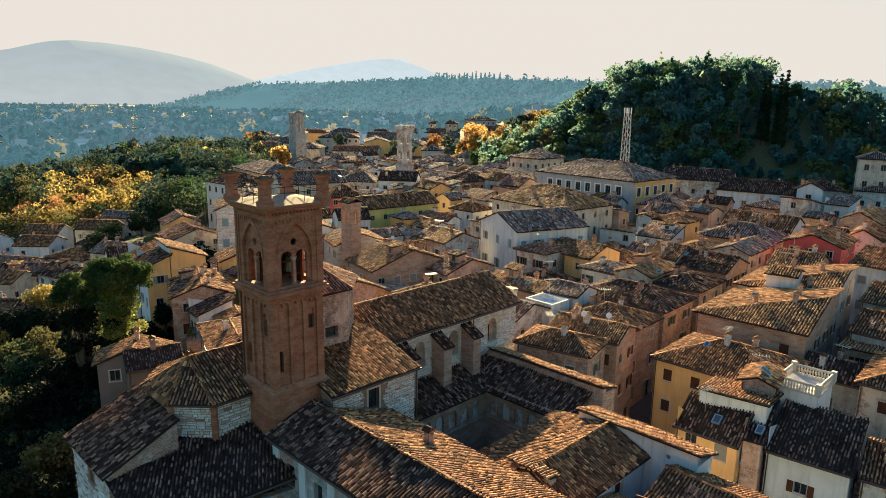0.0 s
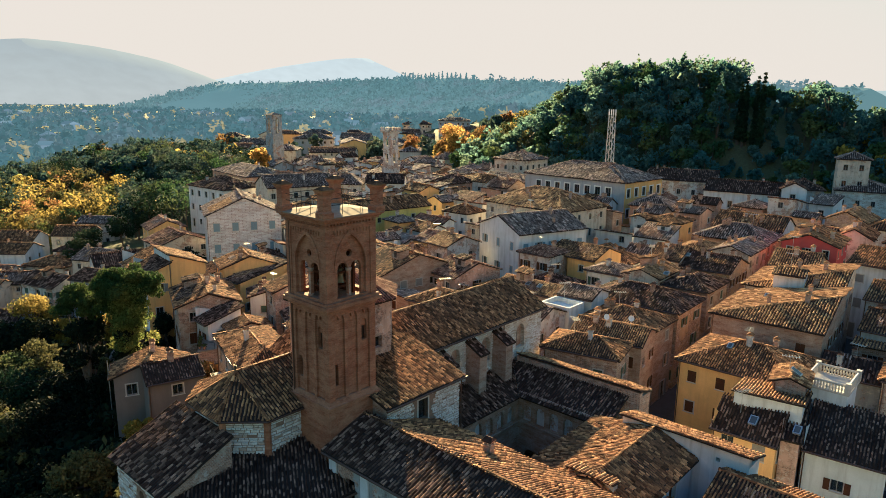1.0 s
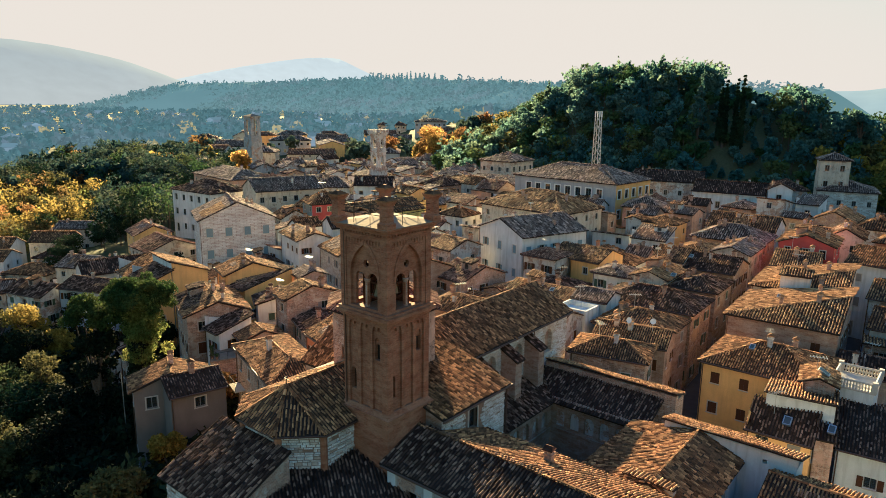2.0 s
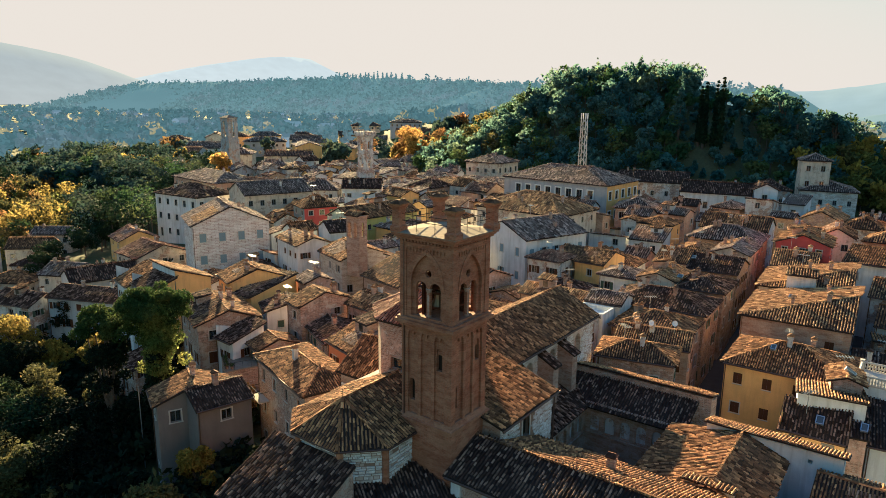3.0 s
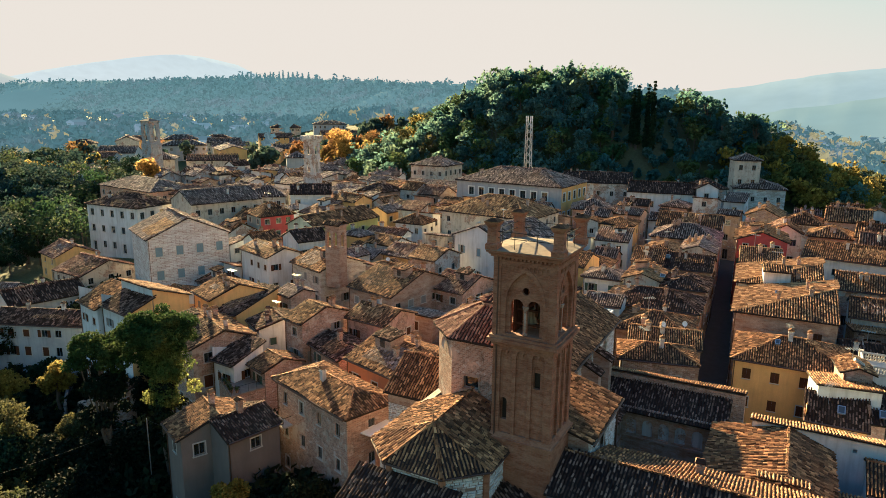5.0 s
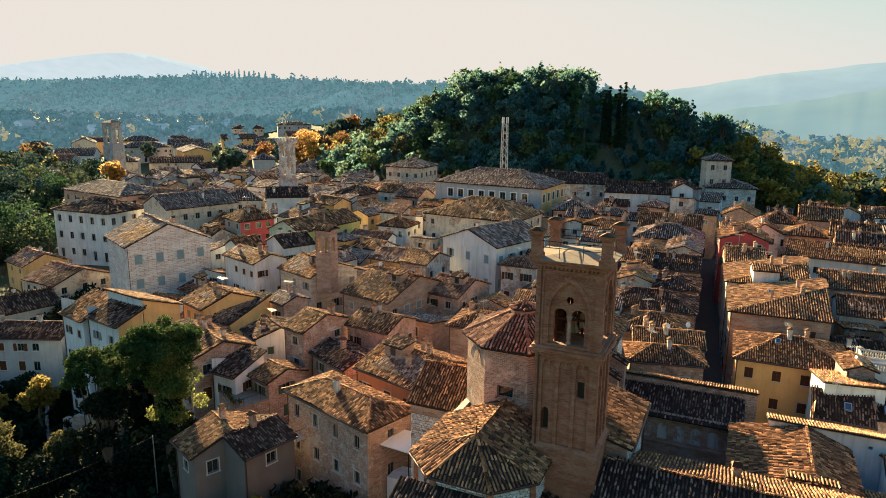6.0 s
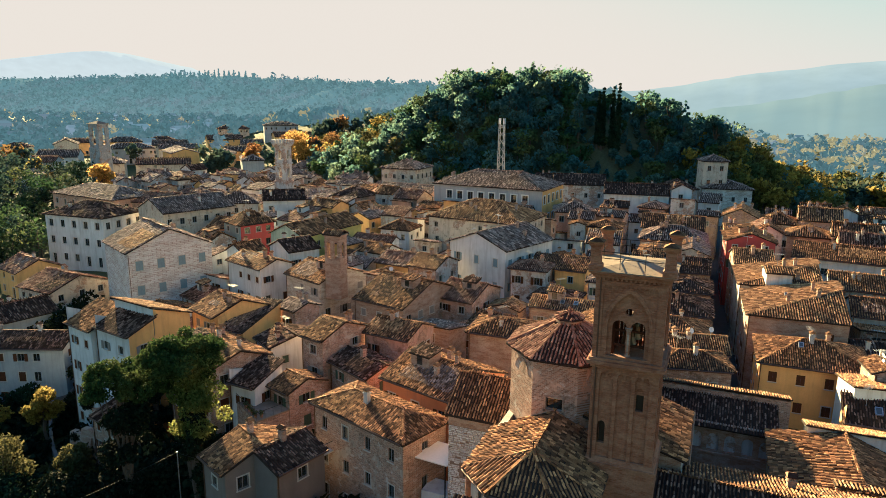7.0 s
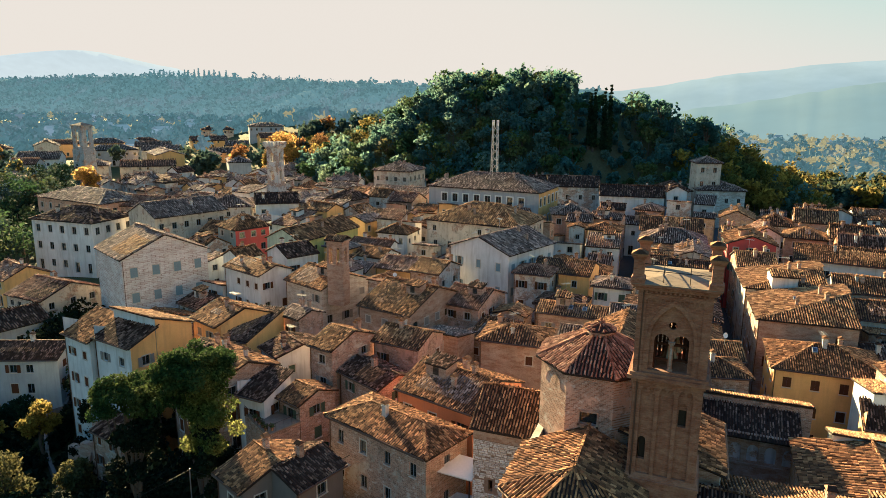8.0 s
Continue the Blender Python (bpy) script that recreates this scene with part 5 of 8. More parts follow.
# arcaded walls of the court
ARC = [roundhead(1.2 + 1.62 * i, 0.95, 6.1, 7.3) for i in range(8)]
wall_with(convent, 30.0, 37.3, 42.9, 37.3, 0, 8.7, WALL["brick_pale"], [roundhead(0.9 + 1.55 * i, 0.95, 6.1, 7.3) for i in range(8)], thick=0.35)
wall_with(convent, 42.9, 37.3, 42.9, 28.6, 0, 8.9, WALL["brick_pale"], [roundhead(0.9 + 1.45 * i, 0.95, 6.2, 7.4) for i in range(6)] + [roundhead(1.6 + 2.9 * i, 2.0, 0.3, 2.6) for i in range(3)], thick=0.35)
for i in range(8):
    m = Mesh()
    x = 30.9 + 1.55 * i
    m.box(x - 0.5, 37.56, 6.0, x + 0.5, 37.62, 7.8)
    part("arch_infill", m, WALL["offwhite"], convent)
for i in range(6):
    m = Mesh()
    y = 36.4 - 1.45 * i
    m.box(43.16, y - 0.5, 6.1, 43.22, y + 0.5, 7.9)
    part("arch_infill", m, WALL["offwhite"], convent)
m = Mesh()
m.box(30.0, 37.2, 5.75, 42.85, 37.3, 5.95)
part("string_course", m, WALL["brick_pale"], convent)
m = Mesh()
m.box(42.8, 28.6, 5.85, 42.9, 37.2, 6.05)
part("string_course", m, WALL["brick_pale"], convent)
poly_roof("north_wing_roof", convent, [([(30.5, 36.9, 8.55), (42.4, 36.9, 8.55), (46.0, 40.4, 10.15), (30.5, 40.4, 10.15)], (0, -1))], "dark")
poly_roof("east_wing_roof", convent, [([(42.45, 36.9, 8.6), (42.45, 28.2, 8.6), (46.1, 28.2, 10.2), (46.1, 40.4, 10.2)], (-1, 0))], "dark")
m = Mesh()
m.box(46.1, 27.2, 0, 46.6, 39.9, 10.75)
part("wall", m, WALL["worn"], convent)
poly_roof("east_wall_coping", convent, [([(45.95, 39.9, 11.05), (45.95, 27.1, 11.05), (48.2, 27.1, 10.4), (48.2, 39.9, 10.4)], (1, 0))], "tan")
m = Mesh()
m.box(46.6, 27.2, 0, 48.0, 39.8, 10.35)
part("wall", m, WALL["worn"], convent)
# south wing: sunny slope to the court, dark slope behind
poly_roof("south_wing_roof", convent, [([(42.6, 29.4, 9.2), (30.5, 29.4, 9.2), (31.5, 23.6, 10.9), (41.0, 23.6, 10.9)], (0, 1)),
                                       ([(31.5, 20.2, 9.4), (43.4, 20.2, 9.4), (41.0, 23.6, 10.9), (31.5, 23.6, 10.9)], (0, -1))], "brown", [((31.5, 23.6, 10.9), (41.0, 23.6, 10.9))])
wall_with(convent, 42.9, 28.9, 30.0, 28.9, 0, 8.8, WALL["ochre"])
wall_with(convent, 31.0, 20.6, 43.2, 20.6, 0, 9.3, WALL["white"], [hole(6.9, 1.2, 6.6, 8.7)])
m = Mesh()
m.box(37.4, 20.9, 6.6, 38.5, 20.95, 8.7)
part("door", m, WOOD, convent)
m = Mesh()
m.box(31.9, 22.1, 9.2, 32.5, 25.4, 10.7)
part("clerestory_wall", m, WALL["grey"], convent)
poly_roof("clerestory_roof", convent, [([(31.7, 25.5, 10.95), (31.7, 22.0, 10.95), (32.8, 22.0, 10.75), (32.8, 25.5, 10.75)], (1, 0))], "tan")
poly_roof("low_roof", convent, [([(30.6, 20.5, 9.6), (30.6, 5, 9.6), (37.0, 5, 8.4), (37.0, 20.5, 8.4)], (1, 0))], "tan")
wall_with(convent, 37.0, 5, 37.0, 20.5, 0, 8.3, WALL["white"])
# long white wall with its narrow golden roof
wall_with(convent, 41.3, 26.3, 41.3, 16.8, 0, 10.75, WALL["white"], [hole(1.2 + 3.1 * i, 0.3, 9.8, 10.1) for i in range(3)])
wall_with(convent, 41.3, 16.8, 43.6, 16.8, 0, 10.0, WALL["white"])
wall_with(convent, 43.6, 16.8, 43.6, 26.3, 0, 10.0, WALL["white"])
poly_roof("garden_wing_roof", convent, [([(44.0, 16.5, 10.15), (44.0, 26.5, 10.15), (41.0, 26.5, 11.05), (41.0, 16.5, 11.05)], (1, 0))], "tan")
footprint(np.array((21, 37.0)), np.array((0, -1.0)), np.array((1.0, 0)), 32, 27.4)

# ---- houses by the church, the street and the ravine ----
house(49.8, 39.3, 51.5, 32.2, 5.0, 10.5, "hip", 1.9, "worn", "brown", chim=0)
house(55.6, 39.8, 57.0, 32.4, 5.5, 10.5, "gx", 1.5, "brick_pale", "tan", chim=2)
house(58.9, 29.2, 59.1, 18.2, 9.0, 9.8, "hip", 1.7, "yellow", "brown", win=4, rows=3, left=True, chim=1, wood=WOOD, size=(0.85, 1.15), style="closed")
house(51.5, 21.4, 52.2, 16.3, 5.0, 10.4, "sb", 0.8, "white", "brown", base=7, chim=0, rows=1)
house(49.5, 22.2, 49.6, 17.3, 2.2, 8.5, "sf", 1.5, "gold", "dark", win=2, chim=1)
house(50.4, 17.2, 50.6, 15.9, 4.6, 8.9, "sf", 1.5, "pink", "dark", chim=0, pipe=False)
house(54.6, 19.3, 55.0, 16.9, 3.6, 11.6, "gy", 0.8, "pink", "tan", base=9.5, chim=0, rows=1)
house(51.7, 15.8, 52.3, 10.2, 5.6, 8.0, "sf", 1.7, "white", "dark", chim=1)
house(53.1, 9.6, 54.2, 1.5, 7.0, 7.2, "gx", 2.2, "offwhite", "brown", chim=1)
house(64.0, 12.8, 64.4, 5.5, 9.0, 10.4, "hip", 2.2, "cream", "brown", chim=1)
house(61.0, 4.5, 62.0, -5.0, 9.0, 9.5, "gx", 2.2, "white", "dark", chim=1)
house(74.8, 17.2, 75.2, 13.4, 5.0, 9.4, "sb", 0.6, "ochre", "tan", chim=1)
house(68.0, 18.6, 68.4, 13.4, 6.0, 8.6, "gx", 1.4, "grey", "dark", chim=1)
house(36.9, 18.1, 36.7, 4.0, 5.6, 9.0, "gx", 1.25, "white", "brown", chim=0)
house(70.0, 30.3, 70.5, 19.2, 12.0, 11.8, "hl", 2.3, "brick_pale", "tan", left=True, chim=2, wood=WOOD)
house(83.0, 27.9, 83.4, 24.6, 3.4, 14.4, "gx", 0.5, "white", "tan", base=10.0, chim=1, rows=1, pipe=False)
house(83.0, 31.2, 83.6, 20.6, 11.0, 12.4, "hl", 2.2, "cream", "tan", left=True, chim=2)
house(94.8, 31.8, 95.3, 26.0, 8.6, 12.8, "gx", 1.5, "ochre", "tan", left=True, chim=1)
house(104.2, 33.2, 104.7, 25.6, 9.5, 14.4, "gy", 1.7, "red", "brown", left=True, chim=1, label="red plastered house with a gable and brown clay tiles")
house(100.6, 23.3, 98.2, 5.0, 9.0, 13.3, "gx", 2.3, "white", "brown", chim=3)
house(89.5, 19.0, 89.0, 7.0, 8.0, 11.4, "gx", 1.9, "offwhite", "tan", chim=2)
house(79.5, 17.5, 79.3, 6.5, 8.0, 10.4, "gx", 1.8, "white", "brown", chim=2)
house(115.5, 33.6, 115.8, 28.8, 8.0, 13.4, "gx", 1.5, "pink", "tan", left=True, chim=2)
house(117.2, 28.6, 117.6, 23.6, 8.5, 14.1, "gy", 1.4, "cream", "brown", chim=1)
house(122.5, 22.5, 121.9, 15.4, 7.0, 13.2, "hip", 1.6, "brick_pale", "tan", chim=2)
house(121.2, 15.2, 120.6, 8.0, 8.0, 13.9, "gx", 1.8, "cream", "brown", chim=1)
house(113.2, 15.0, 112.4, -1.0, 7.0, 13.4, "gx", 2.0, "orange", "red", chim=2)
house(134.0, 34.0, 133.7, 27.4, 9.0, 14.3, "gy", 1.6, "ochre", "tan", chim=2)
house(132.4, 27.2, 132.1, 20.0, 8.0, 13.7, "hip", 1.7, "offwhite", "brown", chim=2)
house(133.6, 19.8, 133.2, 12.0, 8.0, 14.6, "gx", 2.0, "pink", "tan", chim=1)
# the row on the other side of the street
house(62.6, 43.0, 62.8, 34.6, 7.6, 9.7, "hip", 1.8, "brick_pale", "brown", chim=2)
house(70.6, 46.5, 71.0, 34.6, 8.0, 10.2, "hip", 2.1, "ochre", "dark", chim=2)
house(79.3, 46.0, 79.5, 41.1, 7.4, 11.6, "gy", 1.3, "cream", "tan", chim=2)
house(80.6, 40.9, 80.8, 34.9, 7.6, 10.7, "hip", 1.7, "brick_pale", "dark", chim=2)
house(88.8, 47.0, 89.0, 42.4, 7.6, 12.4, "gx", 1.4, "offwhite", "brown", chim=2)
house(89.4, 42.2, 89.6, 35.3, 8.0, 11.5, "gx", 2.0, "ochre", "dark", chim=2)
house(98.0, 47.0, 98.2, 41.4, 8.0, 11.8, "hip", 1.6, "pink", "tan", chim=1)
house(98.6, 41.2, 98.8, 35.9, 9.6, 12.5, "gy", 1.5, "cream", "grey", chim=2)
house(109.0, 48.0, 109.3, 36.6, 9.0, 12.8, "hip", 2.0, "ochre", "grey", chim=2)
house(119.0, 49.0, 119.5, 37.2, 9.0, 13.2, "gx", 2.0, "white", "brown", chim=2)
# north of the nave
house(66.0, 47.9, 66.2, 43.4, 4.5, 11.2, "gx", 1.0, "white", "grey", chim=1)
house(52.4, 61.0, 52.9, 53.4, 6.0, 10.5, "hip", 1.6, "brick_pale", "brown", chim=1)
house(65.4, 57.2, 65.4, 48.2, 4.5, 10.6, "gx", 1.2, "brick_pale", "tan", chim=2)
house(54.6, 52.4, 55.0, 44.0, 7.0, 10.4, "gx", 1.5, "offwhite", "grey", chim=2)
house(36.9, 64.4, 34.4, 55.8, 8.5, 10.3, "gx", 2.0, "orange", "brown", chim=2)
corner_house = house(30.6, 68.3, 26.9, 57.2, 5.4, 9.3, "hip", 2.0, "worn", "brown", base=-3, chim=0, win=4, rows=3, size=(0.75, 1.25), style="pane")
bal_at = lambda a, w, z: (30.6 - 0.316 * a - 0.949 * w, 68.3 - 0.949 * a + 0.316 * w, z)
m = Mesh()
m.hexa([bal_at(0.3, 0.0, 5.5), bal_at(2.7, 0.0, 5.5), bal_at(2.7, 1.05, 5.5), bal_at(0.3, 1.05, 5.5)], [bal_at(0.3, 0.0, 5.64), bal_at(2.7, 0.0, 5.64), bal_at(2.7, 1.05, 5.64), bal_at(0.3, 1.05, 5.64)])
part("balcony_slab", m, STONE, corner_house)
m = Mesh()
for p, q in (((0.3, 0.0), (0.3, 1.0)), ((0.3, 1.0), (2.7, 1.0)), ((2.7, 1.0), (2.7, 0.0))):
    m.tube(bal_at(*p, 6.6), bal_at(*q, 6.6), 0.03, 5)
for k in range(13):
    m.tube(bal_at(0.3 + 0.2 * k, 1.0, 5.6), bal_at(0.3 + 0.2 * k, 1.0, 6.6), 0.014, 4)
part("balcony_rail", m, IRON, corner_house)
house(43.3, 78.3, 42.4, 74.9, 7.0, 10.7, "gx", 1.4, "worn", "brown", chim=1)
house(43.2, 74.4, 40.2, 68.0, 5.0, 7.9, "gx", 1.6, "worn", "dark", chim=0)
house(48.4, 72.8, 47.7, 66.8, 6.0, 10.0, "gx", 1.7, "pink", "brown", chim=2)
house(37.9, 93.4, 34.0, 84.0, 7.6, 8.6, "gx", 1.4, "worn", "brown", base=-4, chim=3)
house(35.5, 82.4, 35.2, 78.9, 4.4, 7.3, "sf", 1.3, "white", "dark", base=-3, chim=0)
house(37.3, 78.5, 36.2, 75.2, 4.8, 6.9, "gx", 0.9, "worn", "brown", base=-3, chim=0)
house(46.4, 87.3, 43.9, 83.2, 6.6, 8.1, "gx", 0.9, "white", "dark", chim=3)
house(45.6, 92.6, 45.9, 89.0, 9.0, 8.6, "sf", 1.4, "gold", "dark", chim=0)
house(47.9, 99.0, 45.8, 93.4, 8.0, 9.8, "gx", 1.8, "gold", "brown", chim=1)
house(40.9, 104.9, 39.6, 97.1, 5.1, 10.6, "sb", 1.8, "white", "tan", base=-4, chim=0, right_wall="gold", rows=4)
house(37.5, 104.5, 36.2, 97.65, 3.3, 9.9, "sf", 1.3, "white", "dark", base=-5, chim=1, right_wall="gold", rows=4)
house(38.4, 110.6, 37.0, 104.9, 4.2, 9.3, "sf", 1.9, "white", "brown", base=-5, chim=1, rows=4)
house(38.0, 133.8, 44.1, 119.8, 7.0, 2.1, "gx", 1.6, "palegrey", "dark", base=-7, chim=1)
house(32.6, 143.0, 35.2, 134.2, 6.5, 1.0, "gx", 1.5, "offwhite", "dark", base=-8, chim=1)
house(44.6, 139.4, 56.6, 136.6, 8.0, 2.1, "gx", 1.8, "palegrey", "dark", base=-5, chim=1)
house(58.5, 149.0, 57.6, 139.5, 11.0, 4.4, "gx", 2.0, "cream", "red", base=-3, chim=1)
house(64.6, 163.0, 62.6, 155.0, 8.0, 5.1, "gx", 1.8, "gold", "red", base=-3, chim=1)
house(36.0, 150.0, 40.0, 142.6, 8.0, -4.3, "gx", 1.7, "cream", "brown", base=-10, chim=1)
house(46.5, 157.5, 50.0, 150.5, 8.0, 0.6, "gx", 1.7, "cream", "grey", base=-6, chim=1)
house(38.0, 186.0, 44.0, 180.0, 8.0, -1.4, "gx", 1.7, "white", "brown", base=-8, chim=1)
house(26.0, 165.0, 31.0, 158.0, 8.0, -4.0, "gx", 1.7, "cream", "brown", base=-10, chim=1)
house(30.0, 176.0, 36.0, 168.0, 8.0, -3.5, "gx", 1.7, "offwhite", "red", base=-10, chim=1)
house(22.0, 74.0, 20.3, 70.2, 7.0, 7.2, "gx", 1.8, "drab", "brown", base=-4, chim=0, rows=3, style="pane", skip=0.6, label="lone plastered house among trees with brown clay tiles")
house(21.95, 66.3, 27.0, 64.95, 5.2, 7.1, "gx", 1.8, "drab", "dark", base=-4, chim=0, rows=3, style="pane", skip=0.6)
# the middle of the town
house(59.7, 123.2, 72.3, 117.0, 13.0, 12.6, "gy", 3.2, "pinkstone", "grey", base=0, win=4, rows=3, size=(1.15, 1.6), style="closed", wood=WOOD_BLUE, chim=1, label="tall gabled house of pinkish limestone blocks with grey tiles")
house(79.8, 168.8, 80.6, 152.8, 11.0, 12.9, "hip", 2.2, "white", "dark", base=2, win=5, rows=3, size=(1.1, 1.5), chim=2)
house(84.7, 140.3, 100.3, 135.1, 11.0, 14.2, "gx", 2.4, "cream", "grey", base=3, win=6, rows=3, chim=2)
house(91.2, 134.8, 91.6, 129.6, 7.5, 10.9, "gx", 1.5, "orange", "brown", chim=1)
house(87.4, 127.0, 85.1, 121.0, 7.5, 13.3, "hip", 2.0, "teal", "brown", right_wall="red", chim=1)
house(68.8, 110.5, 65.4, 101.2, 6.0, 10.7, "gx", 1.7, "white", "brown", chim=2)
house(76.4, 107.6, 73.6, 101.6, 6.0, 12.1, "gy", 1.5, "white", "dark", chim=1)
house(84.0, 113.0, 83.0, 105.3, 18.0, 12.7, "gy", 1.9, "greenw", "brown", right_wall="lemon", chim=2)
house(67.2, 97.6, 64.0, 89.2, 9.0, 10.2, "gx", 2.2, "rubble", "brown", chim=0)
house(60.3, 81.1, 58.4, 72.6, 13.0, 10.2, "gx", 2.5, "brick_pale", "brown", chim=1)
house(82.3, 89.6, 81.5, 82.0, 7.0, 9.7, "gx", 1.5, "gold", "grey", chim=1)
house(76.2, 80.4, 75.4, 75.2, 7.0, 11.5, "gx", 1.4, "offwhite", "tan", chim=1)
house(86.2, 77.3, 82.4, 66.0, 14.0, 13.6, "gy", 2.8, "white", "grey", win=3, rows=3, chim=2, wood=WOOD_BLUE)
house(101.6, 88.0, 99.6, 68.7, 13.5, 15.2, "hip", 3.0, "cream", "tan", base=2, chim=2)
house(67.5, 71.8, 66.6, 65.8, 9.0, 9.7, "gx", 1.6, "pink", "red", chim=1)
house(131.9, 100.0, 129.9, 72.3, 16.0, 17.8, "hip", 3.0, "palegrey", "grey", base=4, win=10, rows=3, chim=2, size=(1.35, 1.9), right_wall="gold", name="palace", stone=WHITE, label="long grey palace with white-framed windows and a hipped tiled roof")
house(110.5, 135.0, 116.5, 127.2, 7.0, 14.0, "gx", 1.9, "white", "dark", chim=2)
house(104.5, 144.5, 110.0, 136.2, 8.0, 13.4, "hip", 2.0, "offwhite", "grey", chim=2)
house(151.6, 125.0, 151.3, 114.0, 11.0, 18.7, "hip", 2.0, "cream", "grey", base=7, win=4, rows=3)
house(139.0, 120.0, 138.5, 104.0, 9.0, 14.0, "gx", 1.6, "salmon", "grey", base=5)
house(123.4, 67.6, 125.4, 59.8, 8.0, 14.3, "hip", 1.8, "salmon", "grey", win=3)
house(144.9, 60.9, 147.2, 46.1, 8.0, 16.2, "gx", 2.0, "white", "dark", base=7, win=4, rows=2)
house(152.0, 75.0, 155.6, 62.2, 9.0, 16.8, "gx", 2.2, "offwhite", "dark", base=8, win=4, rows=2)
house(163.6, 39.0, 166.0, 27.6, 12.0, 16.5, "hip", 2.0, "rubble_white", "grey", base=8, win=4, rows=2, chim=1)
house(157.0, 47.2, 159.6, 40.4, 9.0, 16.6, "hip", 1.8, "grey", "dark", base=8, win=2, rows=2, chim=1)
house(165.6, 39.6, 167.4, 33.8, 5.6, 23.2, "hip", 1.3, "cream", "grey", base=9, win=2, rows=4, chim=0, label="square belvedere turret with small windows over a cream house", skip=0.6)
house(147.4, 45.6, 149.0, 41.2, 5.0, 17.6, "gy", 1.2, "white", "dark", base=8)
house(99.6, 192.0, 96.0, 167.6, 13.0, 13.7, "hip", 2.2, "salmon", "grey", base=3, win=7, rows=3)
house(101.0, 168.0, 103.3, 158.0, 10.0, 12.7, "gx", 1.8, "pink", "red", base=3)
house(166.7, 288.7, 176.5, 277.3, 14.0, 13.8, "gx", 2.6, "white", "grey", base=6)

# the town's last quarter towards the valley
rnd = random.Random(61)
for i in range(60):
    t, far = radians(rnd.uniform(40, 60.5)), rnd.uniform(285, 415)
    x, y, w, d = far * math.cos(t), far * math.sin(t), rnd.uniform(9, 20), rnd.uniform(8, 11)
    if occupied(x, y, 9.0):
        continue
    a = radians(-46 + rnd.choice((0, 0, 90)) + rnd.uniform(-12, 12))
    px, py = x - math.cos(a) * w / 2, y - math.sin(a) * w / 2
    house(px, py, px + math.cos(a) * w, py + math.sin(a) * w, d, float(ground_z(x, y)) + rnd.uniform(4.5, 7.5), rnd.choice(("gx", "gx", "hip")), rnd.uniform(1.5, 2.2), rnd.choice(("white", "cream", "salmon", "cream", "offwhite", "gold", "palegrey")), rnd.choice(("pale", "grey", "red", "pale")), chim=0, rows=2, skip=0.5, pipe=False)

# houses on the lower slope beyond the ravine
rnd = random.Random(23)
for x, y, e in ((26, 143, -5.5), (20, 152, -5), (34, 163, -3.6), (25, 187, -3), (16, 176, -4), (44, 168, -2.4), (52, 176, -1.5), (33, 199, -2), (12, 192, -4), (22, 205, -3), (57, 188, 0.0), (46, 196, -1), (5, 165, -5), (2, 182, -4.5), (66, 196, 1.0)):
    a = radians(-52 + rnd.uniform(-14, 14))
    w, d = rnd.uniform(7, 11), rnd.uniform(6, 8)
    house(x - math.cos(a) * w / 2, y - math.sin(a) * w / 2, x + math.cos(a) * w / 2, y + math.sin(a) * w / 2, d, e, rnd.choice(("gx", "hip", "gy", "gx")), rnd.uniform(1.4, 1.9), rnd.choice(("white", "cream", "offwhite", "gold", "cream", "worn")), rnd.choice(("brown", "grey", "red", "dark")), base=-10, chim=1)

footprint(np.array((61.9, 47.9)), np.array((0, -1.0)), np.array((1.0, 0)), 4.0, 3.4)
footprint(np.array((118.4, 138.2)), np.array((0, -1.0)), np.array((1.0, 0)), 4.4, 4.4)
footprint(np.array((57.4, 17.6)), np.array((0, -1.0)), np.array((1.0, 0)), 4.2, 4.4)
footprint(np.array((64.4, 88.8)), np.array((0, -1.0)), np.array((1.0, 0)), 3.0, 2.4)

# ---- the rest of the town, filled in behind ----
FILL_WALLS = ["white", "white", "white", "offwhite", "cream", "ochre", "brick_pale", "pink", "salmon", "gold", "white", "cream", "rubble", "offwhite", "white", "white", "offwhite"]
NEAR_WALLS = ["brick_pale", "worn", "ochre", "offwhite", "brick_pale", "worn", "pink", "white", "rubble", "cream"]
FILL_TILES = ["brown", "grey", "grey", "dark", "tan", "brown", "red"]
FAR_TILES = ["pale", "grey", "brown", "grey", "brown", "dark", "red"]
rnd = random.Random(5)
cells = []
for i in range(0, 29):
    for j in range(0, 39):
        cells.append((58.0 + i * 6.3 + rnd.uniform(-1.2, 1.2), 4.0 + j * 6.4 + rnd.uniform(-1.2, 1.2)))
cells.sort(key=lambda c: c[0] * c[0] + c[1] * c[1])
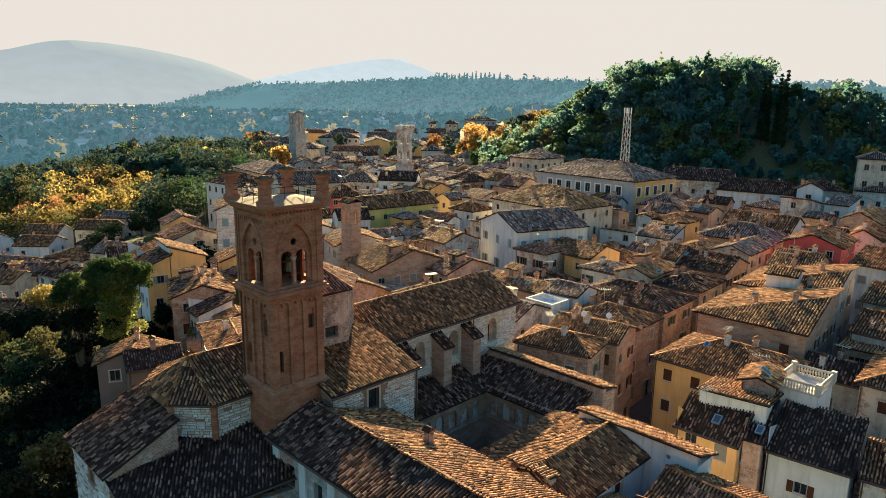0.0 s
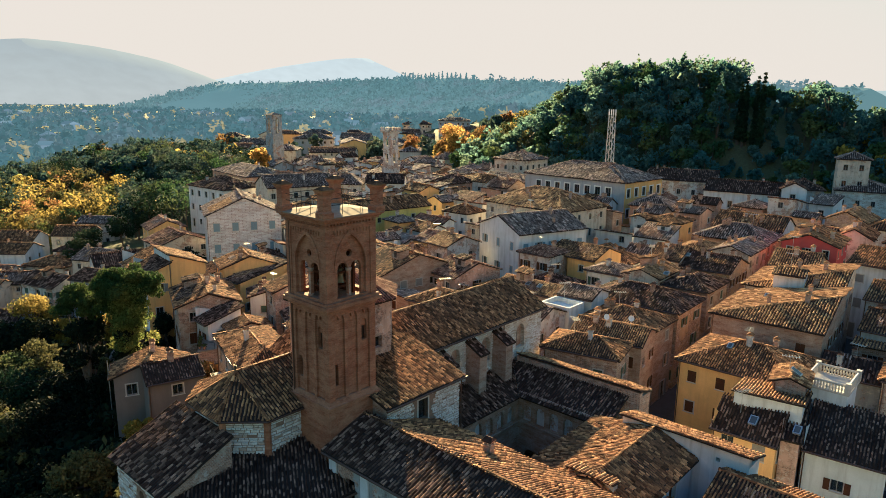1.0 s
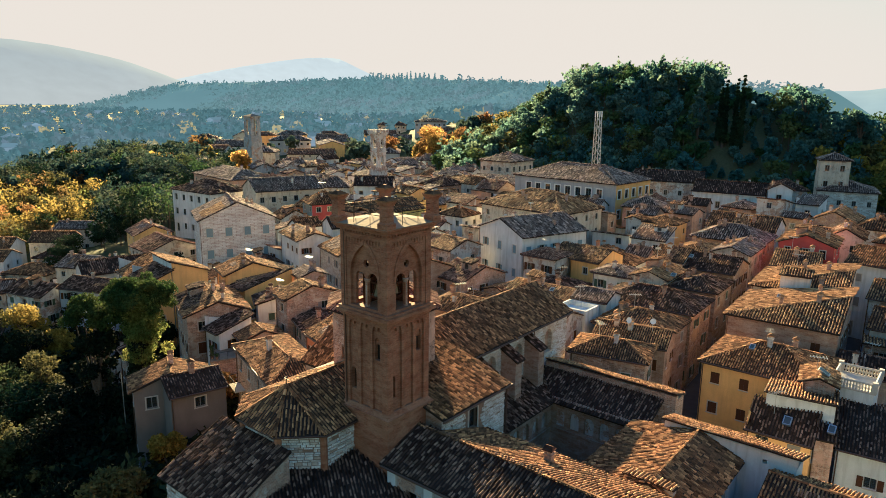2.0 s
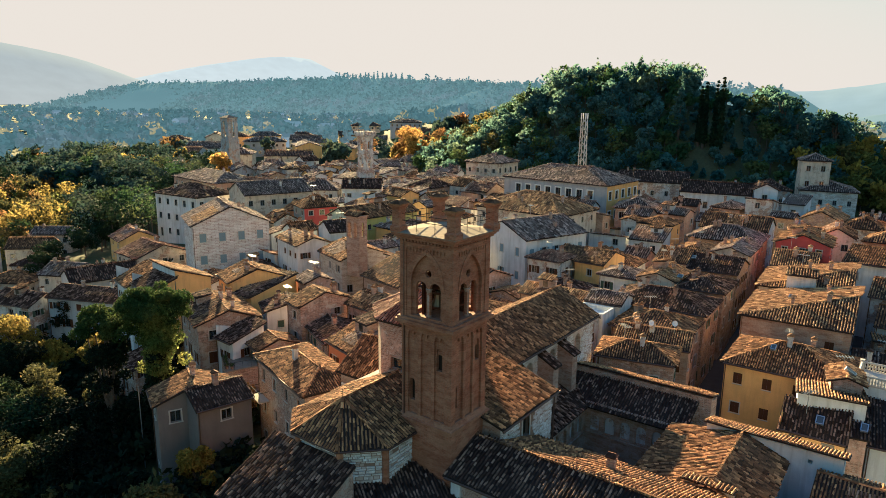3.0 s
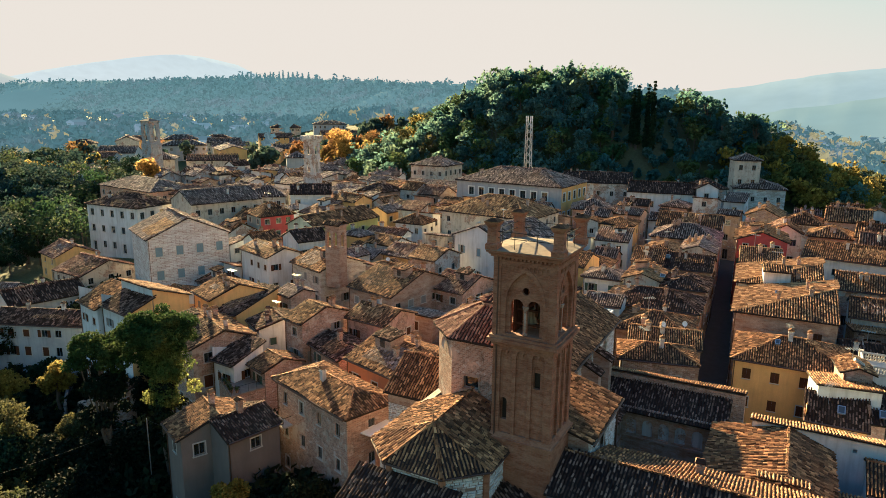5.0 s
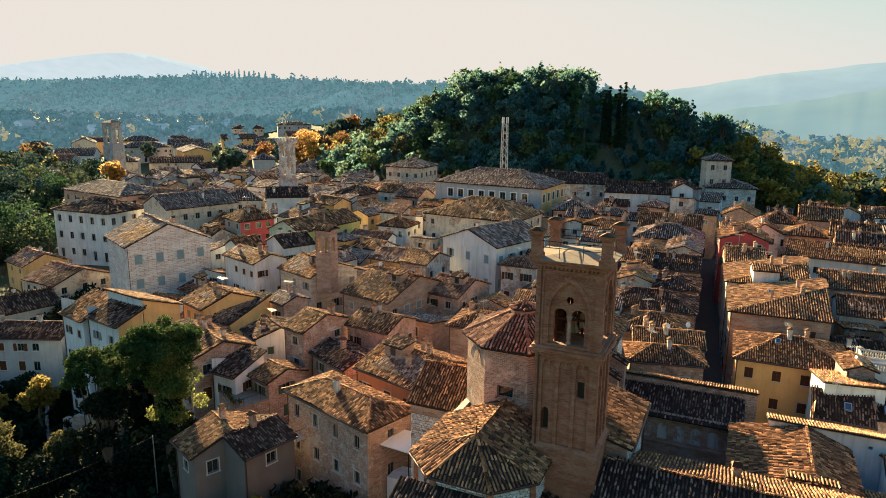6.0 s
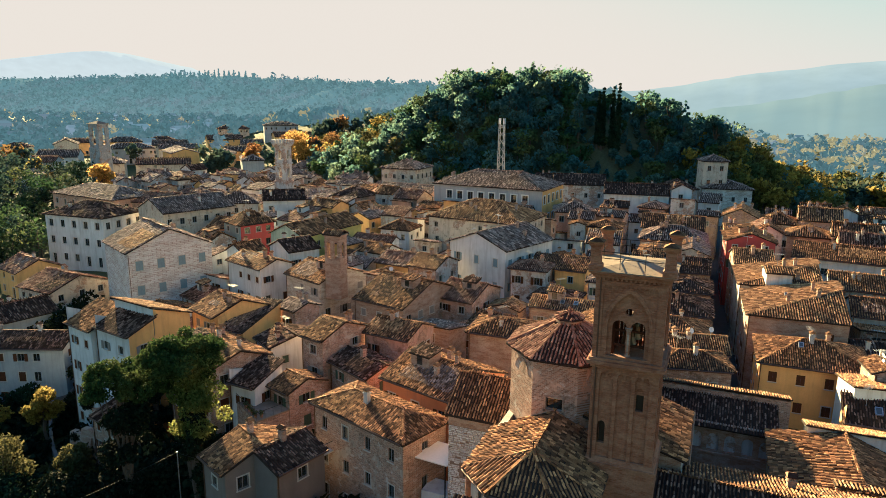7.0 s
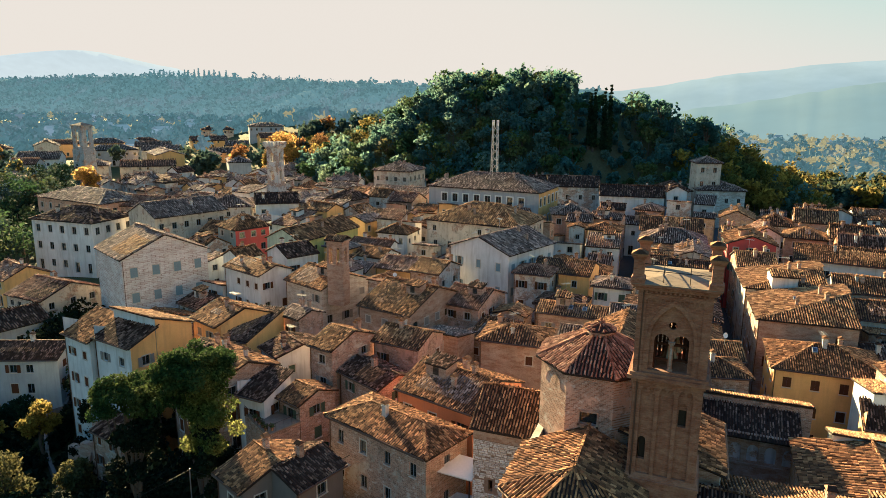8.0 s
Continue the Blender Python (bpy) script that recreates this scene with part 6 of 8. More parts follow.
for x, y in cells:
    if y > 1.25 * x + 42 or x > 205 or x + y > 372 or (y > 215):
        continue
    if hill_d(x, y) < 1.0 or (x > 150 and y < 70) or (x > 176 and y < 150):
        continue
    if 30.4 < y < 35.0 or (x > 165 and 150 < y < 200 and rnd.random() < 0.6):
        continue
    turn = -90.0 - 14.0 * float(smooth(0.7, 1.5, y / max(x, 1))) + rnd.uniform(-5, 5)
    W, D = rnd.uniform(4.6, 8.2), rnd.uniform(5.0, 7.8)
    c, s = math.cos(radians(turn)), math.sin(radians(turn))
    done = False
    for shrink in (1.0, 0.85, 0.7, 0.55):
        w, d = W * shrink, D * shrink
        px, py = x - c * w / 2 + s * d / 2, y - s * w / 2 - c * d / 2
        pts = [(px + c * w * a - s * d * b, py + s * w * a + c * d * b) for a in (0, 0.33, 0.67, 1) for b in (0, 0.33, 0.67, 1)]
        if not any(occupied(p, q, 0.15) or 30.8 < q < 34.4 for p, q in pts):
            done = True
            break
    if not done:
        continue
    g = float(ground_z(x, y))
    eave = g + rnd.choice((6.0, 7.2, 8.4, 9.2, 9.8)) + rnd.uniform(-0.5, 0.5)
    if math.hypot(x, y) > 198:
        eave = g + rnd.choice((4.6, 5.4, 6.2, 7.0)) + rnd.uniform(-0.4, 0.4)
    if 50 < x < 74 and 98 < y < 124:
        eave = g + rnd.uniform(4.6, 6.0)
    house(px, py, px + c * w, py + s * w, d, eave, rnd.choice(("gx", "gx", "gx", "gy", "gy", "hip", "hip", "sf", "sb")), rnd.uniform(1.2, 2.2) * d / 8, rnd.choice(NEAR_WALLS if math.hypot(x, y) < 96 else FILL_WALLS), rnd.choice(FAR_TILES if math.hypot(x, y) > 120 else FILL_TILES), chim=rnd.choice((0, 1, 1, 2)))

# ---- ground ----
xs = np.concatenate([np.linspace(-900, -60, 15), np.arange(-50, 420, 5.0), np.linspace(430, 1000, 30), np.linspace(1100, 4500, 18)])
ys = np.concatenate([np.linspace(-900, -60, 15), np.arange(-50, 420, 5.0), np.linspace(430, 1000, 30), np.linspace(1100, 4500, 18)])
X, Y = np.meshgrid(xs, ys, indexing="ij")
Zg = ground_z(X, Y)
n, k = X.shape
idx = np.arange(n * k).reshape(n, k)
gm = Mesh()
gm.arrays(np.stack([X.ravel(), Y.ravel(), Zg.ravel()], 1), np.stack([idx[:-1, :-1].ravel(), idx[1:, :-1].ravel(), idx[1:, 1:].ravel(), idx[:-1, 1:].ravel()], 1))
m = Nodes("grass_and_earth")
c = m.ramp(m.noise(0.03, 4.0, 0.6), [(0.35, (0.045, 0.055, 0.022)), (0.5, (0.075, 0.085, 0.032)), (0.65, (0.13, 0.11, 0.05))])
c = m.mix(m.ramp(m.noise(1.5, 5.0, 0.7), [(0.3, grey3(0.6)), (0.65, grey3(0.0))]), c, (0.035, 0.032, 0.02))
m.bump(m.noise(3.0, 5.0), 0.8, 0.15)
GRASS = m.done(c, 0.95, 0.1)
thing("ground", gm, GRASS, (0, 0, 0), "dark grassy ground of the town's slope and the valley", "ground", kind="structure")


def sheet(name, x0, x1, y0, y1, step, lift, mat, label, category, keep=None):
    a, b = np.arange(x0, x1 + step, step), np.arange(y0, y1 + step, step)
    X, Y = np.meshgrid(a, b, indexing="ij")
    Z = ground_z(X, Y) + lift
    n, k = X.shape
    idx = np.arange(n * k).reshape(n, k)
    q = np.stack([idx[:-1, :-1].ravel(), idx[1:, :-1].ravel(), idx[1:, 1:].ravel(), idx[:-1, 1:].ravel()], 1)
    if keep is not None:
        cx, cy = X.ravel()[q].mean(1), Y.ravel()[q].mean(1)
        q = q[keep(cx, cy)]
    m = Mesh()
    m.arrays(np.stack([X.ravel(), Y.ravel(), Z.ravel()], 1), q)
    return thing(name, m, mat, (0, 0, 0), label, category, kind="structure")


sheet("pavement", 45, 215, -10, 225, 2.5, 0.05, ASPHALT, "dark stone paving of lanes and yards between the houses", "pavement", lambda x, y: (y < 1.25 * x + 40) & (hill_d(x, y) > 0.98))

# ---- far ridges and mountains ----


# distance haze mixed into the colour, and let glow by emission
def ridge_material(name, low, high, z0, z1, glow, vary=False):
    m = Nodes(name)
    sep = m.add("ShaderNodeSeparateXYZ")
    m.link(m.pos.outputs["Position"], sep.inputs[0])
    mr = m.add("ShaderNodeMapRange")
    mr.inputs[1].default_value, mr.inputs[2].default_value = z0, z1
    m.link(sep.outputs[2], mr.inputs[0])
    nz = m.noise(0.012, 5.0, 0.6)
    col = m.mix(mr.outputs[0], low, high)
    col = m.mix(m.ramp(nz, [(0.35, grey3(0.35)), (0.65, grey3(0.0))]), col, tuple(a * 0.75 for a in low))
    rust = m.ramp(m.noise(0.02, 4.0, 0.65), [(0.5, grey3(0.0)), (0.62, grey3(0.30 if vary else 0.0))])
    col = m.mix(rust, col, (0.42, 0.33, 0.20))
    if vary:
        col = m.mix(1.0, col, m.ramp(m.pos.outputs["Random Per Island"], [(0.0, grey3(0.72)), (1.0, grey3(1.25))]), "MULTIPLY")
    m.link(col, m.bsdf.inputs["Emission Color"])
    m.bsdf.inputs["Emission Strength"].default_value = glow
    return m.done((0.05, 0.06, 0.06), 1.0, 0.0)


def far_ridge(name, pts, depth, mat, rough, step, label):
    """A far range of hills: crest places (x, y, z) in a row, with slopes down to both sides."""
    P = np.array(pts, float)
    seg = np.r_[0, np.cumsum(np.hypot(np.diff(P[:, 0]), np.diff(P[:, 1])))]
    t = np.arange(0, seg[-1], step)
    x, y, z = (np.interp(t, seg, P[:, i]) for i in range(3))
    k = np.ones(9) / 9
    z = np.convolve(np.pad(z, 4, mode="edge"), k, "valid")
    z = z + rough * np.array([noise.fractal(Vector((a / (step * 9), 3.1, 0.0)), 0.9, 2.0, 5) for a in t])
    dx, dy = np.gradient(x), np.gradient(y)
    L = np.hypot(dx, dy)
    nx, ny = dy / L, -dx / L
    rows = []
    for f, h in ((-1.0, 0.0), (-0.72, 0.18), (-0.45, 0.45), (-0.22, 0.76), (-0.08, 0.95), (0.0, 1.0), (0.3, 0.7), (1.0, 0.0)):
        rows.append(np.stack([x + nx * depth * f, y + ny * depth * f, -12 + (z + 12) * h + (rough * 0.5 * np.interp(t, t[::8], rng.normal(0, 1, len(t[::8]))) if 0 < h < 1 else 0)], 1))
    V = np.concatenate(rows)
    n = len(t)
    Q = []
    for r in range(len(rows) - 1):
        i = np.arange(n - 1) + r * n
        Q.append(np.stack([i, i + 1, i + 1 + n, i + n], 1))
    m = Mesh()
    m.arrays(V, np.concatenate(Q))
    return thing(name, m, mat, (0, 0, 0), label, "hills", kind="structure")


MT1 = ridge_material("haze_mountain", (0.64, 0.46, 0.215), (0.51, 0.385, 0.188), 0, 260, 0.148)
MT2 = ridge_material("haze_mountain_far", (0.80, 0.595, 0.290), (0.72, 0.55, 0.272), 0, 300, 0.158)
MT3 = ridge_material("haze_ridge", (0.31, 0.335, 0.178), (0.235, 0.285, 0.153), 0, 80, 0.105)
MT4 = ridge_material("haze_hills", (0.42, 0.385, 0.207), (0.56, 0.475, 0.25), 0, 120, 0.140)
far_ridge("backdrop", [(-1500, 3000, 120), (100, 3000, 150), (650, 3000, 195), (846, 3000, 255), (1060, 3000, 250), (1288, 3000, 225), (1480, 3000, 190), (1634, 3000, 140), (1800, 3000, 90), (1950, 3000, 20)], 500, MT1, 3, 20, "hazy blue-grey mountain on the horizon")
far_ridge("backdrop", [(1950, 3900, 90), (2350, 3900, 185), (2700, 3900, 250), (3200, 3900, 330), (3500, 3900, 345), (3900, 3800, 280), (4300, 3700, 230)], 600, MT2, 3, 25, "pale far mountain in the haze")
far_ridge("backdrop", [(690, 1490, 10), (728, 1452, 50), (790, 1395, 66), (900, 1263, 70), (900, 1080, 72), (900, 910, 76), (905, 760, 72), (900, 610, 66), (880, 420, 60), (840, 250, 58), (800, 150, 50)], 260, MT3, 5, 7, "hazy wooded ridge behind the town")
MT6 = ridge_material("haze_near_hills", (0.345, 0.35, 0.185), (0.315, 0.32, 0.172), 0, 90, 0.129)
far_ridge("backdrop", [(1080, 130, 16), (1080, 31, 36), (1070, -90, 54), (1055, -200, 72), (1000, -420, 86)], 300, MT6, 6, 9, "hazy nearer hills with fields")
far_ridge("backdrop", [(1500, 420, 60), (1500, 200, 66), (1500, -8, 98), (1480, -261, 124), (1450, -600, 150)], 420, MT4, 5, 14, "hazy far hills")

# ---- trees ----


def leaf_cloud(centres, radii, count, size, squash=0.8, shell=0.55):
    """Many small bent leaf pieces spread through lobes; returns places and faces."""
    C = np.array(centres, float)
    R = np.array(radii, float)
    w = R ** 2
    k = rng.choice(len(C), count, p=w / w.sum())
    d = rng.normal(0, 1, (count, 3))
    d /= np.linalg.norm(d, axis=1)[:, None]
    rad = R[k] * (shell + (1 - shell) * rng.random(count) ** 0.6) * (1 + rng.normal(0, 0.10, count))
    p = C[k] + d * rad[:, None] * np.array([1, 1, squash])
    a = rng.normal(0, 1, (count, 3))
    a /= np.linalg.norm(a, axis=1)[:, None]
    b = np.cross(a, d + rng.normal(0, 0.7, (count, 3)))
    b /= np.linalg.norm(b, axis=1)[:, None] + 1e-9
    s = size * (0.6 + 0.8 * rng.random(count))[:, None]
    V = np.stack([p - a * s, p + b * s * 0.55, p + a * s, p - b * s * 0.55 + d * s * 0.25], 1).reshape(-1, 3)
    F = np.arange(count * 4).reshape(-1, 4)
    return V, F


def lobes(kind, h, r, n, seed):
    """Centres and radii of the leafy masses of one tree that stands at the origin."""
    g = random.Random(seed)
    out = []
    if kind == "round":
        for i in range(n):
            t = g.uniform(0, 6.283)
            f = math.sqrt(g.random())
            z = h * g.uniform(0.38, 0.88)
            k = 1 - abs(z / h - 0.58) * 1.2
            out.append(((r * f * math.cos(t) * 0.78 * k, r * f * math.sin(t) * 0.78 * k, z), r * g.uniform(0.26, 0.46)))
    elif kind == "cypress":
        for i in range(n):
            z = h * (0.10 + 0.88 * i / n)
            out.append(((g.uniform(-0.12, 0.12) * r, g.uniform(-0.12, 0.12) * r, z), r * (1.0 - 0.75 * (i / n) ** 1.5) * 0.85))
    elif kind == "conifer":
        for i in range(n):
            f = i / n
            t = g.uniform(0, 6.283)
            q = r * (1 - f) * 0.6
            out.append(((q * math.cos(t), q * math.sin(t), h * (0.15 + 0.82 * f)), r * (1.05 - f) * 0.42))
    elif kind == "umbrella":
        for i in range(n):
            t = g.uniform(0, 6.283)
            f = math.sqrt(g.random()) * 0.86
            out.append(((r * f * math.cos(t), r * f * math.sin(t), h * (0.93 - 0.13 * f * f) + g.uniform(-0.05, 0.03) * h), r * g.uniform(0.17, 0.27)))
    return out


def limb(m, p, q, r0, r1, bend, g, n=4):
    p, q = Vector(p), Vector(q)
    pts = [p.lerp(q, i / n) + Vector((g.uniform(-bend, bend), g.uniform(-bend, bend), 0)) * (0 if i in (0, n) else 1) for i in range(n + 1)]
    for i in range(n):
        m.tube(pts[i], pts[i + 1], r0 + (r1 - r0) * i / n, 7, r0 + (r1 - r0) * (i + 1) / n)


def tree(x, y, kind, h, r, leaf, count, size, n=14, seed=1, z=None, label="", category="tree", name="tree", lobe_list=None, squash=0.8, girth=1.0):
    z = float(ground_z(x, y)) if z is None else z
    g = random.Random(seed)
    ob = thing(name, None, [], (x, y, z), label, category)
    lb = lobe_list or lobes(kind, h, r, n, seed)
    m = Mesh()
    top = h * (0.62 if kind == "round" else 0.85 if kind == "umbrella" else 0.5)
    limb(m, (x, y, z - 0.4), (x + g.uniform(-0.3, 0.3), y + g.uniform(-0.3, 0.3), z + top), 0.0245 * h * girth, 0.012 * h * girth, 0.15, g, 6)
    if kind in ("round", "umbrella"):
        for c, q in lb[:10]:
            st = h * g.uniform(0.3, 0.6)
            limb(m, (x, y, z + st), (x + c[0] * 0.9, y + c[1] * 0.9, z + c[2]), 0.014 * h * girth, 0.005 * h * girth, 0.2, g)
    part("trunk", m, BARK, ob)
    m = Mesh()
    V, F = leaf_cloud([(x + c[0], y + c[1], z + c[2]) for c, q in lb], [q for c, q in lb], count, size, squash)
    m.arrays(V, F)
    part("crown", m, LEAF[leaf], ob)
    return ob


def woods(name, places, label, leaf, per, size, stems=True):
    """A wood that nobody could count: stems and leaf pieces of all its trees."""
    lm = Mesh()
    tm = Mesh()
    for i, (x, y, kind, h, r, k) in enumerate(places):
        z = float(ground_z(x, y))
        lb = lobes(kind, h, r, 9 if kind == "round" else 7, int(x * 13 + y * 7))
        V, F = leaf_cloud([(x + c[0], y + c[1], z + c[2]) for c, q in lb], [q * 1.1 for c, q in lb], int(per * k), size)
        lm.arrays(V, F)
        if stems:
            tm.tube((x, y, z - 0.5), (x, y, z + h * 0.6), 0.22, 5, 0.08)
    ob = thing(name, lm, LEAF[leaf], (0, 0, 0), label, "woods", kind="stuff")
    if stems:
        part("stems", tm, BARK, ob)
    return ob


# the wooded hill beside the town
rw = random.Random(21)
groups = {"hill": [], "green": [], "olive": [], "gold": [], "rust": []}
for i in range(7500):
    x, y = rw.uniform(150, 264), rw.uniform(0, 215)
    d = hill_d(x, y)
    if d > 1.04 or x > 262:
        continue
    if occupied(x, y, 3.0):
        continue
    if any((x - a) ** 2 + (y - b) ** 2 < 10.5 for g in groups.values() for a, b, *_ in g):
        continue
    left = smooth(120, 165, y)
    right = 1 - smooth(22, 50, y)
    v = rw.random()
    if v < 0.22 * left:
        lf = rw.choice(("gold", "rust", "olive"))
    elif v < 0.85 * right:
        lf = rw.choice(("olive", "gold", "gold", "gold"))
    else:
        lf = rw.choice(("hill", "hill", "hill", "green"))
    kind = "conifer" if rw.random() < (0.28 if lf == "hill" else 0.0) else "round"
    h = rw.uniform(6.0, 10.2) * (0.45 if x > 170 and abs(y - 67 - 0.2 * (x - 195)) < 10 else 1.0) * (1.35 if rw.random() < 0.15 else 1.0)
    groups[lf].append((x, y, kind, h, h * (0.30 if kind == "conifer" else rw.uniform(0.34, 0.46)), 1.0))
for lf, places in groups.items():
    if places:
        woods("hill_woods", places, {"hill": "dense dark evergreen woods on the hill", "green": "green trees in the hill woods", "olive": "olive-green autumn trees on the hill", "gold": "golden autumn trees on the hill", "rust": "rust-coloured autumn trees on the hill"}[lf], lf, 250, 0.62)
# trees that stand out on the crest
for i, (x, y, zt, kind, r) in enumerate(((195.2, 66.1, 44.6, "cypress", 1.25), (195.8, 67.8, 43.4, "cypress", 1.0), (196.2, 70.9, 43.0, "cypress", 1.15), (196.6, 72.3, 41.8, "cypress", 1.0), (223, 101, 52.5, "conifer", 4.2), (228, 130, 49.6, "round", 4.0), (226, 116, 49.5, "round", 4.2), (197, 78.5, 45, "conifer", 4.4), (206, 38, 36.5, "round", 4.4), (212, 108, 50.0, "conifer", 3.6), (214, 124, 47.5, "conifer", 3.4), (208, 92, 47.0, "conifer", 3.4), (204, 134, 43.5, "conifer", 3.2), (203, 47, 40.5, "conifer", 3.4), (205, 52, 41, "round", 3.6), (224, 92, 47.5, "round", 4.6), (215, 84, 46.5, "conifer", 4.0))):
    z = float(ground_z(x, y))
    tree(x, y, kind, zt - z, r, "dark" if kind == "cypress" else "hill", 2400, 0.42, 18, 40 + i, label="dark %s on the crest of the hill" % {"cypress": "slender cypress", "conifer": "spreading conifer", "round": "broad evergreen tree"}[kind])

# the golden wood below the town and the valley's trees
groups = {"gold": [], "olive": [], "green": [], "rust": [], "dark": [], "blue": []}
for i in range(1500):
    x, y = rw.uniform(20, 150), rw.uniform(165, 330)
    if y < 1.28 * x + 48 + rw.uniform(-4, 8) or (x < 70 and y < 182):
        continue
    if occupied(x, y, 4.0) or any((x - a) ** 2 + (y - b) ** 2 < 22.0 for g in groups.values() for a, b, *_ in g):
        continue
    yel = 1 - smooth(0.35, 0.41, x / y)
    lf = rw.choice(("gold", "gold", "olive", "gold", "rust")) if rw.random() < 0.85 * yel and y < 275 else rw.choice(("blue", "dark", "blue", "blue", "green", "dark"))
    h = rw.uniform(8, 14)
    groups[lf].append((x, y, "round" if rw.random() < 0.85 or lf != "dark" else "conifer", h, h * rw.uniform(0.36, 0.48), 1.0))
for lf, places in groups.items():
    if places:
        woods("valley_woods", places, {"gold": "golden-yellow autumn wood below the town", "olive": "olive-green trees below the town", "green": "green trees below the town", "rust": "rust-brown autumn trees below the town", "dark": "dark trees below the town", "blue": "hazy blue-green trees below the town"}[lf], lf, 430, 0.42)
# the far valley: trees and scattered houses out to the foot of the mountains
groups = {"blue": [], "olive": [], "rust": [], "gold": []}
distant, amber = [], []
for i in range(7000):
    a = radians(rw.uniform(-10, 84))
    d = 290 + 1700 * rw.random() ** 1.9
    x, y = d * math.cos(a), d * math.sin(a)
    if hill_d(x, y) < 1.15 or occupied(x, y, 5):
        continue
    if d < 420 and 0.72 < a < 1.05 and rw.random() < 0.78:
        continue
    q = (x, y, "round" if rw.random() < 0.8 else "conifer", rw.uniform(6, 11), rw.uniform(3.5, 6.5), 1.0)
    if d > 360:
        (amber if a < 0.15 and rw.random() < 0.3 or rw.random() < 0.04 else distant).append(q)
    else:
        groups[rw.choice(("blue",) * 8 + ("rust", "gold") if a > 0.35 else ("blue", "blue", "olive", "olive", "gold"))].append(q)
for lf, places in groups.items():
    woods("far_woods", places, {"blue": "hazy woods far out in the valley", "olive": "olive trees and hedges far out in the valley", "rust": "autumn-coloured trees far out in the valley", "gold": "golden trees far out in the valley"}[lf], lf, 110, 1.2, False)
# far trees glow faintly: the valley's haze is put into their emission
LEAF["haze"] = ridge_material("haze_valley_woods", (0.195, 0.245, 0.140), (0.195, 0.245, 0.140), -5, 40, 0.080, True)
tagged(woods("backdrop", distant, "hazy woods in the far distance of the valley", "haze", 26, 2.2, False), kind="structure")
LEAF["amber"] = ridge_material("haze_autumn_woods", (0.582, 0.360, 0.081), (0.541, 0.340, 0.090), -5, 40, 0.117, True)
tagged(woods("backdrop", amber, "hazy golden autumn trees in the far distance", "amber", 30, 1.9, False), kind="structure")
# bright autumn trees between the roofs
for i, (x, y, zt, r, lf) in enumerate(((120.5, 199.6, 19.9, 4.9, "bright"), (133, 236, 14, 3.2, "rust"), (214, 180, 25.5, 6.0, "rust"), (208, 189, 24, 5.0, "bright"), (216, 198, 25.5, 6.5, "bright"), (221, 208, 24, 5.5, "rust"), (228, 172, 24, 5.0, "bright"), (206, 214, 21, 4.5, "rust"), (240, 190, 24, 6.0, "olive"), (200, 160, 18, 4.0, "bright"))):
    z = float(ground_z(x, y))
    tree(x, y, "round", zt - z, r, lf, 2200, 0.38, 16, 70 + i, label="round %s autumn tree between tiled roofs" % {"bright": "bright golden", "rust": "orange-brown", "olive": "olive"}[lf])
# the umbrella pines over the ravine
g = random.Random(3)
lb = [((c[0], c[1], c[2] + 1.0), q) for c, q in lobes("umbrella", 22.0, 3.9, 56, 8)] + [((-0.4 + g.uniform(-2.2, 2.0), 0.4 + g.uniform(-2.0, 2.2), g.uniform(15.6, 20.3)), g.uniform(0.5, 0.9)) for _ in range(46)]
tree(26.2, 79.6, "umbrella", 22.0, 3.5, "pine_dark", 36000, 0.13, 30, 8, z=-6.0, girth=0.5, label="large umbrella pine with a dense rounded dark crown", lobe_list=lb, squash=0.75)
lb = lobes("umbrella", 20.4, 3.3, 44, 12) + [((g.uniform(-1.4, 1.4), g.uniform(-1.4, 1.4), g.uniform(16.0, 18.0)), g.uniform(0.4, 0.6)) for _ in range(8)]
tree(23.6, 85.3, "umbrella", 20.4, 2.5, "pine_dark", 16000, 0.13, 26, 12, z=-6.0, girth=0.4, label="smaller umbrella pine with bare lower limbs beside the larger one", lobe_list=lb, squash=0.65)
# extra tree added for the sunlit lower flank of the large pine
lb = [((g.uniform(-1.0, 1.0) * k, g.uniform(-1.0, 1.0) * k, 13.4 + 6.6 * f), g.uniform(0.6, 1.05)) for f in (i / 60 for i in range(60)) for k in (0.8 + 1.7 * (1 - f) * min(1.0, 0.4 + 3 * f),)]
tree(25.5, 77.6, "conifer", 20.2, 2.4, "pine", 18000, 0.13, 26, 15, z=-6.0, girth=0.5, label="added yellow-green tree for the sunlit flank of the umbrella pine", lobe_list=lb, squash=0.8)
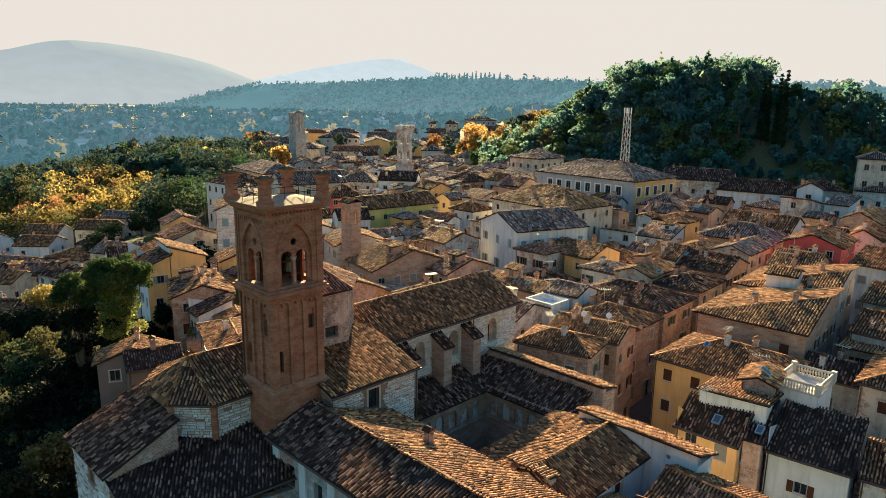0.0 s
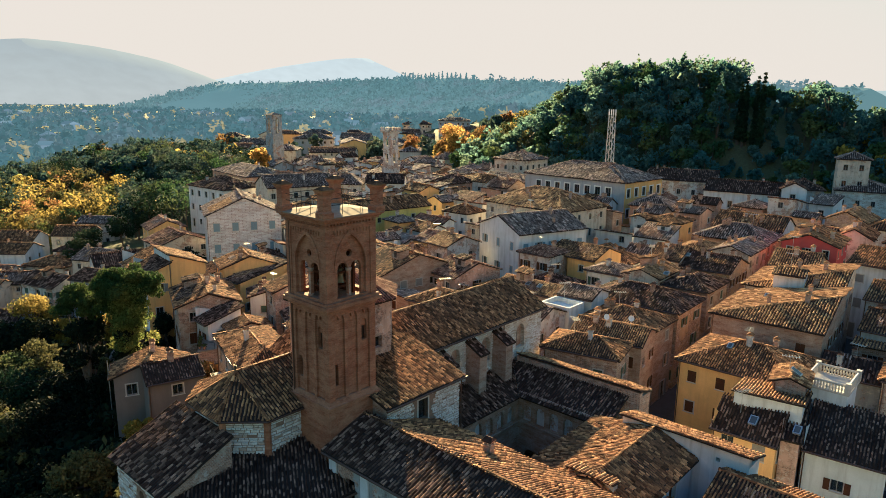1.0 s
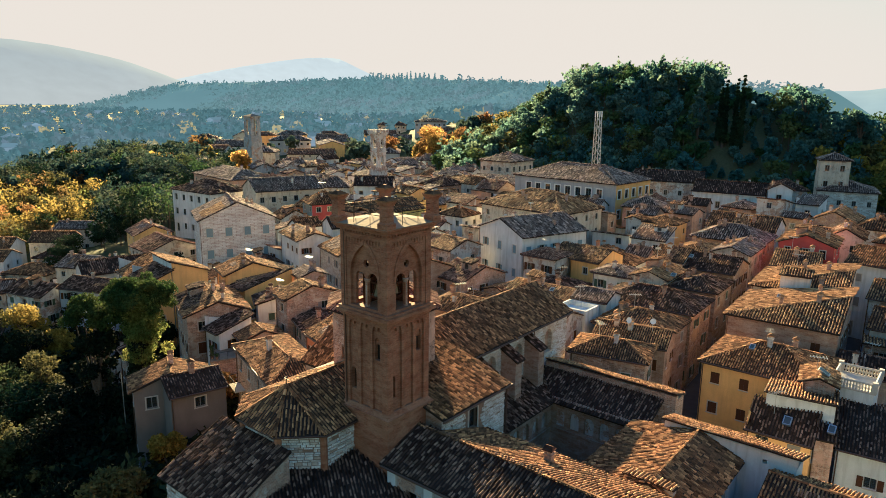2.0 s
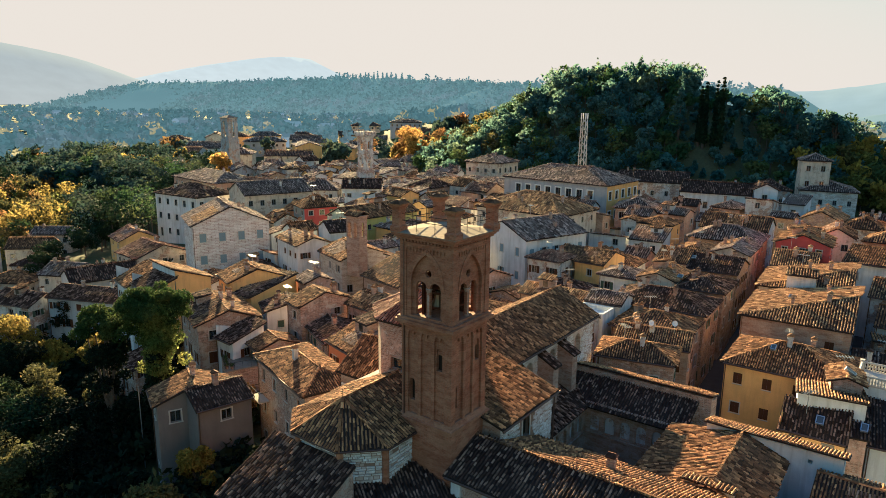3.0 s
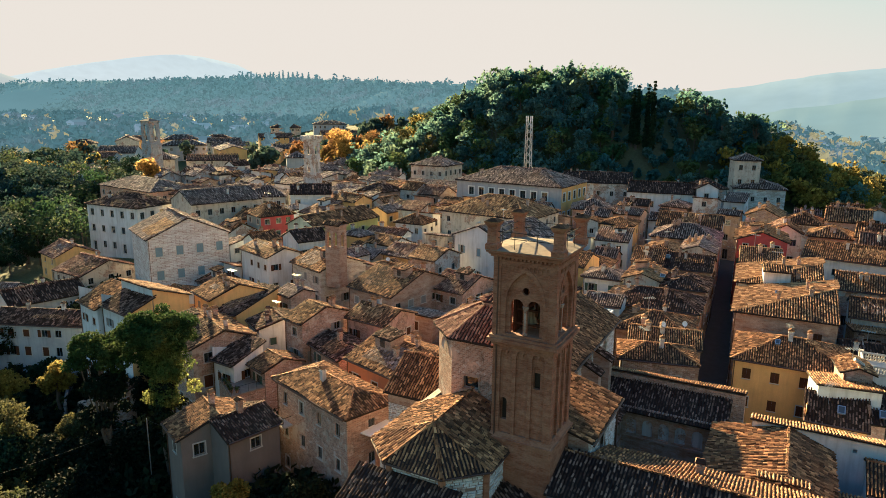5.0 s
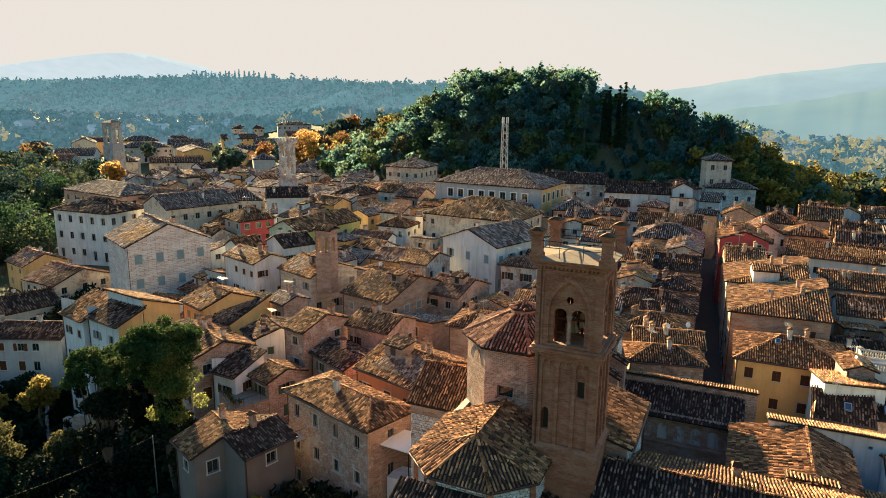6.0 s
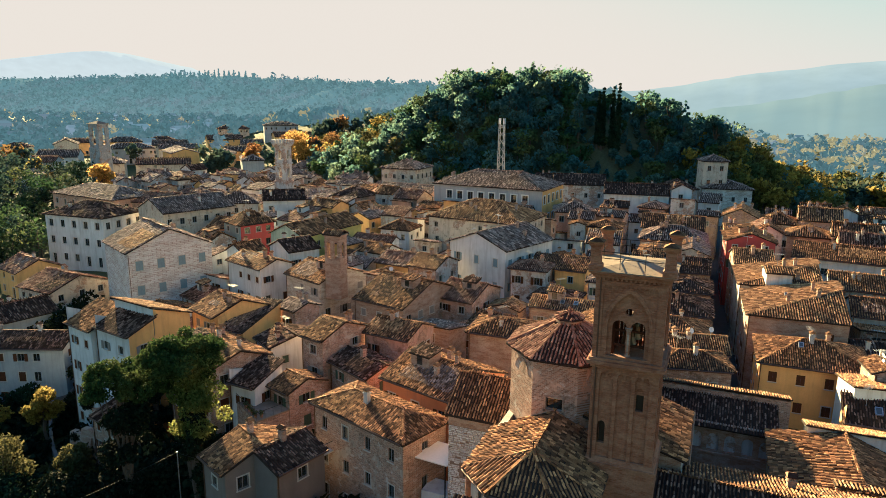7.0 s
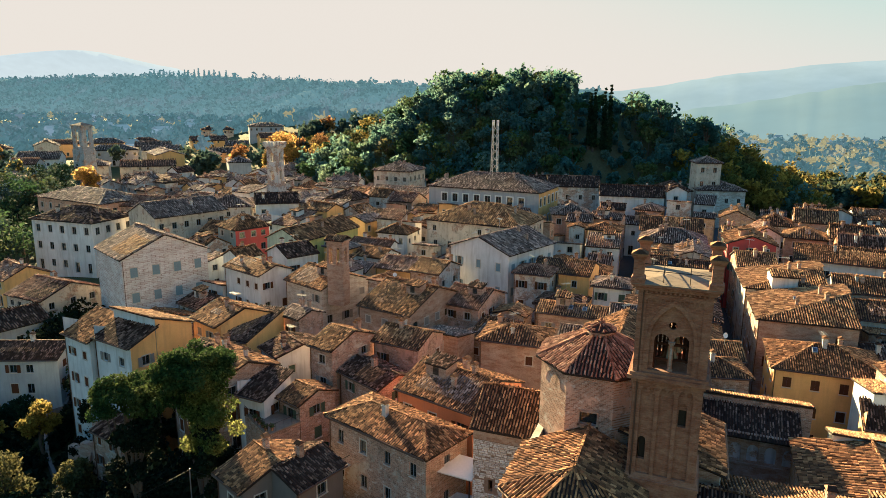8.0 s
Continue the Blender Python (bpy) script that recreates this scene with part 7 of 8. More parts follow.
# thickets of the ravine
rw = random.Random(9)
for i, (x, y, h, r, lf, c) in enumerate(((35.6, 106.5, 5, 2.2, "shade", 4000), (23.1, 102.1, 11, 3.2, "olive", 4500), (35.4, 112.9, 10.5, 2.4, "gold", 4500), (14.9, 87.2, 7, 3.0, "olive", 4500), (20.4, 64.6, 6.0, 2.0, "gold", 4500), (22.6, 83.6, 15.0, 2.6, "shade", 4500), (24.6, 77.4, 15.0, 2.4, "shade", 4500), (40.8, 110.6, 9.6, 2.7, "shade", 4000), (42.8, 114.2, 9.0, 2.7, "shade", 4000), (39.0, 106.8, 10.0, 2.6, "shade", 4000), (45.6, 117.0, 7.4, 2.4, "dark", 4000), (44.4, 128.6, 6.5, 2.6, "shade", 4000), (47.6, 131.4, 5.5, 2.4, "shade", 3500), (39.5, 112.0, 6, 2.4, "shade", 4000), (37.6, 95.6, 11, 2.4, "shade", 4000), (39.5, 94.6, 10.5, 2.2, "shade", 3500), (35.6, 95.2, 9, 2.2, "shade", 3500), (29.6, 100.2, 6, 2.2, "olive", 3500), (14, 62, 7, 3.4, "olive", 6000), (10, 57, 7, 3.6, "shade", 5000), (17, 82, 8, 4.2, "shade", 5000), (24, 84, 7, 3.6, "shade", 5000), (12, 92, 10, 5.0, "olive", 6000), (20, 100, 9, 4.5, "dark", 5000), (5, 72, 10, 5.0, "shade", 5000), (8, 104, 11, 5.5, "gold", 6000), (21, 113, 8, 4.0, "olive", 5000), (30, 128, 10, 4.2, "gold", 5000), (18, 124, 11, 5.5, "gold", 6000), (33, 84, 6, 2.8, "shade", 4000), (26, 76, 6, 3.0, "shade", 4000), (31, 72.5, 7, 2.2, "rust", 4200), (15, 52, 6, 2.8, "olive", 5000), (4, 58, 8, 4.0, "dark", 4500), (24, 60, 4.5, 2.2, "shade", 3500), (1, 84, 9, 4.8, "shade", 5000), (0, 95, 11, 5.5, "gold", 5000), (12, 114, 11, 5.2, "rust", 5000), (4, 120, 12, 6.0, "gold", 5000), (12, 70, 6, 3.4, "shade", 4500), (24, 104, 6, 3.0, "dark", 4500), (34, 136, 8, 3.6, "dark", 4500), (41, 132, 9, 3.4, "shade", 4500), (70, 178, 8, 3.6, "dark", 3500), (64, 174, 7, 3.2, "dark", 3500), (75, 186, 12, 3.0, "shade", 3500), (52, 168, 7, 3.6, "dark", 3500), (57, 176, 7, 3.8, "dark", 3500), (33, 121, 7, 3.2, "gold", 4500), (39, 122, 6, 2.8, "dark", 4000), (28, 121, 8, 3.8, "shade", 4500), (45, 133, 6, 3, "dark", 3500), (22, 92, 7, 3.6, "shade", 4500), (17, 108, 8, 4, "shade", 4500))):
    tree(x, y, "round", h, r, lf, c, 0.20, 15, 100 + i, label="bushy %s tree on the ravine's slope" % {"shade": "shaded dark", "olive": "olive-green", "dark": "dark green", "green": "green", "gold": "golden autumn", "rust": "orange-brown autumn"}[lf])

# undergrowth that covers the ravine
WALK_WALL = [(49.4, 122.7), (44.2, 119.5), (43.0, 120.9), (40.3, 118.8), (35.7, 112.6), (32.2, 106.8), (28.4, 101.0), (24.8, 96.0)]


def beside_wall(x, y, reach=0.9):
    """Near the winding garden wall, on its open side."""
    return any(math.hypot(x - (ax + (bx - ax) * f), y - (ay + (by - ay) * f)) < reach for (ax, ay), (bx, by) in zip(WALK_WALL, WALK_WALL[1:]) for f in (0, 0.25, 0.5, 0.75, 1.0))


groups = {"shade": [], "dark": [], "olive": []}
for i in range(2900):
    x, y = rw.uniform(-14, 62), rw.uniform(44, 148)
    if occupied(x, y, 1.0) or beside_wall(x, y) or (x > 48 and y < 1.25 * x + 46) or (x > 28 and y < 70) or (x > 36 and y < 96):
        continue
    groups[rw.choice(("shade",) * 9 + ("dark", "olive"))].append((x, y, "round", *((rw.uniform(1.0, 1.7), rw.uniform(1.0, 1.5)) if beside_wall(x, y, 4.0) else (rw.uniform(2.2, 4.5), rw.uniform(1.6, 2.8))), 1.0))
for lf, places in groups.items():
    woods("undergrowth", places, {"shade": "dark tangled undergrowth in the ravine's shade", "dark": "green bushes in the ravine", "olive": "olive-green brambles in the ravine"}[lf], lf, 76, 0.42, False)

# ---- far ridge woods, mast, far towers ----


def ridge_trees(name, x0, x1, y0, y1, n, crest, depth, size, label):
    """Crowns that roughen a far wooded ridge, too many and too far to count."""
    C, R = [], []
    for i in range(n):
        t = rw.random()
        f = rw.random() ** 0.85
        y = y0 + (y1 - y0) * t
        x = float(np.interp(y, [150, 250, 420, 610, 760, 910, 1080, 1263, 1395, 1452], [800, 840, 880, 900, 905, 900, 900, 900, 790, 728]))
        z = float(np.interp(y, [150, 250, 420, 610, 760, 910, 1080, 1263, 1395, 1452], crest))
        C.append((x - depth * f, y, -12 + (z + 12) * float(np.interp(f, [0, 0.3, 1], [1, 0.7, 0])) + rw.uniform(-2, 3)))
        R.append(rw.uniform(4, 9))
    V, F = leaf_cloud(C, R, n * 10, size, 0.9, 0.3)
    m = Mesh()
    m.arrays(V, F)
    return thing(name, m, MT5, (0, 0, 0), label, "woods", kind="structure")


# crowns on the ridge glow with the haze colour put into them
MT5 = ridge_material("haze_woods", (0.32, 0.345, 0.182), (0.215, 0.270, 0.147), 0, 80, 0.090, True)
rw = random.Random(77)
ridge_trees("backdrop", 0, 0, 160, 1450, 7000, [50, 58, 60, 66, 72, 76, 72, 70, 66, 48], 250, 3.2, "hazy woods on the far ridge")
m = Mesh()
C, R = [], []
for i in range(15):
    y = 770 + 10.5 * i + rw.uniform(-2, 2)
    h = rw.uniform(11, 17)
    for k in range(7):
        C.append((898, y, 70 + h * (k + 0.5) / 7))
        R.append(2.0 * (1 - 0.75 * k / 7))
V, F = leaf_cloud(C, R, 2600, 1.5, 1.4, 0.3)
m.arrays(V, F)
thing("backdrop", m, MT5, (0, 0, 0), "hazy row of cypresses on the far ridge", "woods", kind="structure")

mast = thing("radio_mast", None, [], (157.4, 91.2, 8.0), "tall grey steel lattice radio mast behind the palace", "radio mast")
MX, MY, MZ0, MZ1 = 157.4, 91.2, 7.0, 32.7
w0, w1 = 0.95, 0.6
cor = lambda i, z: (MX + (-1, 1, 1, -1)[i] * (w0 + (w1 - w0) * (z - MZ0) / (MZ1 - MZ0)), MY + (-1, -1, 1, 1)[i] * (w0 + (w1 - w0) * (z - MZ0) / (MZ1 - MZ0)), z)
for i in range(4):
    m = Mesh()
    m.tube(cor(i, MZ0), cor(i, MZ1), 0.12, 5)
    part("leg", m, STEEL, mast)
for k in range(12):
    z, z2 = MZ0 + k * 2.04, MZ0 + (k + 1) * 2.04
    for i in range(4):
        m = Mesh()
        j = (i + 1) % 4
        m.tube(cor(i, z), cor(j, z2), 0.07, 4)
        part("brace", m, STEEL, mast)
for i in range(4):
    m = Mesh()
    x, y, z = cor(i, MZ1 - 1.2)
    m.box(x - 0.12, y - 0.12, z, x + 0.12, y + 0.12, z + 1.5)
    part("aerial", m, WHITE, mast)


def far_tower(x, y, z0, z1, w, mat, crown, label, stages):
    ob = thing("bell_tower", None, [], (x, y, z0), label, "bell tower")
    s = lambda k: [(x - k, y - k), (x + k, y - k), (x + k, y + k), (x - k, y + k)]
    h = w / 2
    m = Mesh()
    m.prism(s(h + 0.25), z0 - 3, stages[0])
    part("base", m, mat, ob)
    for a, b in zip(stages, stages[1:]):
        for d, t in (((-1, 0), (0, -1)), ((0, -1), (1, 0)), ((1, 0), (0, 1)), ((0, 1), (-1, 0))):
            f = lambda u, q, z: (x + d[0] * (h - q) + t[0] * (u - h), y + d[1] * (h - q) + t[1] * (u - h), z)
            m = Mesh()
            strip_wall(m, f, w, a, b - 0.3, 0.45, [roundhead(h, w * 0.34, a + 0.9, b - 0.3 - w * 0.17 - 0.9)], 20)
            part("wall", m, mat, ob)
        m = Mesh()
        m.prism(s(h + 0.22), b - 0.3, b)
        part("cornice", m, mat, ob)
    top = stages[-1]
    if crown == "merlons":
        m = Mesh()
        m.prism(s(h + 0.4), top, top + 0.5, s(h + 0.55))
        part("parapet", m, mat, ob)
        for i in range(4):
            for k in range(4):
                u = -h - 0.4 + (2 * h + 0.8) * k / 4
                d = ((u, -h - 0.5), (h + 0.15, u), (u, h + 0.15), (-h - 0.5, u))[i]
                m = Mesh()
                m.box(x + d[0], y + d[1], top + 0.5, x + d[0] + 0.6, y + d[1] + 0.6, top + 1.3)
                part("merlon", m, mat, ob)
    else:
        m = Mesh()
        m.prism(s(h + 0.35), top, top + 0.9, s(0.2))
        part("roof", m, TILE["grey"], ob)
    return ob


far_tower(147.5, 230.0, 4.0, 29.7, 4.3, WALL["grey"], "roof", "tall square stone bell tower beyond the roofs", [21.0, 28.8])
far_tower(120.5, 136.0, 4.0, 27.7, 2.9, WALL["offwhite"], "merlons", "slim off-white tower with merlons and arched openings", [17.6, 22.0, 26.4])
# bell-cote over the rubble house
bc = thing("bell_cote", None, [], (66.0, 87.2, 9.0), "small brick bell-cote with two arched openings on a roof", "bell-cote")
m = Mesh()
m.box(64.6, 86.0, 8.0, 66.6, 88.6, 13.6)
part("base", m, WALL["brick_pale"], bc)
for x0, y0, x1, y1, w in ((64.6, 88.6, 64.6, 86.0, 2.6), (64.6, 86.0, 66.6, 86.0, 2.0), (66.6, 86.0, 66.6, 88.6, 2.6), (66.6, 88.6, 64.6, 88.6, 2.0)):
    wall_with(bc, x0, y0, x1, y1, 13.6, 17.6, WALL["brick_pale"], [roundhead(w * 0.28, w * 0.26, 14.2, 16.4), roundhead(w * 0.72, w * 0.26, 14.2, 16.4)] if w > 2.2 else [roundhead(w * 0.5, 0.7, 14.2, 16.4)], thick=0.3)
m = Mesh()
m.box(64.4, 85.8, 17.6, 66.8, 88.8, 17.85)
part("cornice", m, WALL["brick_pale"], bc)
rm = Mesh()
slope(rm, [(64.3, 88.9, 17.85), (64.3, 85.7, 17.85), (65.6, 85.7, 18.5), (65.6, 88.9, 18.5)], (-1, 0), 1)
slope(rm, [(66.9, 85.7, 17.85), (66.9, 88.9, 17.85), (65.6, 88.9, 18.5), (65.6, 85.7, 18.5)], (1, 0), 1)
part("roof", rm, [TILE["brown"], CHANNEL], bc)

# ---- roof terrace with a balustrade ----
alt = thing("roof_terrace", None, [], (60.0, 16.0, 8.0), "white roof terrace with a stone balustrade and a pale awning floor", "terrace")
ax0, ax1, ay0, ay1, az = 57.6, 61.6, 14.3, 17.5, 10.8
m = Mesh()
m.box(ax0, ay0, 4.0, ax1, ay1, az)
part("wall", m, WALL["white"], alt)
m = Mesh()
m.box(ax0 - 0.15, ay0 - 0.15, az, ax1 + 0.15, ay1 + 0.15, az + 0.14)
part("floor_slab", m, STONE, alt)
bal = Mesh()
bal.lathe(0, 0, [(0.09, 0), (0.09, 0.06), (0.05, 0.12), (0.10, 0.30), (0.05, 0.52), (0.09, 0.60), (0.09, 0.66)], 8)
bal = bal.data("baluster", (0, 0, 0), [STONE])
edges = [((ax0, ay1), (ax0, ay0)), ((ax0, ay0), (ax1, ay0)), ((ax1, ay0), (ax1, ay1)), ((ax1, ay1), (ax0, ay1))]
for (x0, y0), (x1, y1) in edges:
    n = 14
    for i in range(1, n):
        b = new("baluster", bal)
        b.parent = alt
        b.location = Vector((x0 + (x1 - x0) * i / n, y0 + (y1 - y0) * i / n, az + 0.14)) - alt.location
    m = Mesh()
    m.tube((x0, y0, az + 0.86), (x1, y1, az + 0.86), 0.11, 6)
    part("handrail", m, STONE, alt)
    m = Mesh()
    m.box(x0 - 0.2, y0 - 0.2, az + 0.14, x0 + 0.2, y0 + 0.2, az + 1.1)
    part("post", m, STONE, alt)

wt = thing("roof_terrace", None, [], (63.5, 46.0, 6.0), "white flat roof terrace with a low parapet", "terrace")
m = Mesh()
m.box(61.9, 43.9, 0.0, 65.3, 47.9, 10.4)
part("wall", m, WALL["white"], wt)
for x0, y0, x1, y1 in ((61.9, 43.9, 62.1, 47.9), (65.1, 43.9, 65.3, 47.9), (62.1, 43.9, 65.1, 44.1), (62.1, 47.7, 65.1, 47.9)):
    m = Mesh()
    m.box(x0, y0, 10.4, x1, y1, 11.0)
    part("parapet", m, WALL["white"], wt)

# ---- skylights, aerials, dishes ----


def skylight(x, y, z, w, l, pitch, turn):
    """A small roof window that lies in the slope."""
    m = Mesh()
    M = Matrix.Translation((x, y, z)) @ Euler((0, 0, radians(turn))).to_matrix().to_4x4() @ Euler((radians(pitch), 0, 0)).to_matrix().to_4x4()
    T = lambda a, b, c: tuple(M @ Vector((a, b, c)))
    box = lambda mm, a0, b0, c0, a1, b1, c1: mm.hexa([T(a0, b0, c0), T(a1, b0, c0), T(a1, b1, c0), T(a0, b1, c0)], [T(a0, b0, c1), T(a1, b0, c1), T(a1, b1, c1), T(a0, b1, c1)])
    ob = thing("skylight", None, [], (x, y, z), "small metal-framed skylight set in a tiled roof", "skylight", "skylights")
    for a0, b0, a1, b1 in ((-w, -l, -w + 0.07, l), (w - 0.07, -l, w, l), (-w + 0.07, -l, w - 0.07, -l + 0.07), (-w + 0.07, l - 0.07, w - 0.07, l)):
        box(m, a0, b0, 0.0, a1, b1, 0.22)
    part("frame", m, STEEL, ob)
    m = Mesh()
    box(m, -w + 0.06, -l + 0.06, 0.16, w - 0.06, l - 0.06, 0.19)
    part("pane", m, SKYGLASS, ob)
    return ob


SKYGLASS = plain("skylight_glass", (0.07, 0.075, 0.08), 0.3, 0.0, 0.1, 3.0, 0.5)
for x, y, z, w, l, pitch, turn in ((50.6, 19.4, 9.32, 0.45, 0.6, 34, -90), (50.9, 16.2, 9.50, 0.40, 0.55, 34, -90), (61.2, 25.2, 11.35, 0.35, 0.5, 29, -90), (66.6, 53.0, 11.25, 0.4, 0.5, 26, -90), (66.6, 51.2, 11.25, 0.4, 0.5, 26, -90), (56.2, 18.1, 12.2, 0.5, 0.7, 30, 0), (40.0, 60.3, 12.0, 0.3, 0.4, 24, -105), (39.0, 57.6, 11.6, 0.3, 0.4, 24, -105), (89.0, 74.0, 15.6, 0.4, 0.5, 25, 160), (81.8, 41.0, 12.0, 0.5, 0.5, 25, -90), (91.2, 42.0, 12.9, 0.5, 0.5, 25, -90), (74.2, 26.0, 13.6, 0.3, 0.4, 24, -90)):
    skylight(x, y, z, 0.7 * w, 0.7 * l, pitch, turn)


def aerial(x, y, z, h, turn):
    ob = thing("tv_aerial", None, [], (x, y, z), "thin metal television aerial on a roof", "aerial", "television aerials")
    m = Mesh()
    m.tube((x, y, z - 0.6), (x, y, z + h), 0.025, 5)
    part("pole", m, STEEL, ob)
    c, s = math.cos(turn), math.sin(turn)
    m = Mesh()
    m.tube((x - 0.7 * c, y - 0.7 * s, z + h - 0.1), (x + 0.7 * c, y + 0.7 * s, z + h - 0.1), 0.03, 5)
    part("boom", m, STEEL, ob)
    for k in range(6):
        a = -0.65 + 0.26 * k
        l = 0.45 - 0.03 * k
        m = Mesh()
        m.tube((x + a * c - l * s, y + a * s + l * c, z + h - 0.08), (x + a * c + l * s, y + a * s - l * c, z + h - 0.08), 0.022, 4)
        part("rod", m, STEEL, ob)
    return ob


rw = random.Random(31)
SPOTS = [(P + u * W * rw.uniform(0.3, 0.7) + v * D * 0.5) for P, u, v, W, D in OCC if 45 < P[0] < 110 and P[1] < 130 and W < 15]
tops = [(o, o.location) for o in scene.objects if o.name.startswith("house") and o.parent is None]
for k, s in enumerate(SPOTS[:64:2]):
    best = min(tops, key=lambda q: (q[1][0] - s[0]) ** 2 + (q[1][1] - s[1]) ** 2)[0]
    zt = max((best.location.z + max(c[2] for c in ch.bound_box)) for ch in best.children if ch.name.startswith("roof"))
    aerial(float(s[0]), float(s[1]), zt - 0.25, rw.uniform(1.3, 2.2), rw.uniform(0, 3.1))


def dish(x, y, z, turn):
    ob = thing("satellite_dish", None, [], (x, y, z), "pale round satellite dish on a short pole", "satellite dish", "satellite dishes")
    m = Mesh()
    m.tube((x, y, z - 0.5), (x, y, z + 0.6), 0.03, 5)
    part("pole", m, STEEL, ob)
    M = Matrix.Translation((x, y, z + 0.6)) @ Euler((radians(70), 0, turn)).to_matrix().to_4x4()
    m = Mesh()
    rings = [[tuple(M @ Vector((r * math.cos(t), r * math.sin(t), d))) for t in [2 * math.pi * i / 14 for i in range(14)]] for r, d in ((0.02, 0.0), (0.17, 0.02), (0.29, 0.065), (0.31, 0.07), (0.16, 0.005), (0.02, -0.03))]
    for a, b in zip(rings, rings[1:]):
        for i in range(14):
            m.face(a[i], a[(i + 1) % 14], b[(i + 1) % 14], b[i])
    part("bowl", m, WHITE, ob)
    return ob


for x, y, z, t in ((58.6, 34.5, 12.1, -0.9), (57.0, 36.5, 12.2, -0.6), (67.5, 79.0, 12.3, -1.0)):
    dish(x, y, z, t)

# ---- the ravine: stone wall, terrace, canopy, pole ----
rw = random.Random(3)
wl = WALK_WALL
gw = thing("garden_wall", None, [], (*wl[0], float(ground_z(*wl[0]))), "rough stone garden wall winding down the ravine", "wall")
for (x0, y0), (x1, y1) in zip(wl, wl[1:]):
    n = int(math.hypot(x1 - x0, y1 - y0) / 1.2)
    m = Mesh()
    d = Vector((x1 - x0, y1 - y0)).normalized()
    nx, ny = -d.y * 0.2, d.x * 0.2
    for i in range(n):
        a, b = i / n, (i + 1) / n
        xa, ya, xb, yb = x0 + (x1 - x0) * a, y0 + (y1 - y0) * a, x0 + (x1 - x0) * b, y0 + (y1 - y0) * b
        za, zb = float(ground_z(xa, ya)), float(ground_z(xb, yb))
        j = rw.uniform(1.15, 1.5)
        m.hexa([(xa - nx, ya - ny, za - 1), (xb - nx, yb - ny, zb - 1), (xb + nx, yb + ny, zb - 1), (xa + nx, ya + ny, za - 1)],
               [(xa - nx, ya - ny, za + j), (xb - nx, yb - ny, zb + j), (xb + nx, yb + ny, zb + j), (xa + nx, ya + ny, za + j)])
    part("wall_stretch", m, WALL["drab"], gw)
house(33.3, 101.4, 32.2, 96.2, 2.6, 0.4, "sf", 0.9, "worn", "dark", base=-9, chim=0, rows=3, size=(0.7, 1.2), skip=0.3, label="narrow half-ruined old house of flaking plaster under the pines")
rt = thing("retaining_wall", None, [], (34.6, 101.5, -8.0), "old brick and rubble retaining wall with buttresses under a house", "wall")
for k in range(5):
    m = Mesh()
    y0, y1, top = 96.5 + 2.1 * k, 98.6 + 2.1 * k, (-3.2, -2.4, -1.8, -2.6, -3.4)[k]
    m.hexa([(33.6, y0, -9), (35.1, y0, -9), (35.1, y1, -9), (33.6, y1, -9)], [(34.3, y0, top), (35.1, y0, top), (35.1, y1, top), (34.3, y1, top)])
    part("wall_stretch", m, WALL["brick_pale"], rt)
    m = Mesh()
    m.hexa([(32.7, y0 + 0.2, -9), (33.9, y0 + 0.2, -9), (33.9, y0 + 0.8, -9), (32.7, y0 + 0.8, -9)], [(34.0, y0 + 0.2, top - 0.8), (34.4, y0 + 0.2, top - 0.8), (34.4, y0 + 0.8, top - 0.8), (34.0, y0 + 0.8, top - 0.8)])
    part("buttress", m, WALL["brick_pale"], rt)
tr = thing("house_terrace", None, [], (34.5, 77.8, -4.0), "raised paved terrace with a low wall beside an old house", "terrace")
ring = [(35.8, 82.2), (32.5, 76.6), (36.1, 75.2), (37.4, 79.6)]
m = Mesh()
m.prism(ring, -5.0, 4.9)
part("wall", m, WALL["worn"], tr)
m = Mesh()
m.prism([(35.9, 82.3), (32.35, 76.55), (36.1, 75.1), (37.5, 79.6)], 4.9, 5.06)
part("floor_slab", m, LEAD, tr)
m = Mesh()
for (x0, y0), (x1, y1) in ((ring[0], ring[1]), (ring[1], ring[2])):
    m.tube((x0, y0, 5.95), (x1, y1, 5.95), 0.03, 5)
part("handrail", m, IRON, tr)
for k in range(13):
    m = Mesh()
    (x0, y0), (x1, y1), f = (ring[0], ring[1], k / 8) if k < 9 else (ring[1], ring[2], (k - 8) / 4)
    m.tube((x0 + (x1 - x0) * f, y0 + (y1 - y0) * f, 5.0), (x0 + (x1 - x0) * f, y0 + (y1 - y0) * f, 5.95), 0.02, 5)
    part("rail_post", m, IRON, tr)
# pots of plants along the terrace's edge
for k, (x, y) in enumerate(((33.1, 77.2), (33.5, 77.9), (34.0, 78.7), (34.4, 79.5), (33.4, 76.7))):
    pot = thing("plant_pot", None, [], (x, y, 5.06), "small clay pot with a green plant on the terrace", "plant pot", "plant pots")
    m = Mesh()
    m.lathe(x, y, [(0.13, 5.06), (0.19, 5.36), (0.21, 5.36), (0.21, 5.42)], 10)
    part("pot", m, TILE["red"], pot)
    m = Mesh()
    V, F = leaf_cloud([(x, y, 5.62)], [0.3], 90, 0.09, 0.9, 0.2)
    m.arrays(V, F)
    part("leaves", m, LEAF["green"], pot)
cn = thing("canopy", None, [], (28.0, 55.8, -2.0), "pale sheet canopy on posts beside a brick house", "canopy")
m = Mesh()
m.hexa([(28.3, 57.2, 7.7), (28.0, 53.7, 7.7), (30.8, 53.7, 8.0), (31.1, 56.4, 8.0)], [(28.3, 57.2, 7.8), (28.0, 53.7, 7.8), (30.8, 53.7, 8.1), (31.1, 56.4, 8.1)])
part("sheet", m, WHITE, cn)
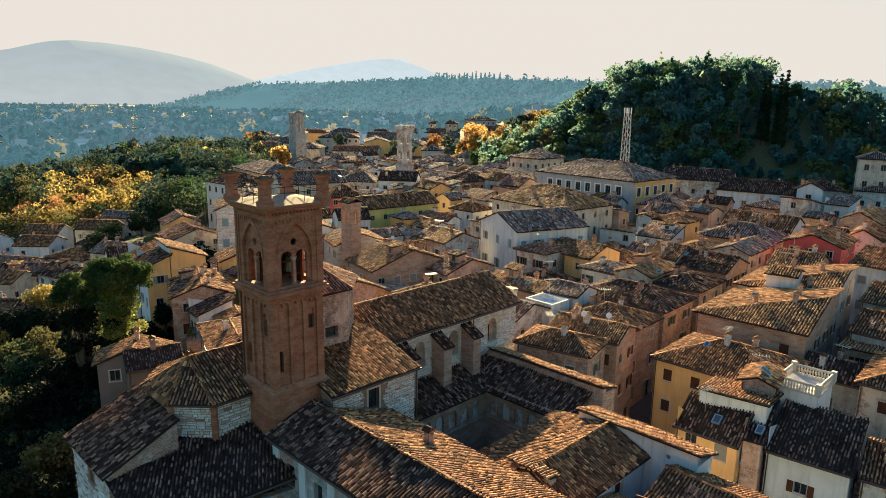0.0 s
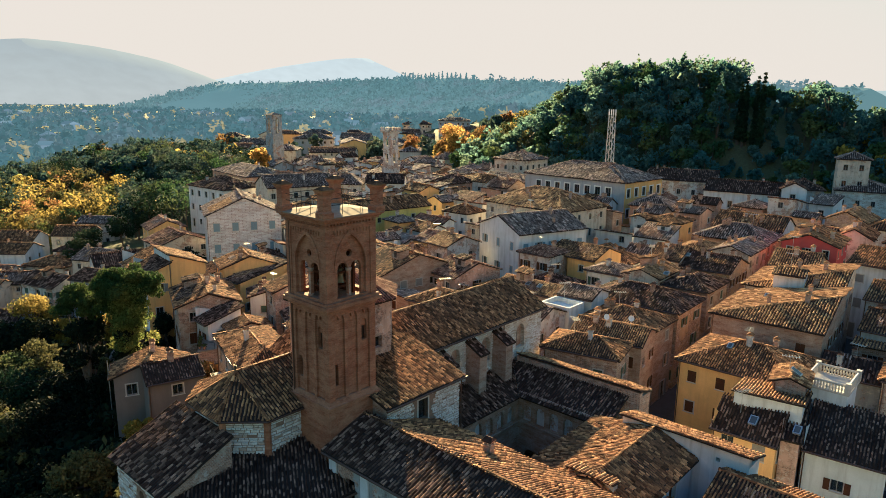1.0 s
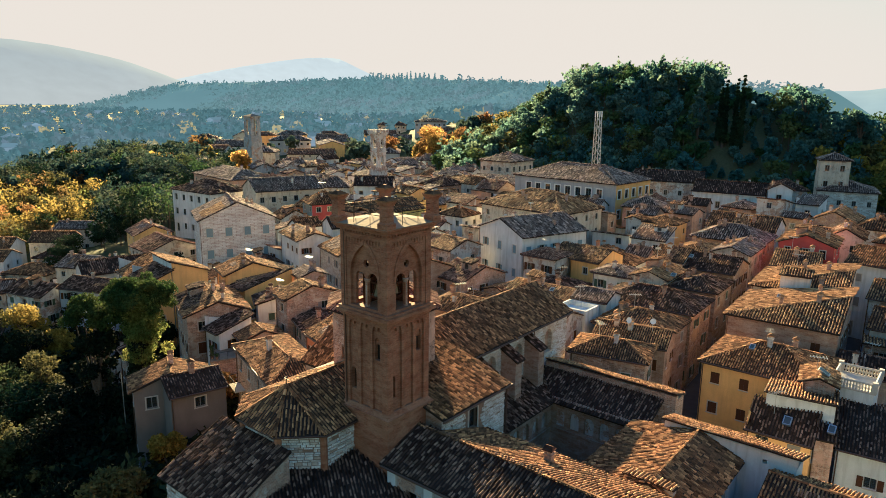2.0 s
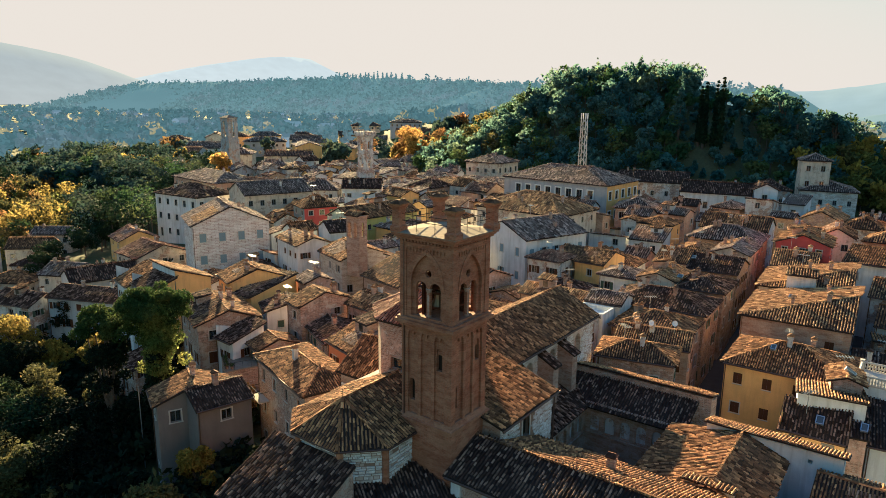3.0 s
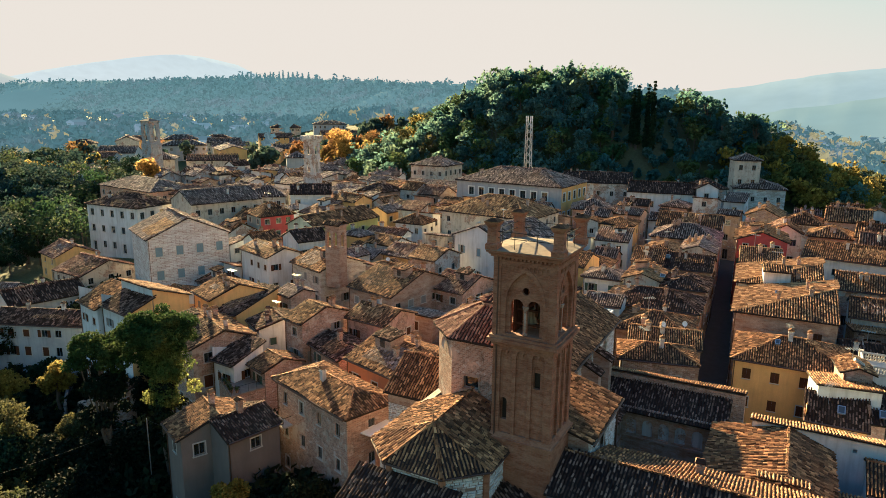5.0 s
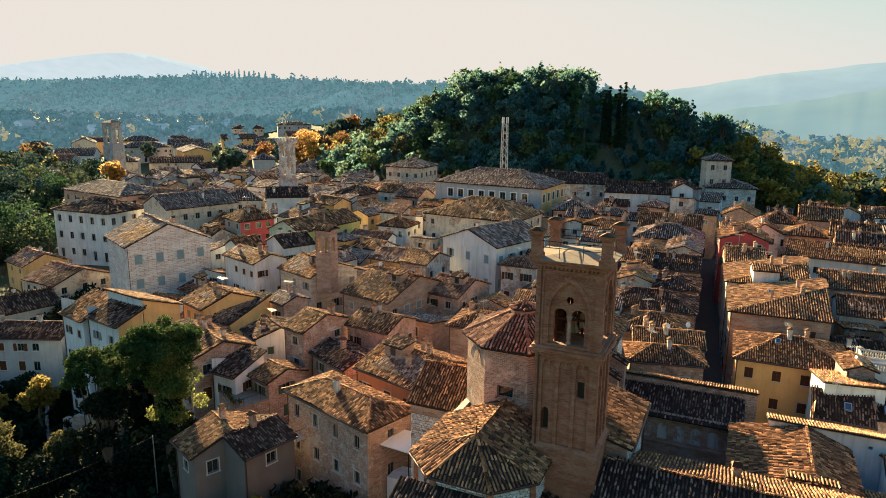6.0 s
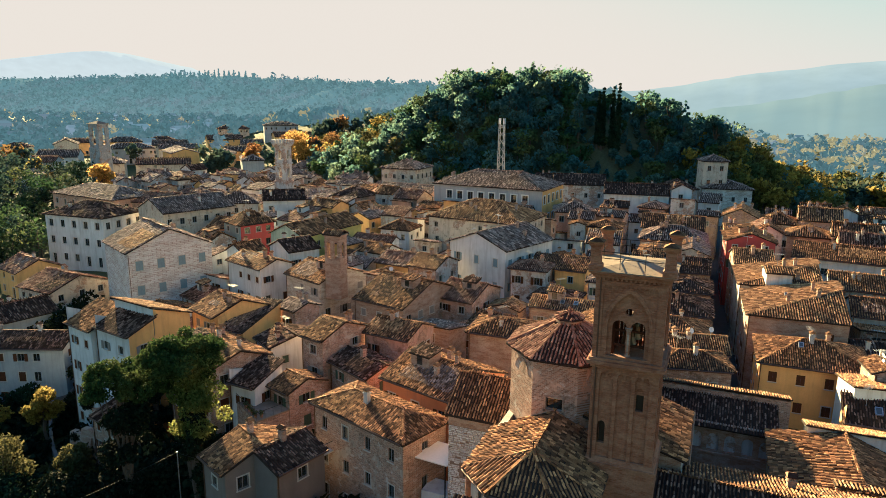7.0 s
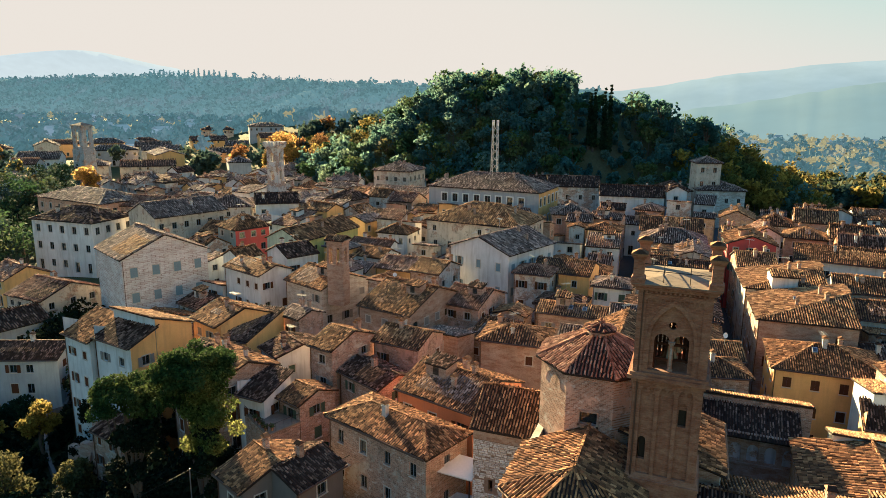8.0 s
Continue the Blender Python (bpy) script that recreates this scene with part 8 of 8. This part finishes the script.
for x, y in ((28.35, 57.0), (28.1, 53.9)):
    m = Mesh()
    m.tube((x, y, -3), (x, y, 7.75), 0.06, 6)
    part("post", m, IRON, cn)
m = Mesh()
m.box(28.6, 53.8, -3, 30.8, 56.3, 4.6)
part("shed_wall", m, WALL["white"], cn)
po = thing("utility_pole", None, [], (22.5, 77.4, -6.0), "slim grey utility pole with a wire in the ravine", "utility pole")
m = Mesh()
m.tube((22.5, 77.4, -9), (22.5, 77.4, 6.6), 0.07, 7, 0.05)
part("pole", m, STEEL, po)
for a, b, sag in (((4.5, 88.0, 4.4), (22.5, 77.4, 6.5), 0.9), ((22.5, 77.4, 6.5), (21.4, 72.6, 7.3), 0.1)):
    cu = bpy.data.curves.new("wire", "CURVE")
    cu.dimensions = "3D"
    cu.bevel_depth = 0.012
    sp = cu.splines.new("POLY")
    sp.points.add(12)
    for i in range(13):
        p = Vector(a).lerp(Vector(b), i / 12) - Vector((22.5, 77.4, -6.0 + sag * math.sin(math.pi * i / 12)))
        sp.points[i].co = (*p, 1)
    cu.materials.append(IRON)
    new("wire", cu).parent = po
# round traffic sign at the corner of the yellow house
SIGN_BLUE = plain("sign_blue", (0.03, 0.12, 0.45), 0.4, 0, 0.1, 5.0)
rs = thing("road_sign", None, [], (56.9, 31.2, 0.0), "small round blue traffic sign on a steel pole", "road sign")
m = Mesh()
m.tube((56.9, 31.2, -0.2), (56.9, 31.2, 3.4), 0.035, 6)
part("pole", m, STEEL, rs)
m = Mesh()
m.tube((56.86, 31.18, 3.1), (56.83, 31.17, 3.1), 0.32, 16)
part("disc", m, SIGN_BLUE, rs, "blue enamelled disc")
m = Mesh()
m.box(56.79, 31.12, 2.9, 56.82, 31.20, 3.3)
part("bar", m, WHITE, rs, "white bar on the disc")
# parked cars in the yard by the limestone house and below the terrace


def car(x, y, turn, col, label):
    z = float(ground_z(x, y)) + 0.05
    M = Matrix.Translation((x, y, z)) @ Euler((0, 0, radians(turn))).to_matrix().to_4x4()
    T = lambda a, b, c: tuple(M @ Vector((a, b, c)))
    ob = thing("car", None, [], (x, y, z), label, "car", "parked cars")
    paint = plain("car_paint_%s" % label.split()[0], col, 0.25, 0.2, 0.05, 3.0, 0.6)
    m = Mesh()
    prof = [(-2.0, 0.35), (-2.05, 0.7), (-1.9, 0.92), (-1.15, 1.0), (1.35, 1.0), (1.95, 0.85), (2.05, 0.6), (2.0, 0.35)]
    m.hexa([T(a, -0.85, c) for a, c in prof], [T(a, 0.85, c) for a, c in prof])
    part("body", m, paint, ob)
    m = Mesh()
    m.hexa([T(-1.2, -0.78, 0.98), T(1.5, -0.78, 0.98), T(1.5, 0.78, 0.98), T(-1.2, 0.78, 0.98)], [T(-0.45, -0.62, 1.42), T(1.15, -0.62, 1.42), T(1.15, 0.62, 1.42), T(-0.45, 0.62, 1.42)])
    part("cabin_glass", m, GLASS, ob)
    m = Mesh()
    m.hexa([T(-0.5, -0.64, 1.40), T(1.2, -0.64, 1.40), T(1.2, 0.64, 1.40), T(-0.5, 0.64, 1.40)], [T(-0.42, -0.58, 1.46), T(1.1, -0.58, 1.46), T(1.1, 0.58, 1.46), T(-0.42, 0.58, 1.46)])
    part("roof", m, paint, ob)
    for a in (-1.3, 1.3):
        for b in (-0.8, 0.8):
            m = Mesh()
            m.tube(T(a, b - 0.1, 0.32), T(a, b + 0.1, 0.32), 0.32, 12)
            part("wheel", m, IRON, ob)
    return ob


for x, y, t, c, l in ((78.5, 116.5, 70, (0.7, 0.7, 0.7), "white parked car in a narrow yard"), (77.2, 113.6, 70, (0.62, 0.62, 0.6), "silver parked car in a narrow yard"), (80.5, 119.5, 70, (0.12, 0.13, 0.15), "dark parked car in a narrow yard"), (47.0, 128.0, 20, (0.72, 0.72, 0.72), "white parked car beside a garden wall")):
    car(x, y, t, c, l)

# ---- scattered houses of the valley ----
rnd = random.Random(17)


def far_house(walls, roofs, x, y, z, turn, w, d, e, r):
    c, q = math.cos(turn), math.sin(turn)
    T = lambda p: (x + p[0] * c - p[1] * q, y + p[0] * q + p[1] * c, z + p[2])
    ring = lambda h: [T(p) for p in ((-w, -d, h), (w, -d, h), (w, d, h), (-w, d, h))]
    walls.hexa(ring(-2), ring(e))
    walls.hexa([T((-w, -d, e)), T((-w, d, e)), T((-w, 0, e + r))], [T((w, -d, e)), T((w, d, e)), T((w, 0, e + r))])
    for s in (-1, 1):
        k = [(-w - 0.4, s * (d + 0.5), e - 0.15), (w + 0.4, s * (d + 0.5), e - 0.15), (w + 0.4, 0, e + r + 0.12), (-w - 0.4, 0, e + r + 0.12)]
        roofs.hexa([T((p[0], p[1], p[2] - 0.15)) for p in k], [T(p) for p in k])


far_walls, far_roofs = Mesh(), Mesh()
for i in range(230):
    a = radians(rnd.uniform(8, 80) if i < 190 else rnd.uniform(-9, 8))
    dist = 400 + 800 * rnd.random() ** 1.2
    x, y = dist * math.cos(a), dist * math.sin(a)
    if math.hypot((x - 330) / 90, (y - 230) / 120) < 1.0 or x > 860:
        continue
    far_house(far_walls, far_roofs, x, y, float(ground_z(x, y)), rnd.uniform(0, 3.1), rnd.uniform(4, 7.5), rnd.uniform(3.5, 5), rnd.uniform(4, 7), rnd.uniform(1.4, 2.1))
# plaster and tiles emit a haze tone instead of their own colour
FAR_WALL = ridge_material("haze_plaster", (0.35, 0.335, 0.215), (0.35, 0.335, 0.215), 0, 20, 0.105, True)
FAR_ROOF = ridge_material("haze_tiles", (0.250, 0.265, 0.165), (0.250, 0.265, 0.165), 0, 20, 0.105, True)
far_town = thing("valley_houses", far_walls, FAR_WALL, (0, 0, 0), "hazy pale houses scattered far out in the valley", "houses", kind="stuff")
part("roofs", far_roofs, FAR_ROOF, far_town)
